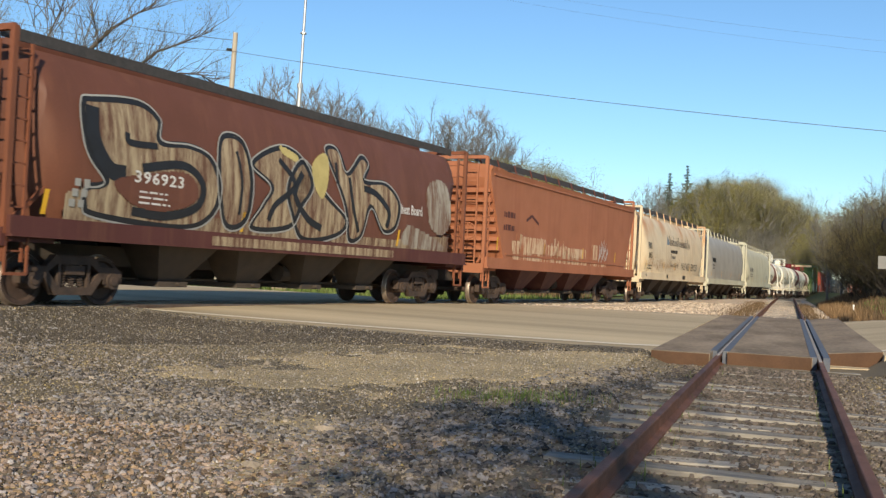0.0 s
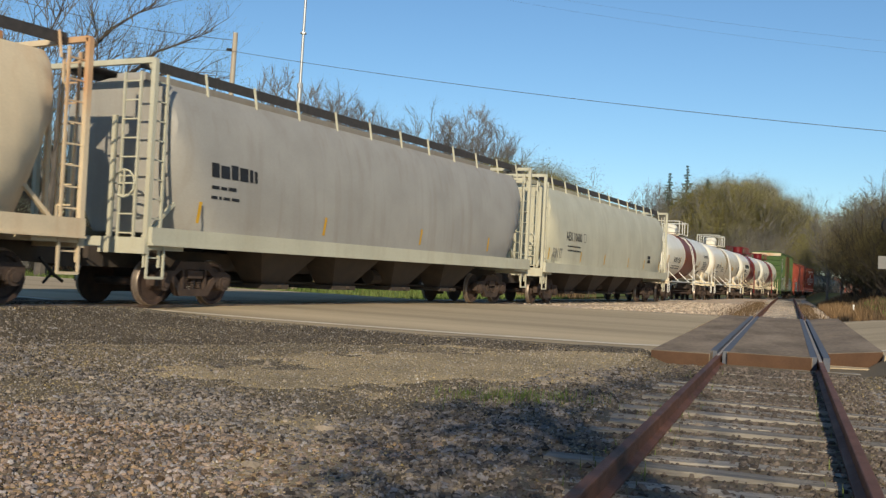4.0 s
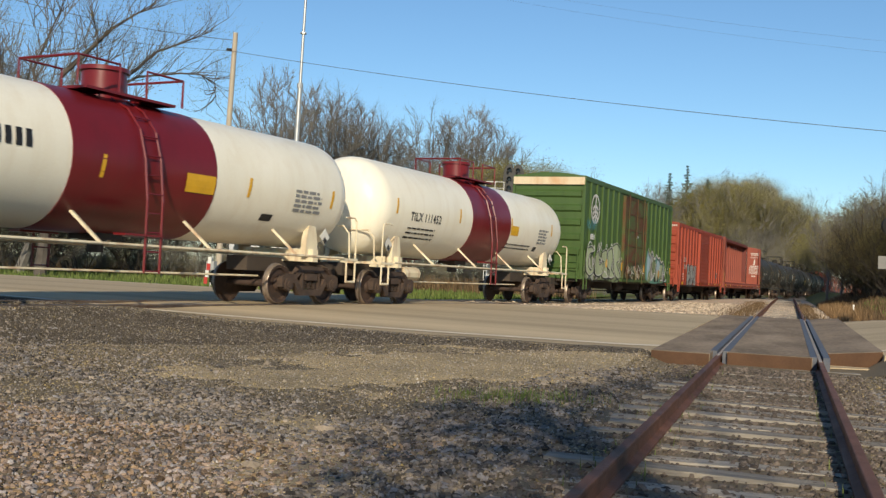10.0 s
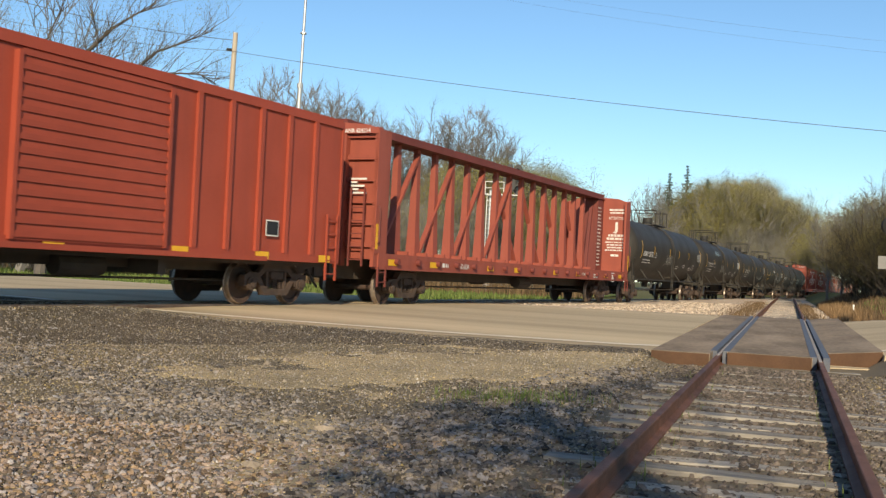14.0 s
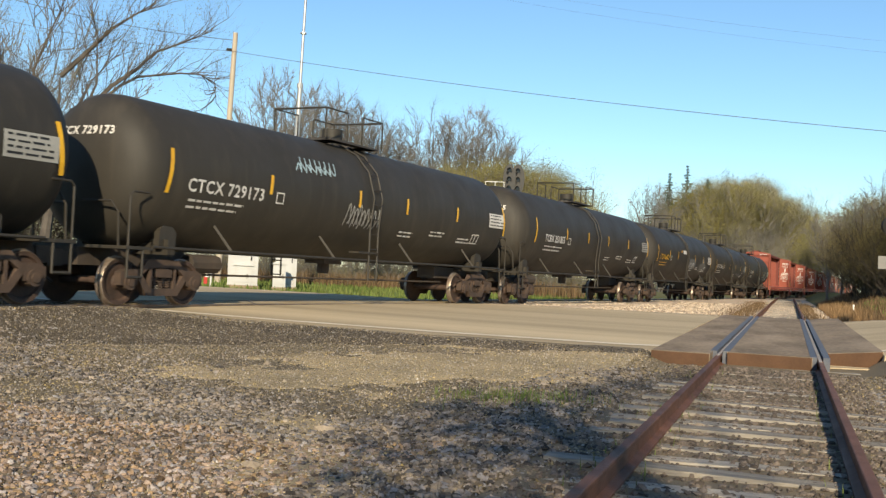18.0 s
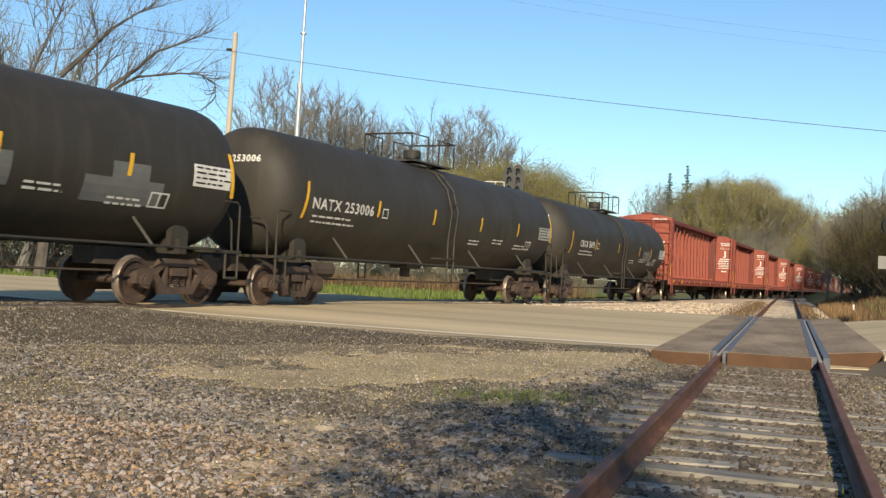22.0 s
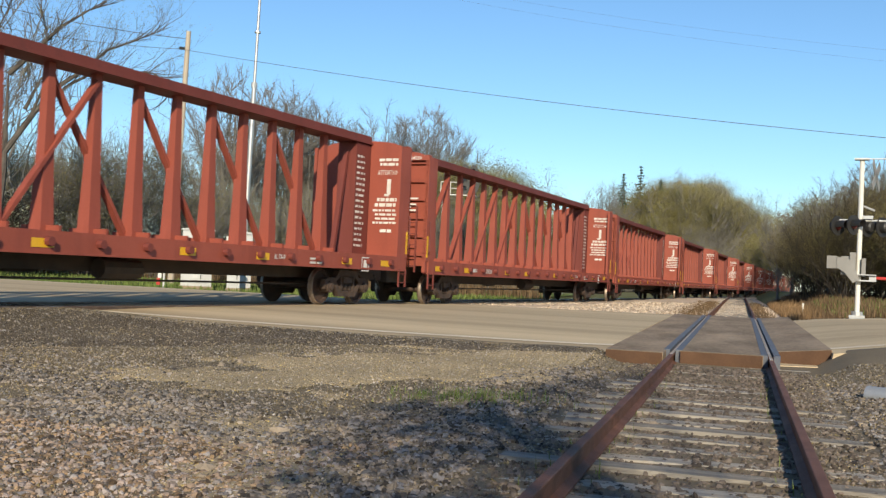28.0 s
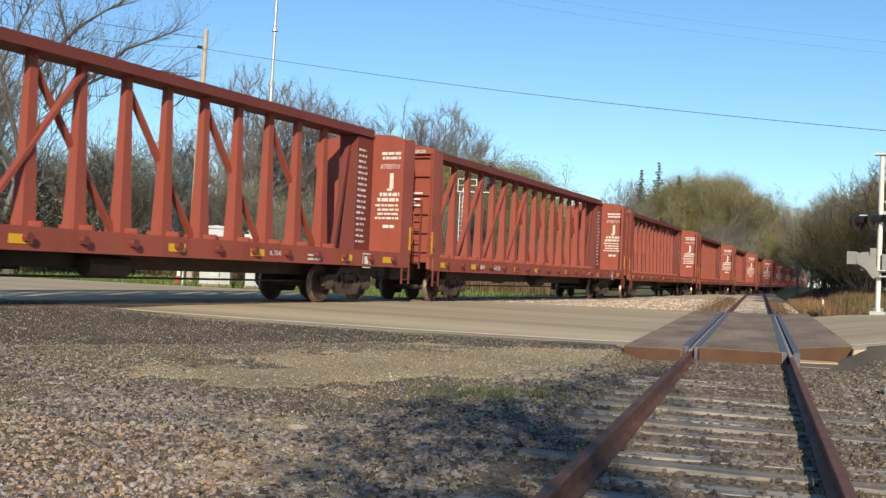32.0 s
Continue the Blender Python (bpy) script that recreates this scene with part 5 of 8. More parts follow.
side_rects([(4.2, 4.5, 1.85, 2.0)], M["ink"], t9, f9, "data_plate")
reflectors(t9, [-6.2, -2.3, 1.7, 5.5], 2.45, f9, 0.09, 0.42)

RB, ZB = 1.5, 2.6
cuts = [11.9, 30.35, 48.45, 67.05, 85.4, 103.5, 121.55]
marks = ["ADMX 25372", "CTCX 729173", "TCBX 251855", "UTLX 664872", "NATX 253006", "CRGX 8693"]
black_labels = ["black tank car with white number and a small grey tag", "black tank car with white number and pale scribbled tags", "plain black tank car with white number",
                "black tank car with yellow number and grey overpaint patches", "black tank car with a large white number", "dull black tank car with white number and a white tag"]
for i in range(6):
    car, mid, half, sf = tank_car(black_labels[i], cuts[i], cuts[i + 1], P["tank_black"], RB, ZB, P["tank_black"], BLACK, None, None, P["tank_black"], "low", P["tank_black"])
    ink = M["yellow"] if i == 3 else M["letter"]
    wide = (2.1, 2.4, 2.15, 2.1, 2.75, 1.9)[i]
    y0 = (-6.78, -7.0, -6.4, -7.17, -7.2, -6.48)[i]
    rz = (2.4, 2.43, 2.43, 2.36, 2.26, 2.21)[i]
    strips = ((-0.8, 1.6, 4.4), (-0.8, 1.6, 4.6), (-1.35, 1.48, 4.68), (-2.67, 0.1, 2.53, 5.33), (-1.17, 2.0, 4.95), (-0.9, 2.79, 5.08))[i]
    flat_text(marks[i], 0.36, ink, car, y0, 2.27, sf, "car_number", "painted car number", wide=wide, bold=0.02)
    head_text(car, marks[i], 0.22, ZB + 0.62, half, RB, ZB, ink, 1.5)
    small_print(car, y0 + 0.1, 2.1, sf, ink, 2, 1.95, 0.05, 0.13, 60 + i)
    for k, y in enumerate((1.5, 3.2, 5.0)):
        small_print(car, y, 1.95 + 0.1 * (k % 2), sf, M["letter"], 2, 0.9, 0.045, 0.1, 70 + 3 * i + k)
    side_rects([(half - 2.13, half - 1.05, rz - 0.02, rz + 0.42)], M["letter"] if i % 2 else P["grey_graf"], car, sf, "stencil_panel", "pale stencilled panel")
    small_print(car, half - 2.06, rz + 0.36, lambda z: sf(z) + 0.004, M["ink"], 4, 1.0, 0.04, 0.1, 90 + i)
    bx = [(half - 3.16, half - 2.68, 1.84, 1.87), (half - 3.16, half - 2.68, 2.1, 2.13), (half - 3.16, half - 3.12, 1.84, 2.13), (half - 2.72, half - 2.68, 1.84, 2.13), (half - 2.94, half - 2.9, 1.84, 2.13)]
    side_rects(bx, M["letter"], car, sf, "stencil_box")
    side_rects([(y0 + wide + 0.45, y0 + wide + 0.48, 2.25, 2.5), (y0 + wide + 0.7, y0 + wide + 0.73, 2.25, 2.5), (y0 + wide + 0.45, y0 + wide + 0.72, 2.25, 2.28), (y0 + wide + 0.45, y0 + wide + 0.72, 2.47, 2.5)], M["letter"], car, sf, "stencil_box")
    reflectors(car, [(-7.2, -7.6, -7.45, -7.85, -7.55, -7.65)[i]], rz - 0.25, sf, 0.1, 0.86, lean=0.12)
    reflectors(car, [half - 1.0], 2.19, sf, 0.1, 0.9, lean=-0.1)
    reflectors(car, [y0 + wide + 0.18, *strips], rz, sf, 0.1, 0.42, lean=0.05)
    tag = Shape()
    rt = random.Random(100 + i)
    if i in (0, 1, 5):
        for q in range(9):
            yy = {0: -1.6, 1: -1.3, 5: 3.6}[i] + 0.17 * q
            stroke(tag, smooth_line([(yy, 1.9 + rt.uniform(0, 0.1)), (yy + rt.uniform(0, 0.2), 2.2), (yy + 0.15, 2.35 + rt.uniform(0, 0.15)), (yy + 0.25, 2.0)], 4), 0.035, sf, 0.012)
        part("graffiti_tag", tag, P["grey_graf"], car, "pale scribbled graffiti tag")
    if i == 1:
        tag = Shape()
        for q in range(8):
            yy = -3.4 + 0.2 * q
            stroke(tag, smooth_line([(yy, 3.0 + rt.uniform(0, 0.1)), (yy + rt.uniform(0, 0.2), 3.25), (yy + 0.2, 3.1), (yy + 0.3, 3.4)], 4), 0.04, sf, 0.012)
        part("graffiti_tag", tag, P["sky"], car, "pale scribbled graffiti tag")
    if i == 3:
        for patch in ((0.9, 2.9, 1.95, 2.5), (4.4, 6.3, 1.85, 2.3), (5.0, 5.9, 2.3, 2.6)):
            side_rects([patch], mat("overpaint", (0.10, 0.10, 0.10), 0.7, col2=(0.14, 0.14, 0.13)), car, sf, "overpaint_patch", "grey overpaint patch", 0.008)
        tag = Shape()
        for q in range(6):
            yy = 1.1 + 0.26 * q
            stroke(tag, smooth_line([(yy + 0.1 * math.cos(w * 0.9), 2.15 + 0.12 * math.sin(w * 0.9)) for w in range(8)], 3), 0.03, sf, 0.014)
        part("graffiti_tag", tag, M["letter"], car)
        flat_text("OPT", 0.22, M["yellow"], car, -1.7, 2.75, sf, "small_lettering", "", 0.9)
        side_rects([(-1.1, -0.2, 2.72, 2.93)], M["letter"], car, sf, "small_panel")


# ------------------------------------------------------------------ box cars
def box_car(label, a, b, y0, y1, skin, top, bottom, doors, door_mat, group, ribs, roof_mat=None, end_text=True):
    car, mid, half = start_car("box_car", label, "rail car", a, b, group)
    y0, y1 = y0 - mid, y1 - mid
    W = 1.5
    body = Shape().box(-W, W, y0, y1, bottom, top)
    part("body", body, skin, car)
    rf = Shape()
    rf.loft([[(-W - 0.02, y, top), (W + 0.02, y, top), (W + 0.02, y, top + 0.06), (0.35, y, top + 0.2), (-0.35, y, top + 0.2), (-W - 0.02, y, top + 0.06)] for y in (y0 - 0.02, y1 + 0.02)])
    part("roof", rf, roof_mat or skin, car)
    part("top_rail", Shape().box(W, W + 0.05, y0, y1, top - 0.14, top), skin, car)
    part("side_sill", Shape().box(W, W + 0.05, y0, y1, bottom, bottom + 0.18).box(-W - 0.05, -W, y0, y1, bottom, bottom + 0.18), skin, car)
    rs = Shape().box(W - 0.01, W + 0.07, -0.06, 0.06, bottom + 0.17, top - 0.13)
    rib_mesh = rs.mesh("side_rib", skin)
    for y in ribs:
        ob = part("side_rib", rib_mesh, None, car)
        ob.matrix_basis = pose(0, y - mid, 0)
    n = 6
    for sg, ye in ((-1, y0), (1, y1)):
        cor = Shape()
        for k in range(n):
            z = bottom + 0.35 + (top - bottom - 0.6) * k / n
            cor.loft([[(x, ye + sg * d, z + h) for d, h in ((-0.01, 0), (0.08, 0.08), (0.09, 0.24), (-0.01, 0.34))] for x in (-W + 0.12, W - 0.12)])
        part("end_corrugation", cor, skin, car, "corrugated end panel")
        for x in (W - 0.01, -W + 0.01):
            part("corner_post", Shape().box(x - 0.05, x + 0.05, min(ye, ye + sg * 0.06), max(ye, ye + sg * 0.06), bottom, top), skin, car)
        lad = Shape()
        ladder(lad, W + 0.06, ye - sg * 0.3, bottom - 0.4, bottom + 1.15, 0.4, 5)
        ladder(lad, W - 0.35, ye + sg * 0.14, bottom - 0.1, bottom + 1.15, 0.4, 4, "x")
        part("end_ladder", lad, skin, car)
    for d0, d1 in doors:
        d0, d1 = d0 - mid, d1 - mid
        dr = part("door", Shape().box(W + 0.0, W + 0.09, d0, d1, bottom + 0.12, top - 0.22), door_mat, car, "sliding side door")
        fr = Shape()
        nr = 5 if door_mat is P["door_rust"] else 13
        bar_mesh = fr.box(W + 0.09, W + 0.12, d0 + 0.085, d1 - 0.085, 0, 0.06 if nr == 5 else 0.10).mesh("door_stiffener", door_mat)
        for k in range(nr + 1):
            part("door_stiffener", bar_mesh, None, dr).matrix_basis = pose(0, 0, bottom + 0.16 + (top - bottom - 0.45) * k / nr)
        for ya in (d0, d1 - 0.08):
            part("door_edge", Shape().box(W + 0.09, W + 0.13, ya, ya + 0.08, bottom + 0.12, top - 0.22), door_mat, dr)
        if nr == 5:
            rods = Shape()
            for y in (d0 + 0.55, d1 - 0.75):
                rods.tube([(W + 0.16, y, bottom - 0.1), (W + 0.16, y, top - 0.1)], 0.02, 6)
            rods.tube([(W + 0.16, (d0 + d1) / 2, bottom), (W + 0.16, (d0 + d1) / 2, top - 0.2)], 0.02, 6)
            part("lock_rod", rods, door_mat, dr, "vertical locking rods")
        part("door_track", Shape().box(W + 0.02, W + 0.16, d0 - 0.3, d1 + 3.0 if nr > 5 else d1 + 0.3, bottom - 0.02, bottom + 0.08), skin, car)
    part("underframe", Shape().box(-0.4, 0.4, -half + 0.5, half - 0.5, 0.7, bottom + 0.01).box(-1.3, 1.3, y0 + 0.1, y1 - 0.1, bottom - 0.1, bottom + 0.0).box(-1.2, 1.2, -2.5, -2.3, 0.6, 1.0).box(-1.2, 1.2, 2.3, 2.5, 0.6, 1.0), P["under"], car)
    trucks(car, half - 2.7, mid)
    couplers(car, half)
    brake_rig(car, half, P["under"])
    return car, mid, half, (lambda z: W)


BOX = "box cars in the train"
g10, kg, hg, fg = box_car("green box car with rust-stained doors and graffiti along its lower side", -47.8, -30.1, -46.8, -31.2, P["green"], 5.02, 0.98, [(-41.0, -37.0)], P["door_rust"], BOX,
                          [-46.05 + 0.84 * k for k in range(6)] + [-36.6 + 0.88 * k for k in range(6)])
part("end_sill_board", Shape().box(-1.5, 1.5, -46.92 - kg, -46.8 - kg, 4.72, 5.02), P["cream"], g10, "weathered tan end fascia")
lg = Shape()
ring = [(-45.5 - kg + 0.56 * math.cos(i * math.pi / 16), 3.85 + 0.56 * math.sin(i * math.pi / 16)) for i in range(33)]
stroke(lg, ring, 0.1, lambda z: 1.575, 0.0)
stroke(lg, [(-45.5 - kg, 3.35), (-45.5 - kg, 4.35)], 0.13, lambda z: 1.575, 0.002)
for k in range(3):
    for sg in (-1, 1):
        stroke(lg, [(-45.5 - kg + sg * 0.1, 3.98 - 0.2 * k), (-45.5 - kg + sg * 0.36, 3.82 - 0.2 * k)], 0.12, lambda z: 1.575, 0.004)
part("round_mark", lg, M["letter"], g10, "white ring mark with a tree-like sign")


def wild_piece(car, x, y0, y1, z0, z1, letters, fills, seed, label):
    """A row of overlapping angular letters: dark under-strokes, pale bodies and thin light lines."""
    r = random.Random(seed)
    dark, bodies, lines = Shape(), [Shape() for _ in fills], Shape()
    wd = (y1 - y0) / letters
    for k in range(letters):
        c, hz = y0 + wd * (k + 0.5), z1 - r.uniform(0, 0.25) * (z1 - z0)
        for q in range(4):
            pts = [(c + r.uniform(-0.62, 0.62) * wd, z0 + (hz - z0) * v) for v in sorted((r.random(), r.random(), r.random()), reverse=bool(q % 2))]
            pts[0] = (pts[0][0], z0 + 0.03) if q % 2 == 0 else (pts[0][0], hz)
            w = r.uniform(0.18, 0.34)
            stroke(dark, pts, w + 0.13, lambda z: x, 0.002 * q)
            stroke(bodies[(k + q) % len(fills)], pts, w, lambda z: x, 0.012 + 0.003 * q)
            if q % 2:
                stroke(lines, [(a + w * 0.62, b + 0.03) for a, b in pts], 0.035, lambda z: x, 0.03)
    g = part("graffiti", dark, mat("dark_green_spray", (0.03, 0.045, 0.022), 0.7), car, label)
    for sh, m_ in zip(bodies, fills):
        part("letter_fill", sh, m_, g)
    part("highlight", lines, M["letter"], g)


P["silver"] = paint("silver_spray", (0.36, 0.38, 0.36), (0.20, 0.20, 0.19), 0.6)
P["mint"] = paint("mint_spray_worn", (0.40, 0.45, 0.27), (0.16, 0.20, 0.09), 0.7, strength=0.6)
OLIVE_SPRAY = paint("olive_spray", (0.21, 0.25, 0.12), (0.10, 0.13, 0.06), 0.7)
DARK_SPRAY = mat("dark_spray", (0.03, 0.035, 0.028), 0.7)
SIDE = lambda z: 1.572


def blobs(car, body, shapes, name, label="", off=0.03):
    sh = Shape()
    for pts in shapes:
        fill(sh, smooth_line(rel(kg, pts), 5, True), SIDE, off, 0.035)
    return part(name, sh, body, car, label)


def rims(car, ink, lines, width, name, label="", off=0.04):
    sh = Shape()
    for pts in lines:
        stroke(sh, smooth_line(rel(kg, pts), 5), width, SIDE, off)
    return part(name, sh, ink, car, label)


# bubble letters between the corner and the door
blobs(g10, OLIVE_SPRAY, [[(-46.6, 1.05), (-46.6, 1.9), (-46.1, 2.1), (-45.3, 1.75), (-44.6, 2.15), (-43.8, 2.0), (-43.0, 2.25), (-42.2, 2.2), (-41.5, 2.35), (-41.35, 1.02), (-44, 1.0)]], "graffiti_ground", "olive sprayed ground of the graffiti", 0.004)
letters_ = [
    [(-46.45, 2.15), (-45.95, 2.25), (-45.75, 2.05), (-46.15, 1.95), (-46.25, 1.55), (-45.95, 1.35), (-45.7, 1.55), (-45.65, 1.3), (-46.1, 1.12), (-46.5, 1.4)],
    [(-45.2, 1.95), (-44.85, 2.1), (-44.75, 1.6), (-44.3, 1.75), (-44.2, 1.35), (-44.75, 1.12), (-45.2, 1.25)],
    [(-44.35, 2.05), (-43.85, 2.2), (-43.6, 1.95), (-43.75, 1.6), (-43.3, 1.35), (-43.5, 1.08), (-44.15, 1.1), (-44.2, 1.6)],
    [(-43.55, 2.1), (-42.95, 2.3), (-42.75, 1.9), (-42.95, 1.5), (-42.55, 1.2), (-42.9, 1.05), (-43.3, 1.2)],
    [(-42.75, 2.35), (-42.2, 2.52), (-41.75, 2.3), (-41.8, 1.85), (-42.1, 1.7), (-41.65, 1.25), (-41.85, 1.05), (-42.3, 1.3), (-42.45, 1.75)]]
letters_ = [[(c + (y - c) * 1.3, 1.0 + (z - 1.0) * 1.04) for y, z in q] for q in letters_ for c in [sum(v[0] for v in q) / len(q)]]
wild_piece(g10, 1.578, -46.55 - kg, -41.45 - kg, 1.06, 2.1, 10, (P["mint"], OLIVE_SPRAY, P["grey_graf"]), 21, "pale green angular letters with dark edges")
blobs(g10, P["mint"], letters_, "letter_fill", "pale green sprayed letters", 0.038)
rims(g10, DARK_SPRAY, [q + q[:1] for q in letters_], 0.055, "dark_stroke", "", 0.042)
rims(g10, M["letter"], [[(y + 0.03, z + 0.05) for y, z in q + q[:1]] for q in letters_], 0.022, "white_stroke", "thin white sprayed outline", 0.046)
blobs(g10, DARK_SPRAY, [[(-44.85, 1.75), (-44.6, 1.85), (-44.45, 1.6), (-44.7, 1.5)], [(-43.2, 1.85), (-43.0, 2.0), (-42.95, 1.7)], [(-42.25, 2.25), (-42.1, 2.28), (-42.08, 2.05), (-42.25, 2.05)], [(-45.5, 1.3), (-45.1, 1.55), (-45.2, 1.05)], [(-43.6, 1.3), (-43.4, 1.5), (-43.35, 1.1)]], "letter_hole", "dark shapes inside the letters")
rims(g10, M["letter"], [[(-45.1, 2.2), (-44.9, 2.5), (-44.75, 2.25), (-44.6, 2.55), (-44.5, 2.2)], [(-43.9, 2.25), (-43.75, 2.5), (-43.55, 2.3)], [(-43.2, 2.35), (-43.0, 2.55), (-42.85, 2.35), (-42.6, 2.6)], [(-46.5, 2.3), (-46.2, 2.5), (-45.9, 2.4)], [(-44.6, 1.15), (-43.9, 1.35), (-43.4, 1.15), (-42.7, 1.1)]], 0.05, "white_stroke", "thin white sprayed strokes")
blobs(g10, M["yellow"], [[(-43.85, 1.55), (-43.6, 1.58), (-43.58, 1.85), (-43.82, 1.82)]], "yellow_patch", "small yellow patch", 0.045)
# the second piece beyond the door
blobs(g10, P["teal"], [[(-36.45, 1.05), (-36.5, 2.5), (-36.0, 2.2), (-35.7, 2.45), (-35.05, 2.05), (-34.65, 2.28), (-34.0, 2.18), (-33.6, 1.95), (-33.3, 2.02), (-32.85, 1.7), (-32.7, 1.3), (-32.2, 1.05)]], "graffiti_ground", "teal sprayed ground of the graffiti", 0.004)
blobs(g10, P["sky"], [[(-36.4, 1.15), (-36.42, 2.4), (-35.9, 2.1), (-35.95, 1.3)], [(-34.5, 1.55), (-34.35, 2.1), (-33.85, 2.0), (-33.9, 1.5)]], "letter_fill", "", 0.012)
blobs(g10, P["grey_graf"], [[(-35.85, 1.2), (-35.75, 2.25), (-35.2, 2.3), (-34.75, 2.0), (-34.9, 1.5), (-35.3, 1.1)], [(-33.2, 1.12), (-33.25, 1.5), (-32.75, 1.45), (-32.7, 1.1)]], "letter_fill", "", 0.016)
blobs(g10, P["mint"], [[(-34.9, 1.1), (-34.75, 1.5), (-34.35, 1.55), (-34.1, 1.15)], [(-33.8, 1.3), (-33.75, 1.85), (-33.2, 1.85), (-33.3, 1.35)]], "letter_fill", "", 0.014)
blobs(g10, mat("orange_spray", (0.60, 0.34, 0.09), 0.7), [[(-34.2, 1.25), (-34.15, 1.6), (-33.9, 1.55), (-33.95, 1.2)]], "orange_patch", "small orange patch", 0.022)
ZIG = [(-36.45, 2.62), (-36.0, 2.25), (-35.72, 2.55), (-35.45, 2.42), (-35.05, 2.12), (-34.68, 2.38), (-34.3, 2.2), (-34.0, 2.26), (-33.65, 2.0), (-33.3, 2.1), (-32.9, 1.8), (-32.72, 1.3)]
zig_w, zig_d = Shape(), Shape()
stroke(zig_w, rel(kg, ZIG), 0.07, SIDE, 0.04)
stroke(zig_d, rel(kg, [(y + 0.02, z - 0.09) for y, z in ZIG]), 0.05, SIDE, 0.037)
part("white_stroke", zig_w, M["letter"], g10, "zigzag white sprayed edge")
part("dark_stroke", zig_d, DARK_SPRAY, g10)
blobs(g10, OLIVE_SPRAY, [[(-35.5, 1.75), (-35.35, 2.15), (-34.95, 2.2), (-34.7, 1.85), (-34.85, 1.45), (-35.3, 1.4)], [(-36.3, 1.05), (-36.0, 1.6), (-35.7, 1.05)], [(-33.7, 1.05), (-33.5, 1.4), (-33.2, 1.05)]], "letter_fill", "", 0.02)
blobs(g10, DARK_SPRAY, [[(-35.0, 1.05), (-34.85, 1.35), (-34.6, 1.05)], [(-34.35, 1.05), (-34.2, 1.3), (-34.05, 1.05)], [(-32.95, 1.05), (-32.8, 1.45), (-32.5, 1.05)]], "letter_hole", "", 0.024)
rims(g10, M["letter"], [[(-35.6, 1.3), (-35.55, 1.9), (-35.3, 2.18), (-34.9, 2.15), (-34.66, 1.8), (-34.85, 1.45), (-35.2, 1.45)], [(-33.15, 1.4), (-33.2, 1.75), (-32.95, 1.78), (-32.9, 1.45), (-33.15, 1.4)]], 0.035, "white_stroke", "thin white sprayed outline")
rims(g10, M["letter"], [[(-36.3, 1.1), (-35.9, 1.5), (-35.95, 2.2)], [(-35.7, 1.1), (-35.1, 1.3), (-34.75, 1.9)], [(-34.5, 1.1), (-34.55, 1.8), (-34.3, 2.2)], [(-33.95, 1.9), (-33.75, 1.2), (-33.3, 1.1)], [(-33.1, 1.5), (-32.9, 1.7), (-32.8, 1.1), (-32.3, 1.15)], [(-32.6, 1.75), (-32.3, 1.5), (-32.1, 1.75), (-31.9, 1.4)]], 0.05, "white_stroke", "white sprayed outline")
rims(g10, DARK_SPRAY, [[(-35.85, 1.3), (-35.65, 1.9), (-35.4, 1.6)], [(-34.75, 1.3), (-34.6, 1.9)], [(-33.5, 1.2), (-33.35, 1.7), (-33.0, 1.6)]], 0.06, "dark_stroke", "", 0.036)
wild_piece(g10, 1.63, -40.6 - kg, -37.4 - kg, 1.15, 1.75, 5, (P["door_rust"], P["cream_graf"]), 23, "small brown and cream tags on the door")
small_print(g10, -46.1 - kg, 2.72, lambda z: 1.575, M["letter"], 1, 0.7, 0.24, 0.4, 81, "car_mark")
flat_text("19  13", 0.38, M["letter"], g10, -45.9 - kg, 2.12, lambda z: 1.6, "car_number", "white car number", wide=1.15)
scr = Shape()
for q in range(9):
    stroke(scr, [(-46.65 - kg + 0.14 * q, 2.95 + 0.1 * (q % 3)), (-46.45 - kg + 0.13 * q, 3.45 - 0.1 * (q % 2)), (-46.6 - kg + 0.17 * q, 3.25), (-46.35 - kg + 0.14 * q, 3.0)], 0.035, lambda z: 1.58, 0)
part("scribble", scr, mat("blue_spray", (0.10, 0.30, 0.33), 0.7), g10)
for y in (-46.0, -43.4, -41.3, -37.2, -31.6):
    side_rects([(y - kg, y - kg + 0.2, 1.45, 1.8)], M["yellow"], g10, lambda z: 1.582, "reflector", "yellow reflective patch")
flat_text("DOOR", 0.14, M["letter"], g10, -39.0 - kg, 3.0, lambda z: 1.64, "small_lettering", "", 1.0)

r11, kr, hr_, fr_ = box_car("faded red box car with a ribbed sliding door", -30.1, -12.4, -29.1, -13.4, P["red"], 4.35, 0.98, [(-22.7, -19.2)], P["red"], BOX,
                            [-28.3 + 0.95 * k for k in range(6)] + [-18.4 + 0.98 * k for k in range(5)])
flat_text("LR S", 0.36, M["letter"], r11, -27.6 - kr, 2.3, lambda z: 1.575, "car_mark", "", 1.0)
flat_text("20 40", 0.36, M["letter"], r11, -27.6 - kr, 1.9, lambda z: 1.575, "car_number", "white car number", 1.0)
small_print(r11, -28.0 - kr, 1.6, lambda z: 1.575, M["letter"], 3, 0.5, 0.06, 0.14, 84)
H_ = [(-26.55, 0.99), (-26.5, 2.1), (-25.98, 2.1), (-25.98, 1.58), (-25.68, 1.58), (-25.62, 2.1), (-25.25, 2.08), (-25.27, 0.99), (-25.68, 0.99), (-25.68, 1.28), (-25.98, 1.28), (-25.98, 0.99)]
M_ = [(-25.24, 0.99), (-25.22, 2.06), (-24.82, 2.06), (-24.6, 1.62), (-24.3, 2.06), (-23.82, 2.06), (-23.88, 0.99), (-24.35, 0.99), (-24.35, 1.45), (-24.62, 1.2), (-24.82, 1.45), (-24.82, 0.99)]
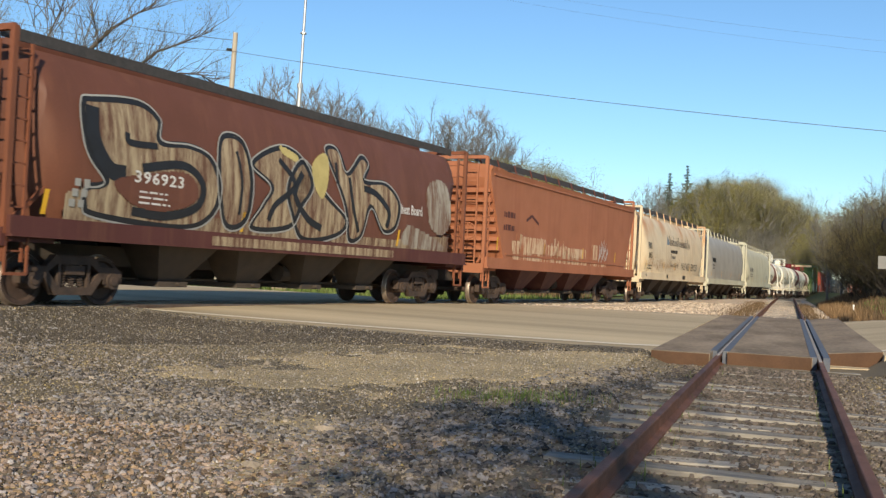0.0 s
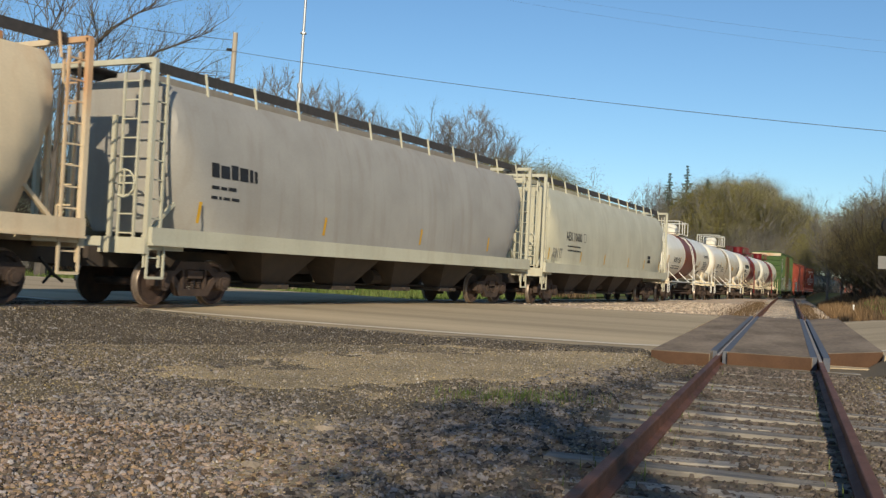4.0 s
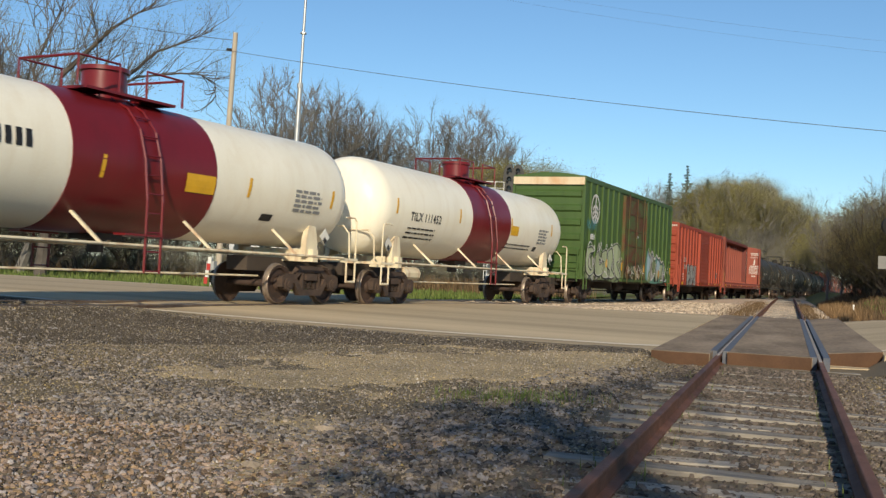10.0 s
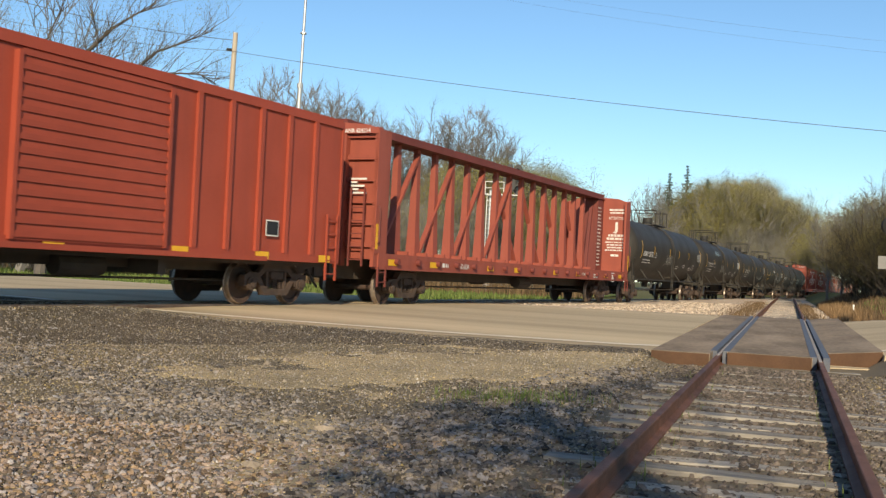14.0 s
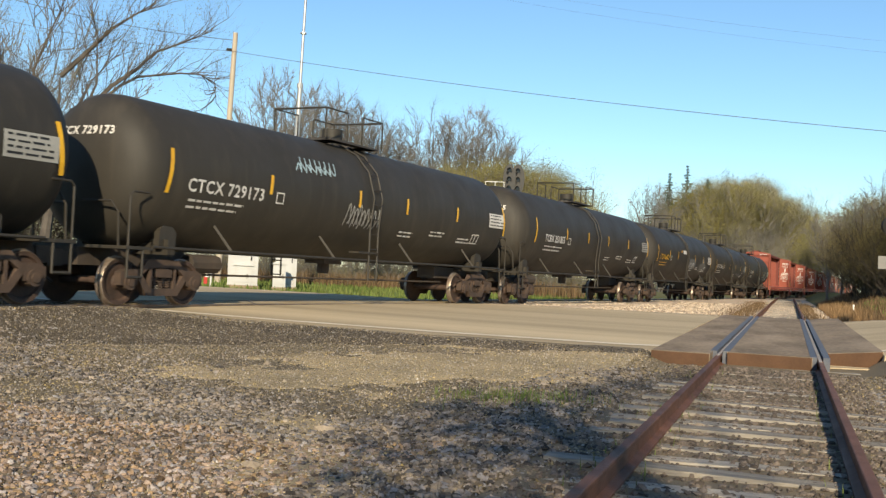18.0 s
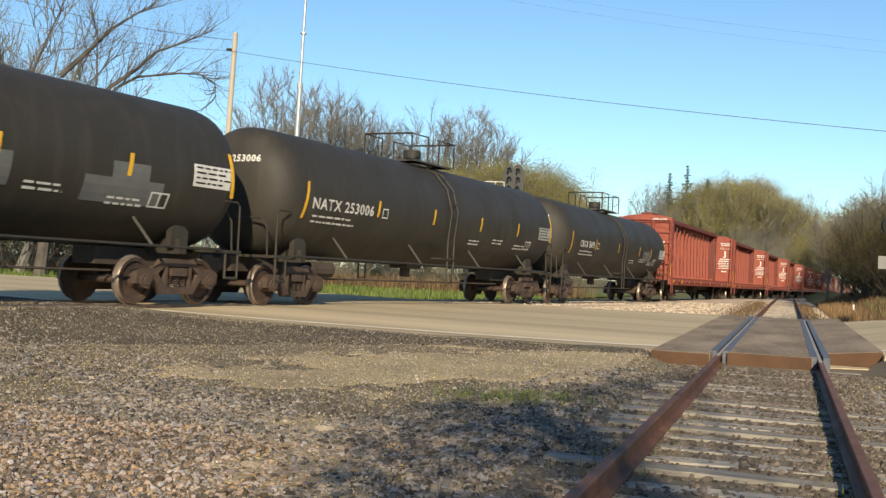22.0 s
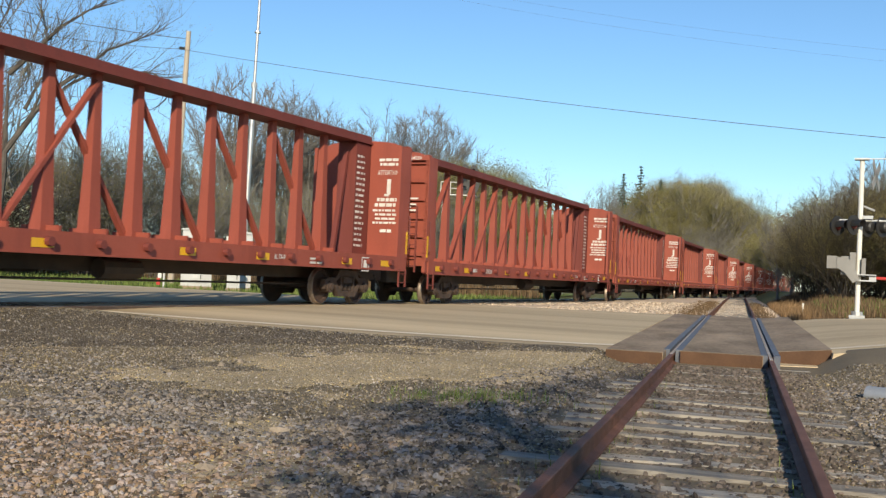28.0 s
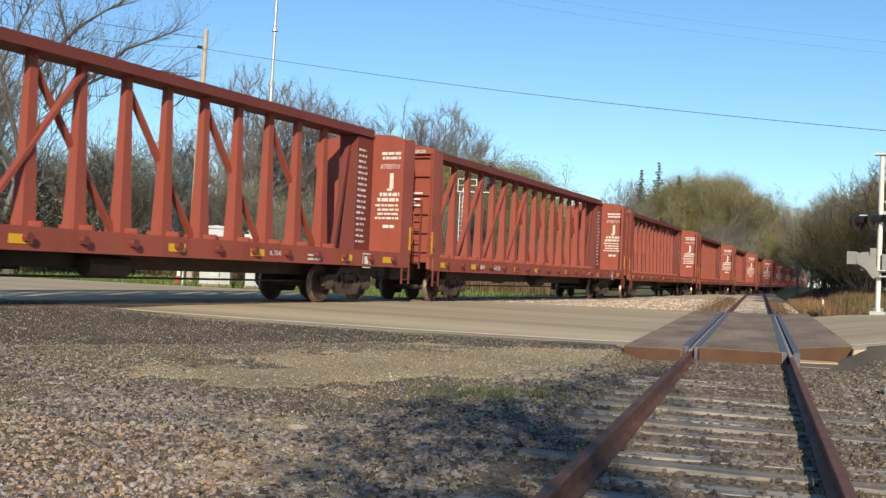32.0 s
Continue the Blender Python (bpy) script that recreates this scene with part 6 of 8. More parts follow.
tg, tg2, tg3, tg4 = Shape(), Shape(), Shape(), Shape()
rg_ = random.Random(64)
for q in (H_, M_):
    q = rel(kr, q)
    stroke(tg, [(y + 0.05, z - 0.01) for y, z in q + q[:1]], 0.2, lambda z: 1.578, 0.0)
    fill(tg2, q, lambda z: 1.584, 0.0, 0.03)
    stroke(tg3, [(y + 0.06, z + 0.05) for y, z in q[1:8]], 0.03, lambda z: 1.590, 0.0)
    for k in range(60):
        y, z = rg_.uniform(q[0][0], q[6][0]), rg_.uniform(1.02, 2.0)
        if inside(q, y - 0.06, z) and inside(q, y + 0.06, z):
            stroke(tg4, [(y - 0.04, z - rg_.uniform(0, 0.05)), (y + 0.04, z + rg_.uniform(0, 0.05))], rg_.uniform(0.05, 0.12), lambda z: 1.588, 0.0)
t_ob = part("graffiti_tag", tg, M["ink"], r11, "silver block-letter graffiti with black edges")
part("letter_fill", tg2, P["silver"], t_ob, "silver sprayed letters")
part("highlight", tg3, M["letter"], t_ob)
part("spray_spots", tg4, mat("purple_spray", (0.12, 0.07, 0.09), 0.7), t_ob, "dull purple spots sprayed on the letters")["kind"] = "stuff"
em = Shape()
for k in range(7):
    em.box(0.62 + 0.11 * k + (0.07 if k > 2 else 0), 0.69 + 0.11 * k + (0.07 if k > 2 else 0), -29.1 - kr - 0.03, -29.1 - kr - 0.022, 4.2, 4.3)
part("end_stencil", em, M["letter"], r11, "small white stencilling on the car's end")["kind"] = "stuff"
for y in (-28.0, -22.0, -19.0, -16.5, -14.2):
    side_rects([(y - kr, y - kr + 0.45, 1.0, 1.16)], M["yellow"], r11, lambda z: 1.56, "reflector", "yellow reflective patch")
side_rects([(-16.2 - kr, -15.75 - kr, 1.5, 1.85)], M["letter"], r11, lambda z: 1.56, "data_plate")
side_rects([(-16.17 - kr, -15.78 - kr, 1.53, 1.82)], M["ink"], r11, lambda z: 1.566, "data_plate")


# ------------------------------------------------------------------ centre-beam flat cars
def centre_beam(label, a, b, number):
    car, mid, half = start_car("centre_beam_car", label, "rail car", a, b, "centre-beam cars in the train")
    E = half - 0.8
    W = 1.42
    dk = Shape().box(-W, W, -E, E, 1.2, 1.33)
    part("deck", dk, P["beam"], car)
    for sg in (-1, 1):
        part("side_sill", Shape().box(min(sg * (W - 0.02), sg * (W + 0.08)), max(sg * (W - 0.02), sg * (W + 0.08)), -E, E, 0.98, 1.36).box(min(sg * (W - 0.12), sg * (W + 0.12)), max(sg * (W - 0.12), sg * (W + 0.12)), -E, E, 0.95, 0.99), P["beam"], car)
        wn_ = Shape().tube([(sg * (W + 0.05), 0, 1.17), (sg * (W + 0.2), 0, 1.17)], 0.085, 8).mesh("winch", P["beam_dark"])
        for k in range(18):
            y = -E + 0.9 + (2 * E - 1.8) * k / 17
            part("winch", wn_, None, car).matrix_basis = pose(0, y, 0)
    part("centre_sill", Shape().box(-0.3, 0.3, -half + 0.4, half - 0.4, 0.66, 1.2), P["under"], car)
    # top chord
    part("top_chord", Shape().box(-0.3, 0.3, -E + 0.1, E - 0.1, 4.66, 4.84).box(-0.37, 0.37, -E + 0.1, E - 0.1, 4.6, 4.66), P["beam_dark"], car, "wide top chord of the centre beam")
    # posts, wide at the foot, on both faces of the beam
    n, pitch = 15, 1.215
    y_first = -7.5 * pitch
    post = Shape().loft([[(-x, -w, z), (x, -w, z), (x, w, z), (-x, w, z)] for x, w, z in ((0.16, 0.165, 1.33), (0.115, 0.125, 2.6), (0.075, 0.085, 4.62))])
    post.box(-0.5, 0.5, -0.03, 0.03, 1.33, 1.5)
    pm = post.mesh("post", P["beam"])
    for k in range(n + 1):
        ob = part("post", pm, None, car)
        ob.matrix_basis = pose(0, y_first + pitch * k, 0)
    # long braces fall over two bays from the middle towards the ends
    for sg, tops, x in ((-1, (2, 4, 6, 8), 0.09), (1, (7, 9, 11, 13), -0.09)):
        for k in tops:
            y = y_first + pitch * k
            part("diagonal_brace", Shape().bar((x, y + sg * 0.08, 4.45), (x, y + sg * (2 * pitch - 0.12), 1.4), 0.08, 0.15, (1, 0, 0)), P["beam"], car)
        part("end_brace", Shape().bar((0.0, sg * (E - 1.0), 4.3), (0.0, sg * (E - 1.55), 1.36), 0.1, 0.14, (1, 0, 0)), P["beam_dark"], car)
    part("beam_end_panel", Shape().box(-0.3, 0.3, E - 0.95, E - 0.1, 1.33, 4.58), P["beam_dark"], car)
    # bulkheads
    for sg in (-1, 1):
        ye = sg * E
        bk = Shape()
        for sx in (-1, 1):
            outl = [(sx * 0.3, 1.33), (sx * 1.46, 1.33), (sx * 1.46, 4.5), (sx * 1.0, 4.66), (sx * 0.3, 4.72)]
            if sx < 0:
                outl = outl[::-1]
            bk.loft([[(x, ye - sg * 0.14 * d, z) for x, z in (outl if sg > 0 else outl[::-1])] for d in (1, 0)])
        bk.box(-0.31, 0.31, min(ye, ye - sg * 0.14), max(ye, ye - sg * 0.14), 1.33, 4.72)
        bh = part("bulkhead", bk, P["beam"], car, "tall end bulkhead")
        ribs = Shape()
        for k in range(6):
            z = 1.5 + 0.56 * k
            ribs.box(-1.36, 1.36, min(ye + sg * 0.002, ye + sg * 0.1), max(ye + sg * 0.002, ye + sg * 0.1), z, z + 0.12)
        for x in (-1.46, -0.5, 0.4, 1.36):
            ribs.box(x, x + 0.1, min(ye + sg * 0.004, ye + sg * 0.2), max(ye + sg * 0.004, ye + sg * 0.2), 1.0, 4.5)
        ribs.box(-1.46, 1.46, min(ye + sg * 0.003, ye + sg * 0.22), max(ye + sg * 0.003, ye + sg * 0.22), 4.4, 4.56)
        part("bulkhead_rib", ribs, P["beam"], bh)
        for x in (W, -W):
            part("corner_post", Shape().box(x - 0.04, x + 0.06, min(ye + sg * 0.2, ye - sg * 0.42), max(ye + sg * 0.2, ye - sg * 0.42), 1.34, 4.5), P["beam"], bh)
        lad = Shape()
        ladder(lad, 0.95, ye + sg * 0.25, 1.0, 3.0, 0.4, 6, "x")
        ladder(lad, W + 0.1, ye - sg * 0.15, 0.5, 1.0, 0.4, 2)
        lad.tube([(W + 0.1, ye + sg * 0.12, 1.6), (W + 0.14, ye + sg * 0.12, 1.65), (W + 0.14, ye + sg * 0.12, 2.5), (W + 0.1, ye + sg * 0.12, 2.55)], 0.02, 5)
        part("end_ladder", lad, P["beam_dark"], bh)
        part("end_strip", Shape().box(W + 0.062, W + 0.07, min(ye + sg * 0.16, ye + sg * 0.06), max(ye + sg * 0.16, ye + sg * 0.06), 1.45, 2.1), M["yellow"], bh, "yellow reflective strip")
    rr0 = random.Random(15)
    # lettering on the bulkhead's inner face
    def inner(body, size, x, z, sq=1.0):
        cu = bpy.data.curves.new("words", "FONT")
        cu.body, cu.size, cu.resolution_u = body, size, 1
        tmp = bpy.data.objects.new("words", cu)
        me = bpy.data.meshes.new_from_object(tmp)
        bpy.data.objects.remove(tmp)
        for v in me.vertices:
            v.co = (x + v.co.x * sq, E - 0.15, z + v.co.y)
        me.materials.clear()
        me.materials.append(M["letter"])
        ob = new("lettering", me)
        ob.parent = car
    cu = bpy.data.curves.new("words", "FONT")
    cu.body, cu.size, cu.resolution_u, cu.offset = "IANR " + number, 0.15, 1, 0.003
    tmp = bpy.data.objects.new("words", cu)
    me = bpy.data.meshes.new_from_object(tmp)
    bpy.data.objects.remove(tmp)
    for v in me.vertices:
        v.co = (0.42 + v.co.x * 0.95, -E - 0.226, 4.42 + v.co.y)
    me.materials.clear()
    me.materials.append(M["letter"])
    part("end_lettering", me, None, car, "white reporting mark on the bulkhead")
    eb = Shape()
    for k in range(5):
        eb.box(0.62, 0.62 + rr0.uniform(0.2, 0.5), -E - 0.106, -E - 0.1, 3.22 - 0.09 * k, 3.27 - 0.09 * k)
    part("end_stencil", eb, M["letter"], car)["kind"] = "stuff"
    inner("ATTENTION", 0.2, 0.58, 3.72, 0.62)
    rr = random.Random(5)
    bars = Shape()
    def bar_rows(x0, x1, z0, rows, h, gap):
        for k in range(rows):
            x = x0 + rr.uniform(0, 0.1)
            z = z0 - gap * k
            while x < x1:
                w = rr.uniform(0.06, 0.22)
                bars.box(x, min(x + w, x1), E - 0.152, E - 0.146, z, z + h)
                x += w + 0.035
    bar_rows(0.55, 1.35, 4.12, 2, 0.08, 0.13)
    bar_rows(0.5, 1.4, 2.95, 2, 0.1, 0.15)
    bar_rows(0.45, 1.4, 2.66, 4, 0.06, 0.12)
    bar_rows(0.7, 1.1, 2.05, 1, 0.09, 0.1)
    part("stencil", bars, M["letter"], car, "rows of small white stencilling")["kind"] = "stuff"
    man = Shape().box(0.90, 1.02, E - 0.154, E - 0.146, 3.16, 3.6).box(0.82, 0.98, E - 0.154, E - 0.146, 3.1, 3.17)
    part("warning_mark", man, M["letter"], car, "white warning mark")
    small_print(car, E - 0.9, 4.2, lambda z: 0.3, M["letter"], 17, 0.5, 0.07, 0.16, 200, "beam_stencil")
    # sill lettering and reflectors
    sill = lambda z: W + 0.085
    flat_text(number, 0.2, M["letter"], car, -E + 4.9, 1.08, sill, "car_number", "white car number", 1.0)
    small_print(car, -E + 3.4, 1.16, sill, M["letter"], 1, 0.8, 0.14, 0.2, 210, "car_mark")
    flat_text("IL 73-0", 0.15, M["letter"], car, 4.9, 1.1, sill, "small_lettering", "", 1.0)
    small_print(car, 6.4, 1.16, sill, M["letter"], 2, 0.6, 0.06, 0.1, 211)
    for y in (-E + 0.5, -E + 2.9, -E + 6.9, -2.2, 1.6, 4.2, 7.9, E - 1.4):
        side_rects([(y, y + 0.5, 1.06, 1.22)], M["yellow"], car, sill, "reflector", "yellow reflective patch", 0.006)
    bx = [(8.9, 9.3, 0.9, 0.93), (8.9, 9.3, 1.25, 1.28), (8.9, 8.93, 0.9, 1.28), (9.27, 9.3, 0.9, 1.28), (9.0, 9.2, 1.0, 1.2)]
    side_rects(bx, M["letter"], car, sill, "stencil_box")
    trucks(car, half - 3.2, mid)
    couplers(car, half)
    brake_rig(car, half, P["under"])
    return car


centre_beam("empty red centre-beam flat car with tall end bulkheads", -12.4, 11.9, "624234")
first = centre_beam("empty red centre-beam flat car with white stencilled bulkheads", 121.55, 145.85, "624220")
for k in range(1, 14):
    a = 121.55 + 24.3 * k
    car = copy_thing(first, Matrix.Identity(4))
    car.name = "centre_beam_car"
    CARS.append((car, a + 12.15))
    for tr in [c for c in car.children if c.name.startswith("truck")]:
        y0 = tr.matrix_basis.translation.y
        for ws in [c for c in tr.children if c.name.startswith("wheelset")]:
            WHEELS.append((ws, ws.matrix_basis.translation.y, a + 12.15 + y0))



# ------------------------------------------------------------------ loose stones
def stones(name, label, spots, material, seed, low, high, plain=False):
    """Many small angular stones in one mesh. spots: (x, y, z) rows."""
    r = np.random.RandomState(seed)
    t = (1 + 5 ** 0.5) / 2
    ico = np.array([(-1, t, 0), (1, t, 0), (-1, -t, 0), (1, -t, 0), (0, -1, t), (0, 1, t), (0, -1, -t), (0, 1, -t), (t, 0, -1), (t, 0, 1), (-t, 0, -1), (-t, 0, 1)])
    ico /= np.linalg.norm(ico[0])
    tri = np.array([(0, 11, 5), (0, 5, 1), (0, 1, 7), (0, 7, 10), (0, 10, 11), (1, 5, 9), (5, 11, 4), (11, 10, 2), (10, 7, 6), (7, 1, 8), (3, 9, 4), (3, 4, 2), (3, 2, 6), (3, 6, 8), (3, 8, 9),
                    (4, 9, 5), (2, 4, 11), (6, 2, 10), (8, 6, 7), (9, 8, 1)])
    if plain:
        ico = np.array([(1, 0, 0), (0, 1, 0), (-1, 0, 0), (0, -1, 0), (0, 0, 1), (0, 0, -1)], float)
        tri = np.array([(0, 1, 4), (1, 2, 4), (2, 3, 4), (3, 0, 4), (1, 0, 5), (2, 1, 5), (3, 2, 5), (0, 3, 5)])
    n, c = len(spots), len(ico)
    size = low + (high - low) * r.rand(n) ** 2.2
    shape = ico[None] * (0.55 + 0.8 * r.rand(n, c, 1)) * (0.55 + 0.7 * r.rand(n, 1, 3))
    a = r.rand(n) * 6.283
    ca, sa = np.cos(a)[:, None], np.sin(a)[:, None]
    x, y = shape[..., 0] * ca - shape[..., 1] * sa, shape[..., 0] * sa + shape[..., 1] * ca
    v = np.stack([x, y, shape[..., 2] * 0.8], -1) * size[:, None, None] + np.asarray(spots)[:, None, :]
    f = (tri[None] + (np.arange(n) * c)[:, None, None]).reshape(-1, 3)
    me = bpy.data.meshes.new(name)
    me.vertices.add(n * c)
    me.vertices.foreach_set("co", v.reshape(-1).astype(np.float32))
    me.loops.add(len(f) * 3)
    me.loops.foreach_set("vertex_index", f.reshape(-1).astype(np.int32))
    me.polygons.add(len(f))
    me.polygons.foreach_set("loop_start", np.arange(0, len(f) * 3, 3, dtype=np.int32))
    me.update(calc_edges=True)
    me.polygons.foreach_set("use_smooth", [False] * len(f))
    me.materials.append(material)
    return tagged(new(name, me), label, "stones", "", "stuff")


rs = np.random.RandomState(7)


def scatter(n, x0, x1, y0, y1, keep):
    out = []
    xs, ys_, q = rs.uniform(x0, x1, n), rs.uniform(y0, y1, n), rs.rand(n)
    for x, y, k in zip(xs, ys_, q):
        if k < keep(x, y):
            out.append((x, y, fore_z(x, y) + 0.004))
    return out


def coarse(x, y):
    """Where the coarse ballast lies: round the siding and in a spill towards the left."""
    d = abs(x - SX)
    if d < 1.35:
        return 0.8 if y < 16 else 0.0
    edge = float(np.interp(x, [-12, -7.7, -5.0, -3.6, -3.1, -2.8, -2.0], [13.0, 10.6, 8.7, 7.6, 10.2, 13.0, 14.8])) if x < SX else 14.0
    edge += 1.2 * noise.noise((x * 0.6, y * 0.6, 5)) + 0.6 * noise.noise((x * 2.1, y * 2.1, 6))
    return 1.0 if y < edge else (0.25 if y < edge + 0.8 else (0.06 if y < edge + 2 else 0.0))


def beside(x, y):
    return coarse(x, y) if abs(x - SX) > 1.3 else 0.0


def pinkish(x, y):
    return x < -2.5 + 0.7 * noise.noise((x * 0.8, y * 0.8, 11)) and y < 7.3 + 1.3 * noise.noise((x * 0.7, y * 0.7, 12))


coarse_spots = scatter(48000, -6.4, 2.6, 3.6, 9.0, beside) + scatter(34000, -12.5, 3.0, 9.0, 14.5, beside)
stones("ballast_stones", "coarse pink and tan crushed stones beside the siding", [q for q in coarse_spots if pinkish(q[0], q[1])], M["stone"], 3, 0.009, 0.031)
stones("grey_stones", "coarse grey crushed stones beside the siding", [q for q in coarse_spots if not pinkish(q[0], q[1])], M["stone_grey"], 23, 0.010, 0.036)


def shoulder_band(x, y):
    """The dark strip of stones along the road's near edge, wider towards the main line."""
    w = float(np.interp(x, [-16, -12, -9, -6.5, -4, -2.2, -1.9], [5.5, 5.0, 3.6, 1.9, 1.1, 0.6, 0.0]))
    return near_y(x) - w * (1 + 0.35 * noise.noise((x * 0.7, y * 0.7, 21))) < y < near_y(x) - 0.02


grid_sheet("dark_shoulder", [-17 + 0.2 * i for i in range(76)], [9.5 + 0.2 * i for i in range(42)], lambda x, y: fore_z(x, y) + (0.008 if shoulder_band(x, y) else -0.08), M["shoulder"], "dark gravel strip along the road's edge")
stones("shoulder_chips", "dark stone chips along the road's edge", [q for q in scatter(60000, -16, -1.9, 9.5, 17.2, lambda x, y: 1.0) if shoulder_band(q[0], q[1])], M["shoulder_chips"], 24, 0.009, 0.028, True)
stones("near_stones", "grey ballast stones beside the siding", [q for q in scatter(26000, -3.4, 3.0, -3.5, 3.6, lambda x, y: 0.9)], M["stone_grey"], 13, 0.012, 0.034, True)
stones("track_stones", "darker ballast stones between the siding's rails", scatter(13000, SX - 1.3, SX + 1.3, 3.6, 16.5, lambda x, y: 0.75), M["stone_dark"], 9, 0.012, 0.036)
stones("fine_gravel", "fine tan gravel and stone chips", scatter(150000, -14, 4.5, 4.5, 16.4, lambda x, y: (1.0 if y > 7 else 0.5) if -0.95 * y < x < 0.3 * y + 0.4 and abs(x - SX) > 0.8 else 0.0), M["chips"], 4, 0.007, 0.019, True)


def sandy(x, y):
    """Where tan sand shows between the stones: a band towards the crossing and a smaller patch."""
    best = 9.0
    for (ax, ay), (bx, by), w in (((-5.6, 11.2), (-2.2, 15.4), 1.7), ((-3.9, 8.0), (-2.7, 5.6), 0.55)):
        u = max(0.0, min(((x - ax) * (bx - ax) + (y - ay) * (by - ay)) / ((bx - ax) ** 2 + (by - ay) ** 2), 1))
        best = min(best, math.hypot(x - ax - u * (bx - ax), y - ay - u * (by - ay)) / w)
    return best + 0.9 * noise.noise((x * 0.9, y * 0.9, 9)) + 0.7 * noise.noise((x * 2.6, y * 2.6, 2)) < 0.85


grid_sheet("sandy_gravel", [-9 + 0.125 * i for i in range(56)], [4.5 + 0.125 * i for i in range(96)], lambda x, y: fore_z(x, y) + (0.007 if sandy(x, y) and y < near_y(x) - 0.3 else -0.06), M["sand"], "patches of tan sandy gravel beside the siding")
stones("sandy_chips", "tan stone chips on the sandy gravel", [q for q in scatter(60000, -8.6, -2.0, 4.8, 16.2, lambda x, y: 1.0) if sandy(q[0], q[1])], M["sand_chips"], 14, 0.006, 0.018, True)
stones("large_stones", "a few fist-sized pale stones on the gravel", scatter(55, -8, 2.5, 4.5, 12.5, lambda x, y: 1.0 if abs(x - SX) > 1.2 else 0.2), M["stone_pale"], 5, 0.04, 0.07)


def yard_z(x, y):
    return 0.03 + 0.03 * noise.noise((x * 0.7, y * 0.7, 4)) + 0.12 * max(0.0, min((y - 34) / 30, 1))


def bed_scatter(n, s0, s1, w0, w1, zz):
    out = []
    for s, w in zip(rs.uniform(s0, s1, n), rs.uniform(w0, w1, n)):
        p = on_line(s, w)
        if not (near_y(p.x) - 0.4 < p.y < far_y(p.x) + 0.3):
            out.append((p.x, p.y, p.z - 0.19 - max(0.0, abs(w) - 2.0) * 0.45 + zz))
    return out


stones("main_ballast_stones", "tan crushed stones on the main line's ballast bank", bed_scatter(15000, 22, 95, -1.3, 4.0, 0.13) + [(x, y, yard_z(x, y)) for x, y in zip(rs.uniform(-10.5, -2.2, 9000), rs.uniform(34.6, 58, 9000)) if x > on_line((y - 10) * 1.005).x + 2.2], M["yard_stone"], 6, 0.025, 0.07)


stones("siding_stones", "tan stones on the siding's bed beyond the road", [(x, y, siding_z(y) - 0.185) for x, y in zip(rs.uniform(SX - 2.1, SX + 2.0, 9000), 35.0 + 45 * rs.rand(9000) ** 1.4)], M["yard_stone"], 16, 0.02, 0.05, True)


# ------------------------------------------------------------------ grass
def blades(name, label, places, material, h0, h1, w, seed, kind="stuff", category="grass"):
    r = random.Random(seed)
    sh = Shape()
    for x, y, z in places:
        a, h, l = r.uniform(0, 6.28), r.uniform(h0, h1), r.uniform(0.05, 0.5)
        dx, dy = math.cos(a) * w, math.sin(a) * w
        lx, ly = math.cos(a + 1.57) * l * h, math.sin(a + 1.57) * l * h
        k = len(sh.v)
        sh.v += [(x - dx, y - dy, z), (x + dx, y + dy, z), (x + dx * 0.7 + lx * 0.4, y + dy * 0.7 + ly * 0.4, z + h * 0.6), (x - dx * 0.7 + lx * 0.4, y - dy * 0.7 + ly * 0.4, z + h * 0.6), (x + lx, y + ly, z + h)]
        sh.f += [(k, k + 1, k + 2, k + 3), (k + 3, k + 2, k + 4)]
    return thing(name, label, category, kind=kind, shape=sh, material=material)


rb = random.Random(12)


grid_sheet("gravel_yard", [-12.5 + 0.5 * i for i in range(22)], [34.2 + 0.8 * i for i in range(70)], lambda x, y: yard_z(x, y) if x > on_line((y - 10) * 1.005).x + 0.9 else -0.4, M["yard"], "tan gravel between the two tracks beyond the road")
grid_sheet("lawn", [-90 + 4 * i for i in range(20)], [36 + 4 * i for i in range(18)], lambda x, y: -0.22 + 0.06 * noise.noise((x * 0.2, y * 0.2, 2)), M["grass"], "green spring grass strip beyond the main line", "grass")
blades("grass_strip", "fresh green grass beyond the main line", [(x, y, -0.2) for x, y in ((rb.uniform(-70, -8), rb.uniform(36, 62)) for _ in range(16000))], M["grass"], 0.12, 0.35, 0.03, 3)
blades("dry_reeds", "dry tan reeds along the grass strip", [(-75 + 62 * u + rb.uniform(-0.6, 0.6), 62 + 7 * u + rb.uniform(-1.5, 1.5), -0.25) for u in (rb.random() for _ in range(11000))], M["dry_grass"], 0.4, 1.3, 0.02, 4)


def bank_z(x, y):
    """The higher ground to the right of the siding beyond the road."""
    k = max(0.0, min((x - 2.0) / 2.5, 1))
    return -0.28 + k * (0.55 + 0.6 * max(0.0, min((y - 36) / 45, 1))) + 0.05 * noise.noise((x * 0.4, y * 0.4, 8))


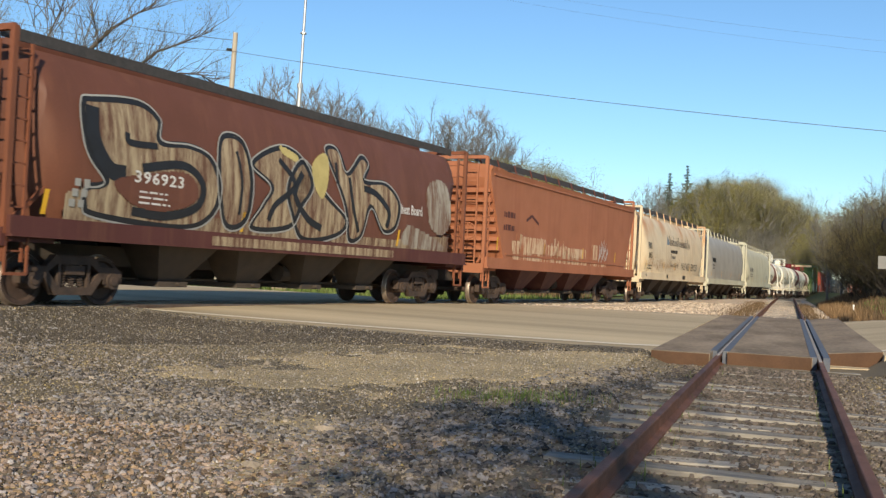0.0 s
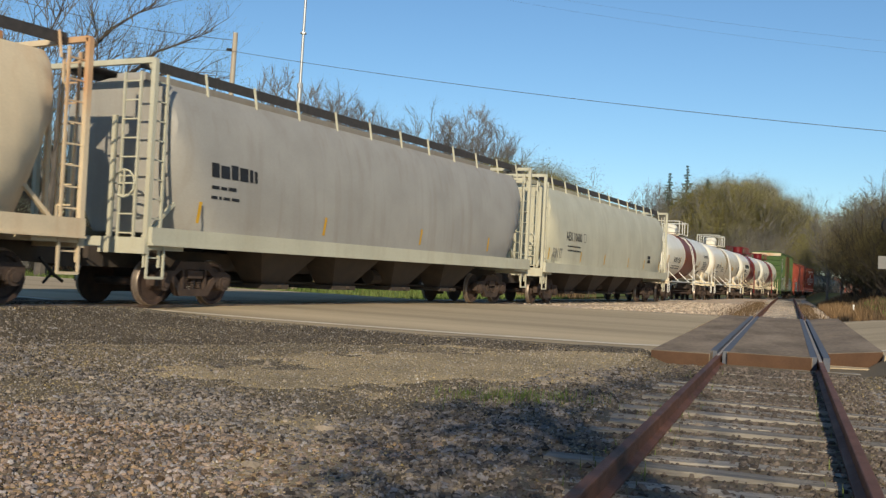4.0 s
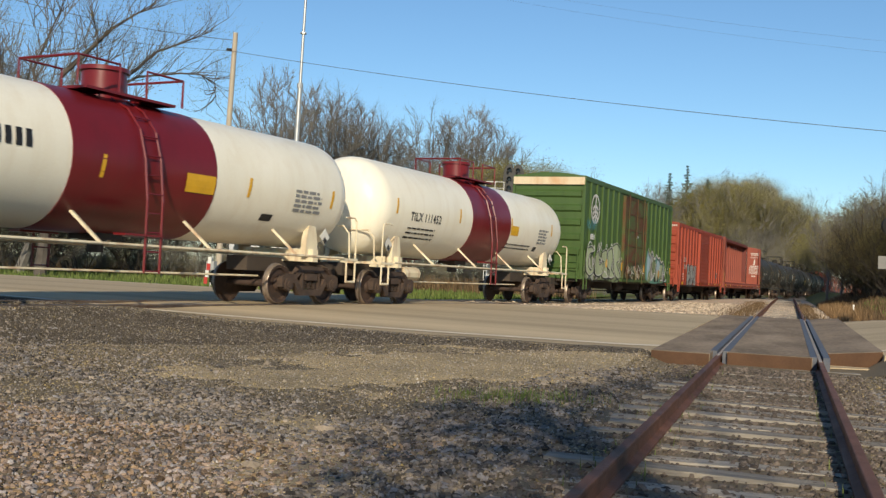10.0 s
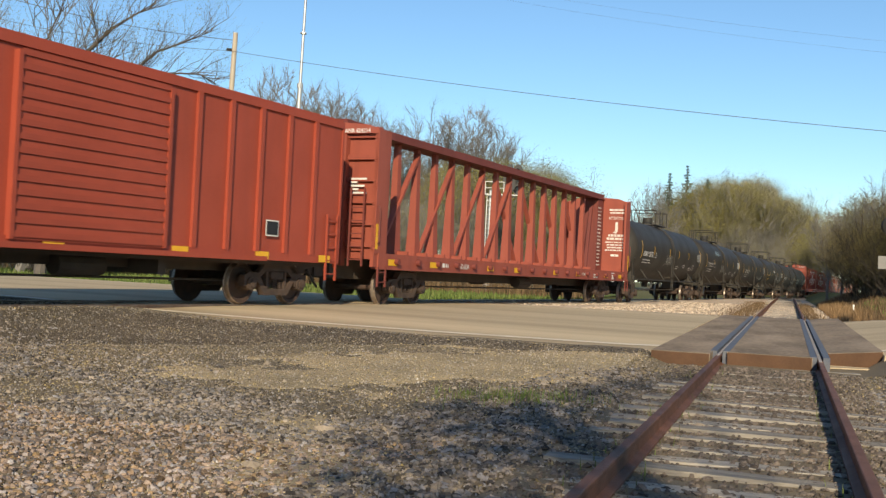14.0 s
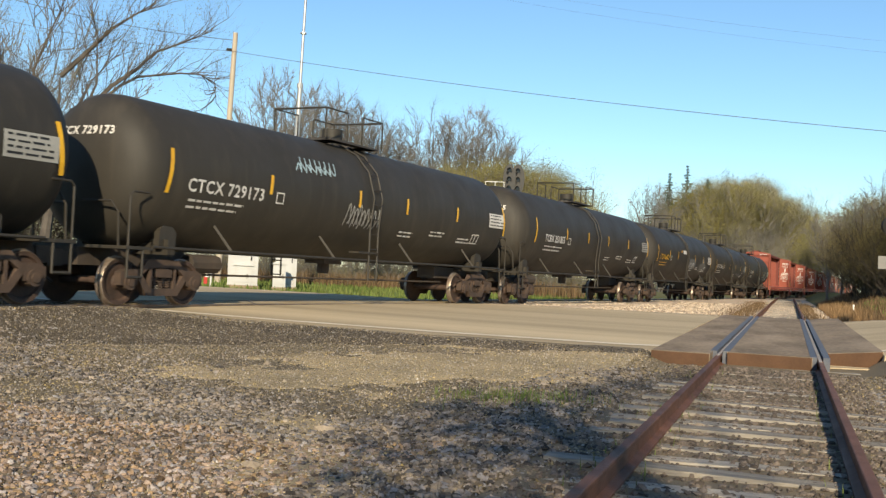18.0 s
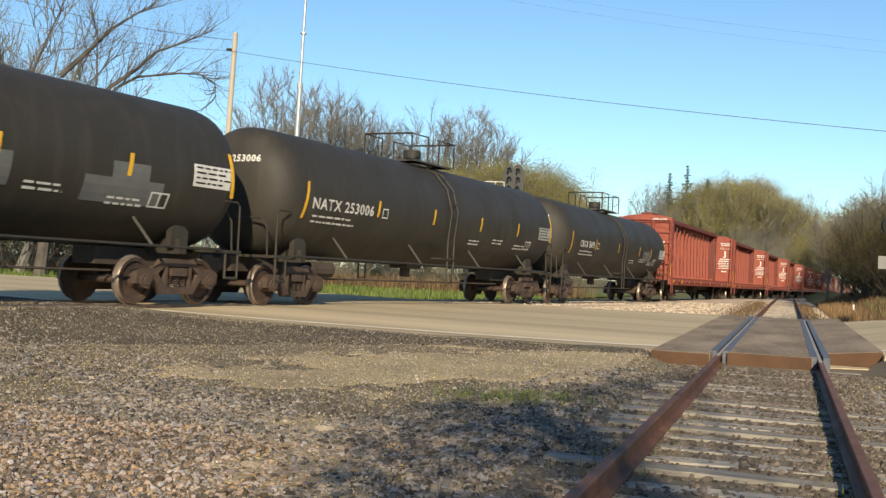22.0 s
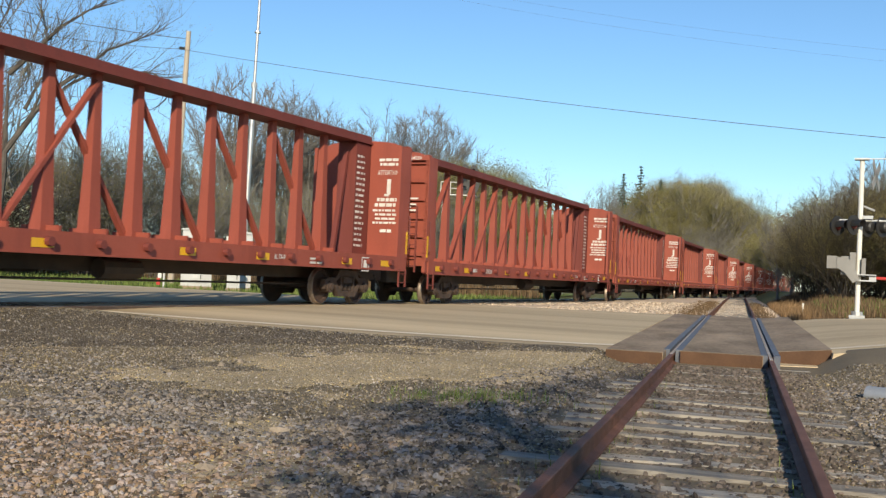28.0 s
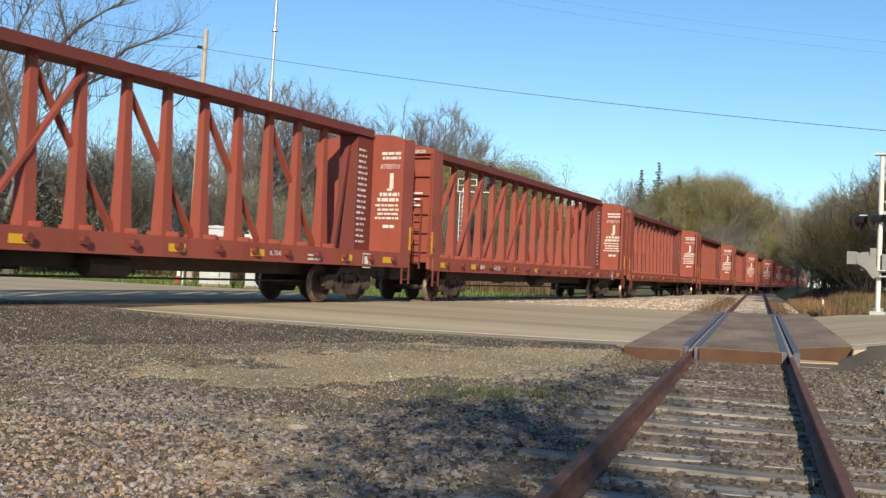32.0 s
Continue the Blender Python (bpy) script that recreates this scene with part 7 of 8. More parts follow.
grid_sheet("right_bank", [1.6 + 0.6 * i for i in range(12)] + [9 + 3 * i for i in range(30)], [33.5 + 2.0 * i for i in range(70)], bank_z, M["earth"], "low bank with dry grass beside the siding", "bank")
blades("bank_grass", "dry russet and tan grass on the bank beside the siding", [(x, y, bank_z(x, y)) for x, y in ((2.0 + abs(rb.gauss(0, 3.5)), rb.uniform(36, 85)) for _ in range(14000))], M["dry_grass"], 0.12, 0.5, 0.015, 6)
blades("bank_grass", "fresh green grass on the bank", [(x, y, bank_z(x, y)) for x, y in ((rb.uniform(3.5, 16), rb.uniform(38, 60)) for _ in range(5000))], M["grass"], 0.15, 0.4, 0.02, 7)
blades("russet_weeds", "tall dry russet weeds beside the siding beyond the road", [(x, y, bank_z(x, y)) for x, y in ((1.7 + abs(rb.gauss(0, 0.5)), rb.uniform(40, 64)) for _ in range(5200))], M["russet"], 0.2, 0.75, 0.016, 16)
blades("dry_weeds", "low dry weeds on the siding's bed beyond the road", [(x, y, siding_z(y) - 0.2) for x, y in ((rb.choice((-2.2, -1.6, 0.9)) + rb.gauss(0, 0.22), rb.uniform(35.2, 70)) for _ in range(4200))], M["dry_grass"], 0.06, 0.26, 0.012, 17)
blades("weeds", "low green weeds in the gravel", [(x, y, fore_z(x, y)) for x, y in ((rb.gauss(-2.7, 0.45), rb.gauss(10.6, 0.3)) for _ in range(500))] + [(SX + rb.choice((-0.62, -0.95, 0.62)) + rb.gauss(0, 0.05), rb.uniform(5, 16), -0.19) for _ in range(160)], M["grass"], 0.03, 0.12, 0.004, 8)


# ------------------------------------------------------------------ trees and shrubs
def grow(sh, tips, r, p, d, length, rad, level, bend=0.25, up=0.12, kids=(2, 4), least=0.0, wide=1.0):
    rad = max(rad, least)
    pts, rr = [p], [rad]
    n = 3 if level > 1 else 2
    for k in range(n):
        d = (d + Vector((r.uniform(-bend, bend), r.uniform(-bend, bend), r.uniform(-bend, bend) + up))).normalized()
        p = p + d * length / n
        pts.append(p)
        rr.append(rad * (1 - 0.45 * (k + 1) / n))
    sh.tube(pts, rr, 6 if level > 3 else (4 if level > 1 else 3), cap=False)
    if level == 0:
        tips.append((p, d))
        return
    for k in range(r.randint(*kids)):
        q = pts[r.randint(1, n)] if k else pts[-1]
        side = Vector((r.uniform(-1, 1), r.uniform(-1, 1), r.uniform(-0.3, 0.9))).normalized()
        nd = (d * r.uniform(0.5, 1.0) + side * r.uniform(0.45, 0.9) * wide).normalized()
        grow(sh, tips, r, q, nd, length * r.uniform(0.55, 0.82), rr[-1] * r.uniform(0.55, 0.8), level - 1, bend, up, kids, least, wide)


def leaves(tips, r, per, size, spread):
    sh = Shape()
    for p, d in tips:
        for _ in range(per):
            q = p + Vector((r.gauss(0, spread), r.gauss(0, spread), r.gauss(0, spread)))
            a = Vector((r.uniform(-1, 1), r.uniform(-1, 1), r.uniform(-1, 1))).normalized() * size * r.uniform(0.5, 1.2)
            b = a.orthogonal().normalized() * size * r.uniform(0.3, 0.7)
            sh.add([q - a, q + b, q + a, q - b], [(0, 1, 2, 3)])
    return sh


def tree_kind(seed, height, levels, trunks=1, lean=0.2, per=2, size=0.07, spread=0.18, leaf="bud", bark="twig", rad=None, kids=(2, 4), up=0.12, first=0.3, least=0.02, fine=(5, 0.7, 0.012), wide=1.0):
    r = random.Random(seed)
    sh, tips = Shape(), []
    for k in range(trunks):
        d = Vector((r.uniform(-lean, lean), r.uniform(-lean, lean), 1)).normalized()
        p = Vector((r.uniform(-0.3, 0.3) * (trunks > 1), r.uniform(-0.3, 0.3) * (trunks > 1), -0.3))
        grow(sh, tips, r, p, d, height * first, (rad or height * 0.016) / max(1, trunks ** 0.5), levels, 0.2 * min(wide + 0.2, 1.0), up, kids, least, wide)
    k = height / max(v[2] for v in sh.v)
    sh.v = [(x * k, y * k, z * k) for x, y, z in sh.v]
    for p, d in tips:  # the finest twigs
        for _ in range(fine[0]):
            q = p * k + Vector((r.gauss(0, 0.35), r.gauss(0, 0.35), r.gauss(0, 0.35))) * fine[1]
            a = (d * 0.6 + Vector((r.uniform(-1, 1), r.uniform(-1, 1), r.uniform(-0.6, 1.2)))).normalized() * fine[1] * r.uniform(0.4, 1.0)
            b = a.orthogonal().normalized() * fine[2]
            sh.add([q - b, q + b, q + a], [(0, 1, 2)])
    lv = leaves([(p * k, d) for p, d in tips], r, per, size, spread)
    return sh.mesh("trunk", M[bark]), lv.mesh("crown", M[leaf])


def dome_kind(seed, h, reach):
    """An upright bare tree whose limbs fan out to a rounded dome of fine twigs."""
    r = random.Random(seed)
    sh, tips = Shape(), []
    sh.tube([(0, 0, -0.3), (0.05, 0, h * 0.25), (0, 0.06, h * 0.55), (0.1, 0, h * 0.9)], [h * 0.015, h * 0.012, h * 0.006, 0.015], 7)
    for k in range(17):
        a, u = k * 2.4 + r.uniform(-0.4, 0.4), ((k + 0.5) / 17) ** 0.5
        end = Vector((math.cos(a) * reach * u, math.sin(a) * reach * u, h * (0.52 + 0.48 * (1 - u * u) ** 0.5) * r.uniform(0.93, 1.0)))
        z0 = h * r.uniform(0.2, 0.42)
        mid = Vector((end.x * 0.55, end.y * 0.55, z0 + (end.z - z0) * 0.36))
        path = []
        for q in range(6):
            v = q / 5
            path.append(Vector((0, 0, z0)) * (1 - v) ** 2 + mid * 2 * v * (1 - v) + end * v * v + Vector((r.gauss(0, 0.07), r.gauss(0, 0.07), 0)) * (q > 0))
        sh.tube(path, [0.075 - 0.06 * q / 5 for q in range(6)], 5)
        for q in range(22):
            v = r.uniform(0.25, 1.0)
            m = min(int(v * 5), 4)
            p = path[m].lerp(path[m + 1], v * 5 - m)
            d = ((path[m + 1] - path[m]).normalized() + Vector((r.uniform(-1.1, 1.1), r.uniform(-1.1, 1.1), r.uniform(-0.2, 0.4)))).normalized()
            l = h * r.uniform(0.07, 0.15) * (1.25 - 0.6 * v)
            w = p + d * l * 0.5 + Vector((r.gauss(0, 0.06), r.gauss(0, 0.06), 0.05))
            e = w + (d + Vector((0, 0, 0.25))).normalized() * l * 0.5
            sh.tube([p, w, e], [0.024, 0.017, 0.009], 4)
            for c in (p.lerp(w, 0.6), w, w.lerp(e, 0.5), e):
                for _ in range(4):
                    t_ = (d + Vector((r.uniform(-1, 1), r.uniform(-1, 1), r.uniform(-0.4, 0.9)))).normalized() * r.uniform(0.4, 1.1)
                    o = t_.orthogonal().normalized() * 0.013
                    sh.add([c - o, c + o, c + t_], [(0, 1, 2)])
            tips.append((e, d))
    k = h / max(v[2] for v in sh.v)
    sh.v = [(x, y, z * k) for x, y, z in sh.v]
    return sh.mesh("trunk", M["twig"]), leaves(tips, r, 2, 0.03, 0.2).mesh("crown", M["bud"])


def plant(name, label, category, kind_, x, y, z, turn, scale, group=""):
    ob = thing(name, label, category, pose(x, y, z, 0, 0, turn), group)
    ob.scale = (scale, scale, scale)
    part("trunk", kind_[0], None, ob)
    part("crown", kind_[1], None, ob)
    return ob


BARE = [tree_kind(31 + k, 15, 6, 1, 0.15, 1, 0.05, 0.3, "bud", "twig", kids=(2, 4), first=0.33, least=0.016, fine=(5, 1.0, 0.014)) for k in range(3)]
FAN = [dome_kind(131 + k, 15, 3.5 + 0.4 * k) for k in range(3)]
PALE = [tree_kind(141 + k, 15, 5, 1, 0.2, 5, 0.035, 0.3, "blossom", "twig", kids=(2, 3), first=0.3, least=0.02, fine=(3, 0.7, 0.012)) for k in range(2)]
BUDDED = [tree_kind(41 + k, 13, 5, 2, 0.35, 30, 0.04, 0.5, "bud", "twig", kids=(2, 4), first=0.3, least=0.02, fine=(3, 0.8, 0.014)) for k in range(3)]
SHRUB = [tree_kind(51 + k, 6.5, 4, 9, 0.9, 16, 0.024, 0.33, "bud", "twig", rad=0.09, kids=(2, 4), first=0.34, up=0.1, least=0.012, fine=(5, 0.5, 0.008)) for k in range(3)]
OLIVE = [tree_kind(56 + k, 6.5, 4, 9, 0.8, 60, 0.036, 0.28, "bud", "twig", rad=0.09, kids=(2, 4), first=0.34, up=0.1, least=0.012, fine=(2, 0.4, 0.008)) for k in range(2)]
DARK = [tree_kind(61 + k, 6.2, 4, 12, 0.9, 56, 0.024, 0.36, "leaf_dark", "bark", rad=0.10, kids=(2, 4), first=0.34, up=0.1, least=0.012, fine=(5, 0.5, 0.008)) for k in range(2)]
BLOOM = [tree_kind(71, 5.5, 4, 8, 0.9, 4, 0.07, 0.25, "blossom", "bark", rad=0.09, kids=(2, 4), first=0.34, up=0.1)]
FAR_KIND = [tree_kind(81 + k, 13, 4, 3, 0.5, 120, 0.05, 0.5, "far_bud", "twig", kids=(3, 4), first=0.3, least=0.03, fine=(4, 1.0, 0.02)) for k in range(3)]


def at(bearing, dist):
    """A place by its bearing to the right of the siding's line, in degrees, and its distance from the camera."""
    return math.sin(radians(bearing)) * dist, math.cos(radians(bearing)) * dist


rt_ = random.Random(77)
LEFT, MID, FAR_, RIGHT = "shrubs beyond the main line", "trees beyond the main line", "far trees", "bushes beside the siding"
for k in range(40):
    b = -46 + 31 * (k + rt_.uniform(-0.4, 0.4)) / 40
    x, y = at(b, rt_.uniform(78, 98))
    plant("shrub", "budding olive-green shrub on the far side of the grass", "shrub", SHRUB[k % 3], x, y, -0.3, rt_.uniform(0, 360), rt_.uniform(1.2, 1.8) * (1 if b < -27 else 0.8), LEFT)
for k in range(46):
    b = -46 + 37 * (k + rt_.uniform(-0.4, 0.4)) / 46
    x, y = at(b, rt_.uniform(74, 80) if b < -24 else rt_.uniform(84, 92))
    plant("shrub", "low brown-green undergrowth behind the grass", "shrub", SHRUB[k % 3], x, y, -0.6, rt_.uniform(0, 360), rt_.uniform(0.38, 0.55), LEFT)
for b, d, s in ((-40.5, 66, 1.0), (-38.2, 70, 1.1), (-43, 68, 1.0), (-35.4, 73, 0.7)):
    x, y = at(b, d)
    plant("flowering_shrub", "spring shrub with pale blossom", "shrub", BLOOM[0], x, y, -0.3, rt_.uniform(0, 360), s, LEFT)
for b, d, s, kd in ((-42.5, 72, 1.15, 0), (-40.6, 80, 1.15, 1), (-44.5, 78, 1.25, 2), (-30.0, 112, 0.8, 0), (-21.0, 125, 0.9, 2)):
    x, y = at(b, d)
    plant("bare_tree", "tall bare grey tree coming into bud", "tree", BARE[kd], x, y, -0.3, rt_.uniform(0, 360), s * (1.3 if b > -38 else 0.95), MID)
for b, d, s, kd in ((-41.2, 66, 1.15, 0), (-42.6, 63, 1.2, 1), (-44.2, 70, 1.3, 0)):
    x, y = at(b, d)
    plant("flowering_tree", "tall spring tree dotted with pale buds", "tree", PALE[kd % 2], x, y, -0.3, rt_.uniform(0, 360), s, MID)
for b, d, top in ((-19.5, 122, 0.172), (-17.35, 124, 0.173), (-16.1, 121, 0.156), (-27.9, 100, 0.196), (-26.0, 104, 0.184), (-24.9, 108, 0.186), (-23.8, 106, 0.176), (-22.8, 110, 0.166), (-21.7, 112, 0.152)):
    x, y = at(b, d)
    plant("bare_tree", "upright bare grey tree with a rounded fan of twigs", "tree", FAN[int(d) % 3], x, y, -0.3, rt_.uniform(0, 360), (1.4 + top * d) / 15, MID)
for k in range(14):
    b = -28 + 14.5 * (k + rt_.uniform(-0.4, 0.4)) / 14
    x, y = at(b, rt_.uniform(108, 122))
    plant("budding_tree", "rounded tree with olive-green buds", "tree", BUDDED[k % 3], x, y, -0.3, rt_.uniform(0, 360), rt_.uniform(0.75, 1.15), MID)
for k in range(18):
    b = -16.8 + 5.8 * (k + rt_.uniform(-0.4, 0.4)) / 18
    x, y = at(b, rt_.uniform(92, 110))
    plant("shrub", "dense olive-green shrub behind the signal", "shrub", OLIVE[k % 2], x, y, 0.0, rt_.uniform(0, 360), float(np.interp(b, [-17, -14.6, -12.6, -11.2], [1.8, 1.85, 1.45, 0.8])), LEFT)
for k in range(46):
    b = -6.6 + 7.8 * (k + rt_.uniform(-0.4, 0.4)) / 46
    d = rt_.uniform(175, 225) if b < -1.4 else rt_.uniform(262, 300)
    x, y = at(b, d)
    top = 1.1 + d * float(np.interp(b, [-6.9, -6.2, -5.2, -4.3, -3, -2, -1, 0, 0.8, 1.4], [0.048, 0.066, 0.084, 0.088, 0.096, 0.095, 0.085, 0.075, 0.063, 0.05]))
    plant("budding_tree", "distant tree with olive-green buds", "tree", FAR_KIND[k % 3] if k % 5 else BARE[k % 3], x, y, 0.0, rt_.uniform(0, 360), top / (13 if k % 5 else 15) * rt_.uniform(0.95, 1.1), FAR_)
for k in range(20):
    b = -7.3 + 6.0 * (k + rt_.uniform(-0.4, 0.4)) / 20
    x, y = at(b, rt_.uniform(165, 180))
    plant("shrub", "distant undergrowth at the wood's edge", "shrub", SHRUB[k % 3], x, y, 0.0, rt_.uniform(0, 360), rt_.uniform(1.1, 1.7), FAR_)
x, y = at(-7.15, 172)
plant("bare_tree", "slender bare tree beside the spruces", "tree", FAN[1], x, y, 0, 20, 18.6 / 15, FAR_)
for b, d, s in ((4.0, 63, 0.86), (5.2, 60, 1.0), (3.3, 74, 0.72), (5.4, 62, 0.9), (6.2, 70, 1.25), (6.9, 64, 1.3), (7.9, 66, 1.4), (8.6, 60, 1.35), (9.8, 66, 1.45), (11.6, 60, 1.2), (13.4, 64, 1.3), (4.6, 84, 1.05), (5.4, 90, 1.45), (5.8, 84, 1.4), (7.2, 90, 1.6), (14, 70, 1.4), (4.6, 105, 1.2), (5.0, 112, 1.6), (4.2, 125, 1.4), (5.0, 130, 1.9), (3.7, 145, 1.5), (4.0, 160, 2.0), (2.5, 170, 1.7), (3.4, 185, 2.1), (2.1, 200, 1.8), (2.9, 215, 2.2), (1.9, 235, 1.9), (2.4, 250, 2.2), (1.6, 265, 1.9)):
    x, y = at(b, d)
    plant("bush", "dense dark bush beside the siding", "bush", DARK[int(b * 10) % 2] if d < 100 else OLIVE[int(d) % 2], x, y, bank_z(x, y), rt_.uniform(0, 360), s * (0.86 if b > 5.3 and d < 95 else 1), RIGHT)
for k in range(22):
    b = 3.4 + 11.5 * (k + rt_.uniform(-0.4, 0.4)) / 22
    x, y = at(b, rt_.uniform(72, 92))
    plant("bush", "low dark undergrowth beside the siding", "bush", DARK[k % 2], x, y, bank_z(x, y) - 0.3, rt_.uniform(0, 360), rt_.uniform(0.4, 0.6), RIGHT)
for b, d, s in ((4.4, 78, 0.5), (5.0, 80, 0.58), (6.4, 74, 0.66), (7.0, 80, 0.72), (8.6, 78, 0.7), (5.6, 78, 0.6), (7.6, 76, 0.62), (9.5, 82, 0.66), (2.6, 96, 0.5), (1.9, 88, 0.52), (3.2, 90, 0.58), (4.0, 92, 0.62), (4.5, 86, 0.66)):
    x, y = at(b, d)
    plant("bare_tree", "thin bare tree rising over the bushes", "tree", FAN[int(d) % 3], x, y, bank_z(x, y), rt_.uniform(0, 360), s, RIGHT)


def conifer(x, y, h, seed):
    r = random.Random(seed)
    ob = thing("conifer", "dark spruce standing above the far trees", "tree", pose(x, y, 0), FAR_)
    part("trunk", Shape().tube([(0, 0, -0.3), (0, 0, h * 0.98)], [h * 0.02, 0.03], 6), M["bark"], ob)
    tips = []
    sh = Shape()
    for k in range(34):
        z = h * (0.25 + 0.75 * k / 34)
        reach = 0.06 + h * 0.27 * (1 - k / 34) * r.uniform(0.55, 1.1)
        for j in range(7):
            a, l = r.uniform(0, 6.28), reach * r.uniform(0.5, 1.0)
            n = 3 + int(l * 4)
            for q in range(n):
                u = (q + 1) / n
                tips.append((Vector((math.cos(a) * l * u, math.sin(a) * l * u, z - l * u * 0.45 + l * u * u * 0.25)), Vector((0, 0, 1))))
    part("crown", leaves(tips, r, 2, 0.16, 0.07), M["needle"], ob)


for b, d, h, sd in ((-6.38, 186, 20.9, 1), (-5.46, 188, 22.6, 2), (-4.36, 186, 20.0, 3)):
    x, y = at(b, d)
    conifer(x, y, h, sd)

# the big half-dead tree: heavy limbs set by hand, twigs grown from them
ox, oy = at(-39.45, 60)
big = thing("dead_tree", "large half-dead tree with heavy bare limbs reaching sideways", "tree", pose(ox, oy, 0, 0, 0, 39.45))
BOUGHS = [
    [(-0.6, -0.5), (-0.3, 3.2), (-0.1, 5.7), (-0.1, 7.9), (-0.1, 10.8)],
    [(-0.1, 10.8), (1.4, 12.5), (2.4, 13.7), (3.8, 14.8), (4.7, 15.2)],
    [(-0.1, 6.6), (1.3, 8.9), (2.6, 10.6), (3.8, 11.6), (4.9, 12.8), (6.3, 13.5), (8.3, 14.6)],
    [(1.3, 8.9), (3.1, 10.7), (4.0, 11.3), (6.3, 11.8), (7.5, 11.9), (8.4, 11.4), (8.5, 10.6)],
    [(1.0, 8.4), (1.8, 10.6), (1.7, 13.1), (1.2, 15.2)],
    [(-0.1, 5.7), (-0.9, 8.7), (-1.5, 11.0), (-0.7, 13.4), (0.0, 15.3)],
    [(-0.1, 4.8), (-2.2, 8.6), (-3.1, 10.9), (-3.9, 13.9)],
    [(0.8, 9.0), (1.5, 10.7), (2.7, 12.3)]]
rl_ = random.Random(9)
tr_, tw_, tips = Shape(), Shape(), []
for k, (limb, r0) in enumerate(zip(BOUGHS, (0.36, 0.15, 0.17, 0.10, 0.085, 0.14, 0.13, 0.10))):
    ph = rl_.uniform(-0.4, 0.4)
    pts = [Vector((u, ph * i * 0.6 if k else 0, z)) for i, (u, z) in enumerate(limb)]
    tr_.tube(pts, [r0 * (1 - 0.9 * i / (len(pts) - 1)) for i in range(len(pts))], 8)
    if k == 0:
        continue
    for i in range(1, len(pts)):
        for _ in range(8 if i > 1 else 4):
            q = pts[i - 1].lerp(pts[i], rl_.random())
            d = ((pts[i] - pts[i - 1]).normalized() + Vector((rl_.uniform(-0.8, 0.8), rl_.uniform(-0.8, 0.8), rl_.uniform(-0.2, 1.0)))).normalized()
            grow(tw_, tips, rl_, q, d, rl_.uniform(0.9, 2.1), 0.028, 3, 0.3, 0.08, (2, 3))
part("trunk", tr_, M["dead_wood"], big, "", True)
part("branchwork", tw_, M["dead_wood"], big)
part("crown", leaves(tips, rl_, 1, 0.05, 0.12), M["bud"], big)

# unseen tree added behind the camera; its leaning crown shades gravel beside the siding
shade = thing("budding_tree", "unseen leafy tree added behind the camera to shade the gravel", "tree", pose(0, -6.2, 0))
# crown outline projected back along the sun from the wanted shade
CROWN = [(0.9, 4.6), (0.95, 5.4), (1.1, 5.9), (1.35, 6.7), (1.9, 7.4), (3.0, 7.9), (4.2, 8.7), (5.3, 9.6), (5.5, 9.3), (4.5, 8.0), (3.4, 6.5), (2.8, 5.5), (2.2, 4.5), (1.5, 4.2)]
rc = random.Random(19)
wood_, tips = Shape(), []
wood_.tube([(4.6, 0.2, -0.4), (4.4, 0.1, 2.0), (3.7, 0, 4.2), (2.9, 0, 6.2), (2.6, 0, 7.4)], [0.17, 0.15, 0.12, 0.08, 0.04], 8)
while len(tips) < 620:
    q = (rc.uniform(0.8, 5.6), rc.uniform(4.1, 9.7))
    if inside(CROWN, *q):
        tips.append((Vector((q[0], rc.uniform(-0.8, 0.8), q[1])), Vector((0, 0, 1))))
for p, d in tips[:60]:
    k = Vector((3.7, 0, 4.2)).lerp(Vector((2.6, 0, 7.4)), rc.random())
    wood_.tube([k, k.lerp(p, 0.5) + Vector((0, 0, 0.2)), p], [0.03, 0.02, 0.01], 4)
part("trunk", wood_, M["bark"], shade)
part("crown", leaves(tips, rc, 3, 0.075, 0.16), M["leaf_dark"], shade)

# ------------------------------------------------------------------ poles, wires, railway equipment
pole = thing("utility_pole", "tall weathered wooden utility pole with a wire", "utility pole")
px0, px1 = Vector((-30.86, 51.45, -0.09)), Vector((-30.61, 51.61, 14.2))
part("shaft", Shape().tube([px0 - Vector((0, 0, 1.0)), px0.lerp(px1, 0.5), px1], [0.19, 0.165, 0.14], 10), M["pole_wood"], pole, "", True)
part("insulator", Shape().tube([px1 + Vector((-0.15, 0, -0.95)), px1 + Vector((-0.5, 0, -0.9))], 0.09, 8), M["black"], pole, "dark insulator bracket")
part("cap", Shape().tube([px1, px1 + Vector((0, 0, 0.05))], 0.15, 10), M["galv"], pole)


def wire(a, b, sag, r=0.018):
    a, b = Vector(a), Vector(b)
    pts = [a.lerp(b, k / 24) - Vector((0, 0, sag * 4 * (k / 24) * (1 - k / 24))) for k in range(25)]
    w = thing("overhead_wire", "thin dark overhead wire", "wire", shape=Shape().tube(pts, r, 5), material=M["wire"])
    return w


wire((-30.89, 51.44, 13.19), (7.14, 44.43, 7.25), 0.35, 0.014)
wire((-30.89, 51.44, 13.19), (-49.68, 49.32, 16.01), 0.5, 0.016)
wire(Vector((-30.89, 51.44, 13.19)) + Vector((0.2, 0, 0.6)), Vector((-49.68, 49.32, 16.01)) + Vector((0, 0, 1.6)), 0.5, 0.02)

for dz in (0.0, 0.45):  # two thin wires high over the road
    (ax, ay), (bx_, by_) = at(-16.5, 48), at(9.0, 44)
    wire((ax, ay, 14.1 + dz), (bx_, by_, 10.1 + dz), 0.25, 0.003)

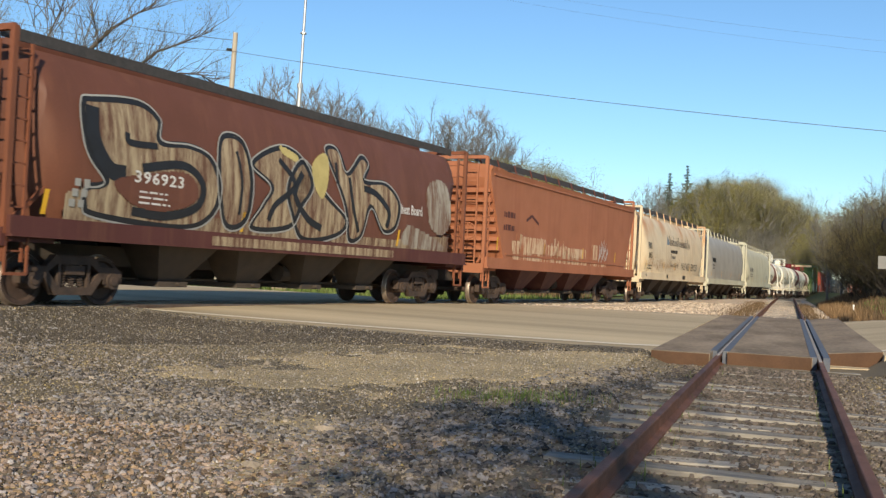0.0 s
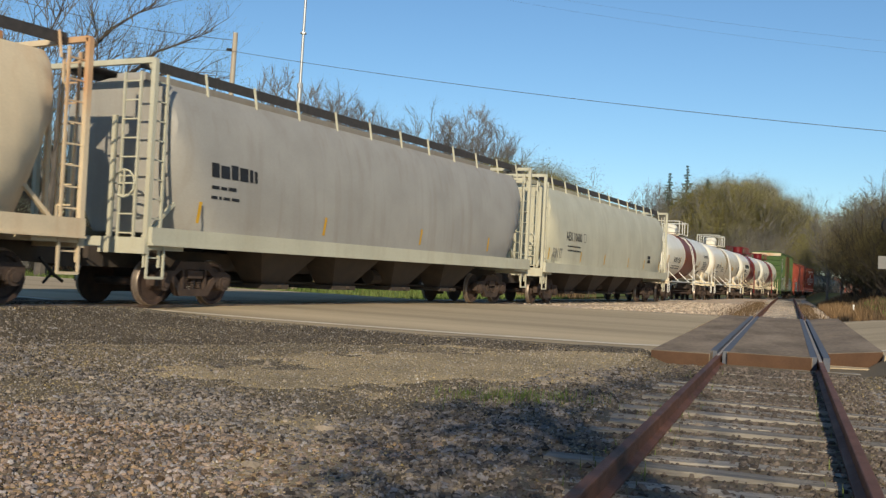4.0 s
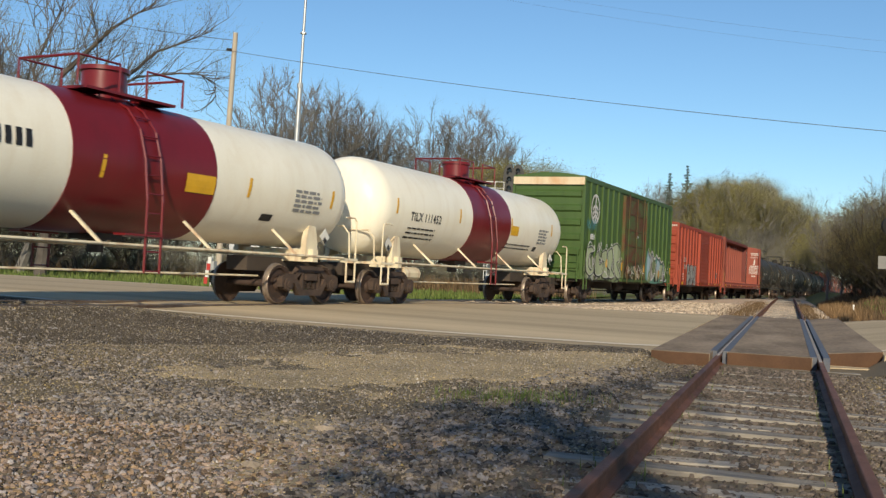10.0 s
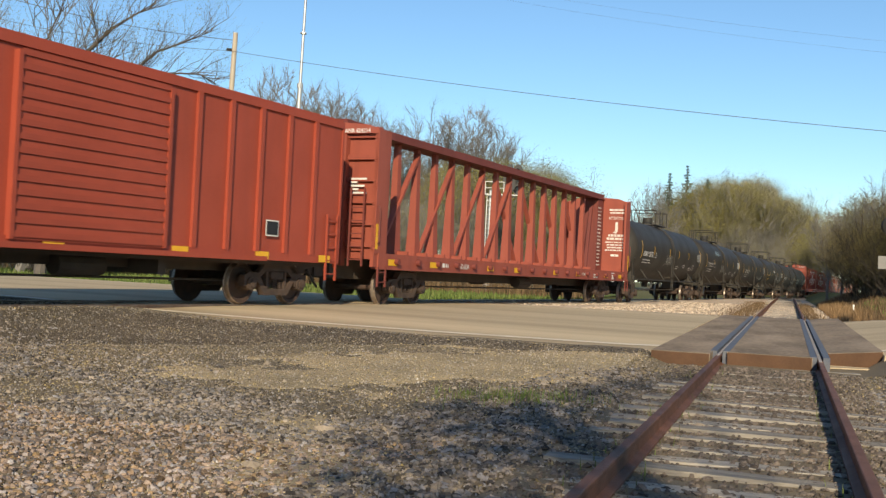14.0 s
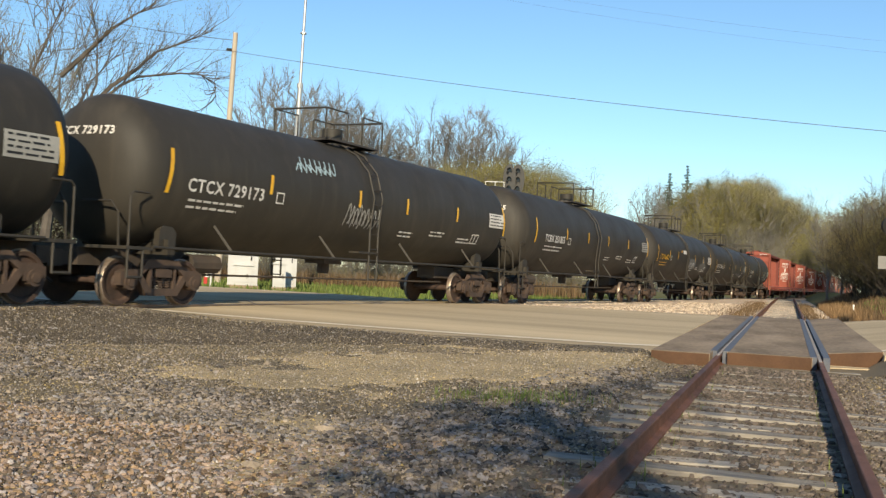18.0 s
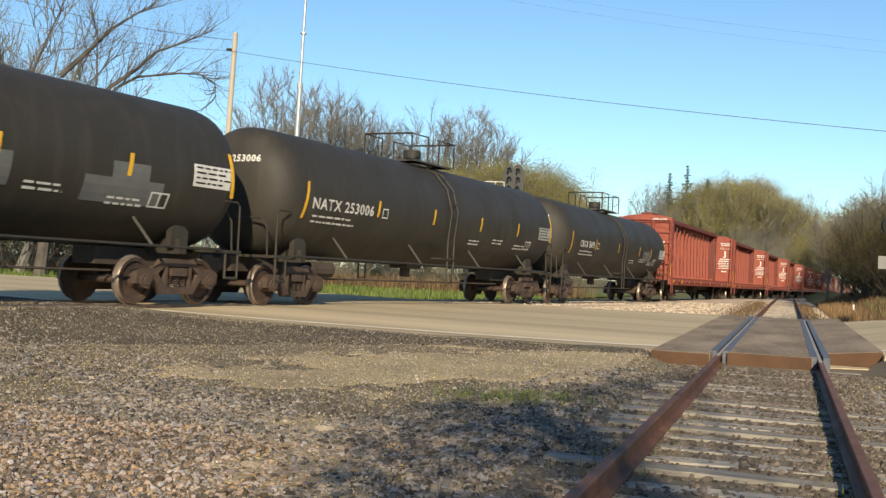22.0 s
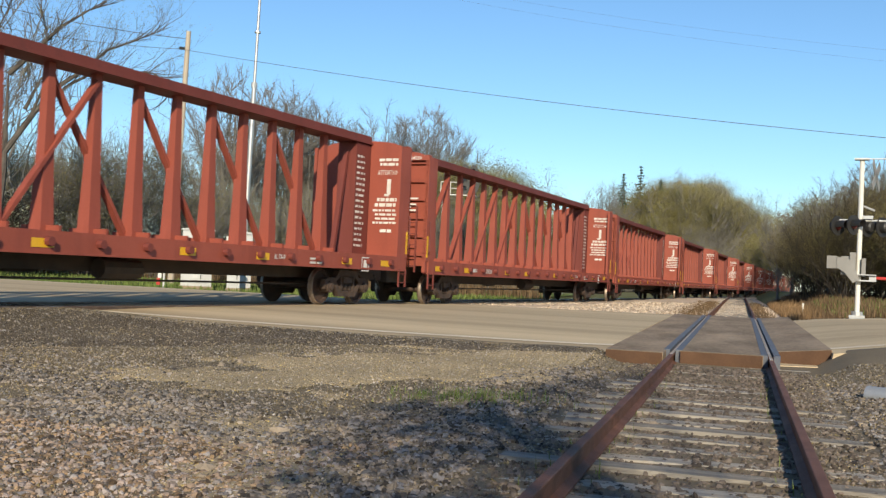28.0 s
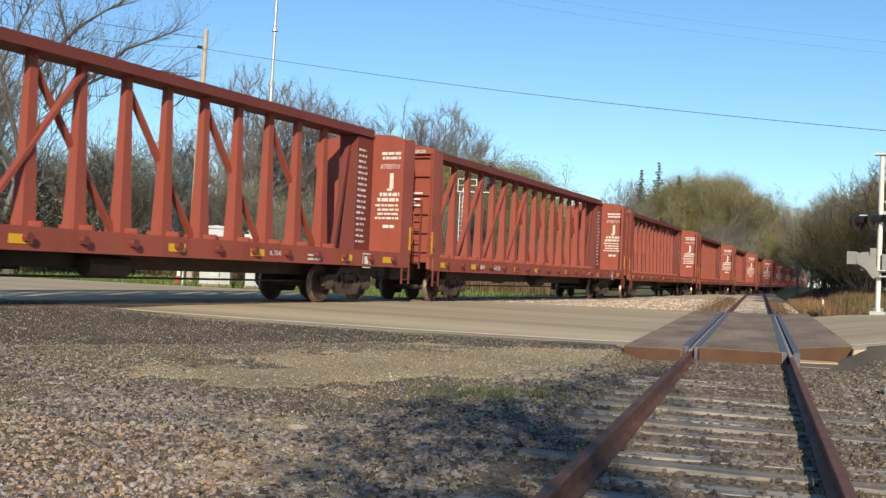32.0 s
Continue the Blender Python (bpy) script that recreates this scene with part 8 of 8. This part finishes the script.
mast = thing("antenna_mast", "slim galvanised antenna mast in two sections", "mast")
mb, mt = Vector((-29.23, 56.93, -0.15)), Vector((-29.0, 57.05, 19.67))
part("lower_tube", Shape().tube([mb - Vector((0, 0, 0.6)), mb.lerp(mt, 0.62)], [0.17, 0.15], 10), M["galv"], mast, "", True)
part("upper_tube", Shape().tube([mb.lerp(mt, 0.62), mt], [0.1, 0.085], 10), M["galv"], mast, "", True)
part("collar", Shape().tube([mb.lerp(mt, 0.615), mb.lerp(mt, 0.63)], 0.2, 10), M["galv"], mast)
part("collar", Shape().tube([mb.lerp(mt, 0.785), mb.lerp(mt, 0.79)], 0.2, 8), M["galv"], mast)


def cabinet(x, y, turn, w, d, h, label, mat_):
    ob = thing("signal_cabinet", label, "cabinet", pose(x, y, -0.25, 0, 0, turn), "signal cabinets by the crossing")
    part("plinth", Shape().box(-w / 2 - 0.05, w / 2 + 0.05, -d / 2 - 0.05, d / 2 + 0.05, -0.3, 0.25), M["panel"], ob)
    part("body", Shape().box(-w / 2, w / 2, -d / 2, d / 2, 0.25, h), mat_, ob)
    part("roof", Shape().loft([[(-w / 2 - 0.08, y_, h), (w / 2 + 0.08, y_, h), (w / 2 + 0.08, y_, h + 0.05), (0, y_, h + 0.16), (-w / 2 - 0.08, y_, h + 0.05)] for y_ in (-d / 2 - 0.08, d / 2 + 0.08)]), mat_, ob)
    dr = part("door", Shape().box(-w * 0.36, w * 0.36, -d / 2 - 0.03, -d / 2, 0.4, h - 0.25), mat_, ob)
    part("handle", Shape().box(w * 0.24, w * 0.29, -d / 2 - 0.07, -d / 2 - 0.03, h * 0.5, h * 0.5 + 0.2), M["black"], dr)
    part("vent", Shape().box(-w * 0.2, w * 0.2, -d / 2 - 0.045, -d / 2 - 0.03, h - 0.55, h - 0.4), M["galv"], dr)
    return ob


cx, cy = -25.75, 45.3
cabinet(cx, cy, 30, 1.45, 1.9, 2.95, "grey steel signal bungalow beyond the crossing", M["silver"])
cx, cy = -23.9, 46.3
c2 = cabinet(cx, cy, 30, 1.05, 0.9, 2.9, "dark grey equipment cabinet with a white and yellow plate", M["silver"])
part("plate", Shape().box(-0.75, -0.2, -0.52, -0.49, 1.9, 2.75), M["white"], c2, "white plate")
part("label_plate", Shape().box(-0.68, -0.28, -0.535, -0.521, 2.25, 2.55), M["yellow"], c2, "yellow label")
cabinet(cx - 1.5, cy - 1.6, 30, 0.8, 0.6, 1.2, "low pale junction cabinet", M["silver"])
cabinet(cx + 0.6, cy - 1.8, 30, 0.6, 0.5, 1.35, "low pale junction cabinet", M["silver"])

gt = thing("gate_mechanism", "crossing gate post with red and white striped arm", "crossing gate", pose(-25.95, 42.7, -0.05, 0, 0, 0))
part("post", Shape().tube([(0, 0, -0.2), (0, 0, 1.35)], 0.06, 8), M["galv"], gt)
part("mechanism_box", Shape().box(-0.2, 0.2, -0.15, 0.15, 0.75, 1.15), M["silver"], gt)
for k in range(4):
    part("arm_stripe", Shape().box(-0.08 - 0.06 * k, 0.10 - 0.06 * k, -0.21, -0.18, 1.35 - 0.32 * (k + 1), 1.35 - 0.32 * k), M["red"] if k % 2 else M["white"], gt)

sg_ = thing("railway_signal", "railway signal with two black target heads on a galvanised mast", "railway signal", pose(-20.9, 72.1, 0.0, 0, 0, 10))
part("mast", Shape().tube([(0, 0, -0.4), (0, 0, 7.3)], 0.11, 10), M["galv"], sg_, "", True)
pf_ = Shape().box(-0.4, 2.2, -0.5, 0.5, 6.9, 6.96)
part("platform", pf_, M["galv"], sg_)
rl2 = Shape()
for x in (-0.35, 0.35, 1.0):
    rl2.tube([(x, -0.45, 6.96), (x, -0.45, 7.85)], 0.03, 6)
rl2.tube([(-0.35, -0.45, 7.85), (1.0, -0.45, 7.85)], 0.03, 6).tube([(-0.35, -0.45, 7.4), (1.0, -0.45, 7.4)], 0.025, 6)
part("platform_rail", rl2, M["white"], sg_)
ld_ = Shape()
ladder(ld_, 0.0, -0.35, 0.2, 7.0, 0.4, 20, "x")
part("ladder", ld_, M["galv"], sg_)
for x, yy in ((1.35, -0.2), (1.95, 0.15)):
    bd = part("target_board", Shape().loft([[(x + 0.48 * math.cos(a) * (1 if abs(math.sin(a)) < 0.8 else 0.9), yy + dy, 8.1 + 1.15 * math.sin(a)) for a in [i * math.pi / 10 for i in range(20)]] for dy in (0, 0.06)]), M["black"], sg_, "black oval target board")
    for z in (7.45, 8.1, 8.75):
        hood = Shape()
        hood.loft([[(x + r_ * math.cos(a), yy - dd, z + r_ * math.sin(a)) for a in [i * math.pi / 8 - 0.4 for i in range(13)]] for r_, dd in ((0.17, 0), (0.19, 0.38), (0.165, 0.38), (0.15, 0.0))], cap=False, close=False)
        part("hood", hood, M["black"], bd)
        part("lens", Shape().tube([(x, yy - 0.02, z), (x, yy - 0.05, z)], 0.13, 12), M["glass"], bd)
    part("stem", Shape().tube([(x, yy + 0.1, 6.95), (x, yy + 0.1, 8.5)], 0.05, 8), M["galv"], sg_)

# flashing crossing signal beside the road
fl = thing("crossing_signal", "white crossing signal mast with black flashing lamps and crossbuck", "crossing signal", pose(3.42, 33.4, 0.42, 0, 0, -6))
part("mast", Shape().tube([(0, 0, -0.3), (0, 0, 4.75)], 0.075, 12), M["white"], fl, "", True)
part("base", Shape().tube([(0, 0, -0.3), (0, 0, 0.14)], 0.17, 10).box(-0.22, 0.22, -0.22, 0.22, -0.3, 0.03), M["galv"], fl)
xb = Shape()
for a in (38, -38):
    xb.box(-0.62, 0.62, -0.14, -0.11, -0.11, 0.11, pose(0.28, 0, 4.25, 0, a, 78))
part("crossbuck", xb, M["box_grey"], fl, "white crossed boards seen nearly edge-on")
arm = Shape().tube([(-0.75, -0.05, 2.9), (0.75, 0.1, 2.9)], 0.035, 8)
part("lamp_arm", arm, M["galv"], fl)


def flasher(x, y, z, turn):
    m = pose(x, y, z, 0, 0, turn)
    bk_ = Shape().loft([[m @ Vector((r_ * math.cos(a), dd, r_ * math.sin(a))) for a in [i * math.pi / 10 for i in range(20)]] for r_, dd in ((0.30, 0.0), (0.30, 0.03))])
    bk_.loft([[m @ Vector((r_ * math.cos(a), dd, r_ * math.sin(a))) for a in [i * math.pi / 8 for i in range(16)]] for r_, dd in ((0.12, 0.22), (0.17, 0.18), (0.18, 0.03))])
    ob = part("flasher", bk_, M["black"], fl, "black round lamp with backboard")
    hd = Shape().loft([[m @ Vector((r_ * math.cos(a), dd, r_ * math.sin(a))) for a in [i * math.pi / 10 - 0.3 for i in range(13)]] for r_, dd in ((0.16, 0), (0.17, -0.32), (0.15, -0.32), (0.14, 0))], cap=False, close=False)
    part("hood", hd, M["black"], ob)
    part("lens", Shape().loft([[m @ Vector((r_ * math.cos(a), dd, r_ * math.sin(a))) for a in [i * math.pi / 8 for i in range(16)]] for r_, dd in ((0.14, -0.01), (0.10, -0.04), (0.02, -0.05))]), M["lens_red"], ob)


for x, y, z, a in ((-0.62, -0.1, 2.72, 52), (-0.17, -0.22, 2.75, 52), (0.2, 0.2, 2.72, 232), (0.62, 0.22, 2.72, 232)):
    flasher(x, y, z, a)
gb = part("gate_box", Shape().box(-0.26, -0.08, -0.26, 0.26, 1.12, 1.92).box(-0.5, -0.26, -0.2, 0.2, 1.25, 1.8).box(0.08, 0.2, -0.2, 0.2, 1.2, 1.75), M["box_grey"], fl, "grey gate mechanism box")
part("box_cover", Shape().box(-0.245, -0.1, -0.285, -0.26, 1.2, 1.85), M["box_grey"], gb)
part("counterweight", Shape().box(-0.9, -0.62, -0.3, 0.3, 1.42, 1.8), M["box_grey"], fl, "grey counterweight block")
for y_ in (-0.3, 0.3):
    cw = Shape()
    cw.loft([[(x, y_ + dy, z) for x, z in ((-0.62, 1.45), (-0.62, 1.78), (-0.25, 1.7), (0.05, 1.1), (-0.15, 1.0), (-0.38, 1.3))] for dy in (-0.02, 0.02)])
    part("counterweight_arm", cw, M["box_grey"], fl, "grey counterweight arm")
part("bracket", Shape().box(-0.12, 0.5, -0.3, 0.3, 1.06, 1.10).box(-0.12, 0.5, -0.3, 0.3, 1.24, 1.27).box(0.3, 0.5, -0.2, 0.2, 1.10, 1.24), M["silver"], fl)
part("top_cap", Shape().box(-0.22, 0.2, -0.16, 0.16, 4.74, 4.79).box(0.0, 0.75, -0.03, 0.03, 4.76, 4.79), M["galv"], fl, "flat cap with a bracket")
part("sign_bracket", Shape().tube([(0.05, 0, 3.35), (0.4, 0, 3.2)], 0.03, 6).box(0.06, 0.36, -0.06, 0.06, 2.95, 3.05), M["silver"], fl)
part("gate_arm", Shape().tube([(0.5, 0, 1.17), (3.6, 0.6, 1.15)], 0.045, 6), M["red"], fl, "red and white gate arm")

mk = thing("marker_post", "short white marker post in the bank's grass", "marker post", pose(2.75, 49, bank_z(2.75, 49)))
part("post", Shape().box(-0.035, 0.035, -0.02, 0.02, -0.2, 0.62), M["white"], mk)

cv = thing("culvert_pipe", "corrugated metal culvert pipe end in the gravel", "pipe", pose(1.5, 13.2, -0.1, 0, 0, 60))
rings = []
for k in range(15):
    r_ = 0.11 + 0.006 * (k % 2)
    rings.append([(r_ * math.cos(a), -k * 0.03, r_ * math.sin(a)) for a in [i * math.pi / 10 for i in range(20)]])
for k in range(14, -1, -1):
    r_ = 0.098 + 0.006 * (k % 2)
    rings.append([(r_ * math.cos(a), -k * 0.03, r_ * math.sin(a)) for a in [i * math.pi / 10 for i in range(20)]])
rings.append(rings[0])
part("pipe", Shape().loft(rings, cap=False), M["galv"], cv, "", True)

tx, ty = at(-0.45, 330)
tw = thing("lattice_tower", "distant slim tower top above the trees", "tower", pose(tx, ty, 0))
fr2 = Shape()
for dx, dy in ((-1, -1), (1, -1), (1, 1), (-1, 1)):
    fr2.bar((dx * 1.3, dy * 1.3, 0), (dx * 1.3, dy * 1.3, 26.2), 0.3)
for z in (20, 22.5, 24.5, 26.2):
    fr2.bar((-1.3, -1.3, z), (1.3, -1.3, z), 0.3).bar((-1.3, 1.3, z), (1.3, 1.3, z), 0.3)
part("frame", fr2, M["silver"], tw)
part("cap", Shape().loft([[(r_ * math.cos(i * math.pi / 6), r_ * math.sin(i * math.pi / 6), z) for i in range(12)] for r_, z in ((1.6, 26.2), (1.5, 26.8), (0.3, 27.5))]), M["silver"], tw)


# ------------------------------------------------------------------ what moves
def motions():
    for car, mid in CARS:
        rows = []
        for k in range(0, 65):
            t = k * 0.5
            s = mid - ran(t)
            rows.append((t, Matrix.Translation(on_line(s)) @ pose(0, 0, 0, 0, 0, -math.degrees(heading(s)))))
        walk(car, rows)
    for ws, dy, at in WHEELS:
        rows, last = [], None
        base = pose(0, dy, 0.455)
        for k in range(0, 961):
            t = k / 30
            s = at - ran(t)
            if -3.0 < s < 42.0:
                ang = math.degrees(s / 0.455)
                rows.append((t, base @ pose(0, 0, 0, -(ang % 360), 0, 0)))
        if not rows:
            continue
        if rows[0][0] > 0:
            rows.insert(0, (0.0, rows[0][1]))
        if rows[-1][0] < 32.0:
            rows.append((32.0, rows[-1][1]))
        walk(ws, rows)


motions()
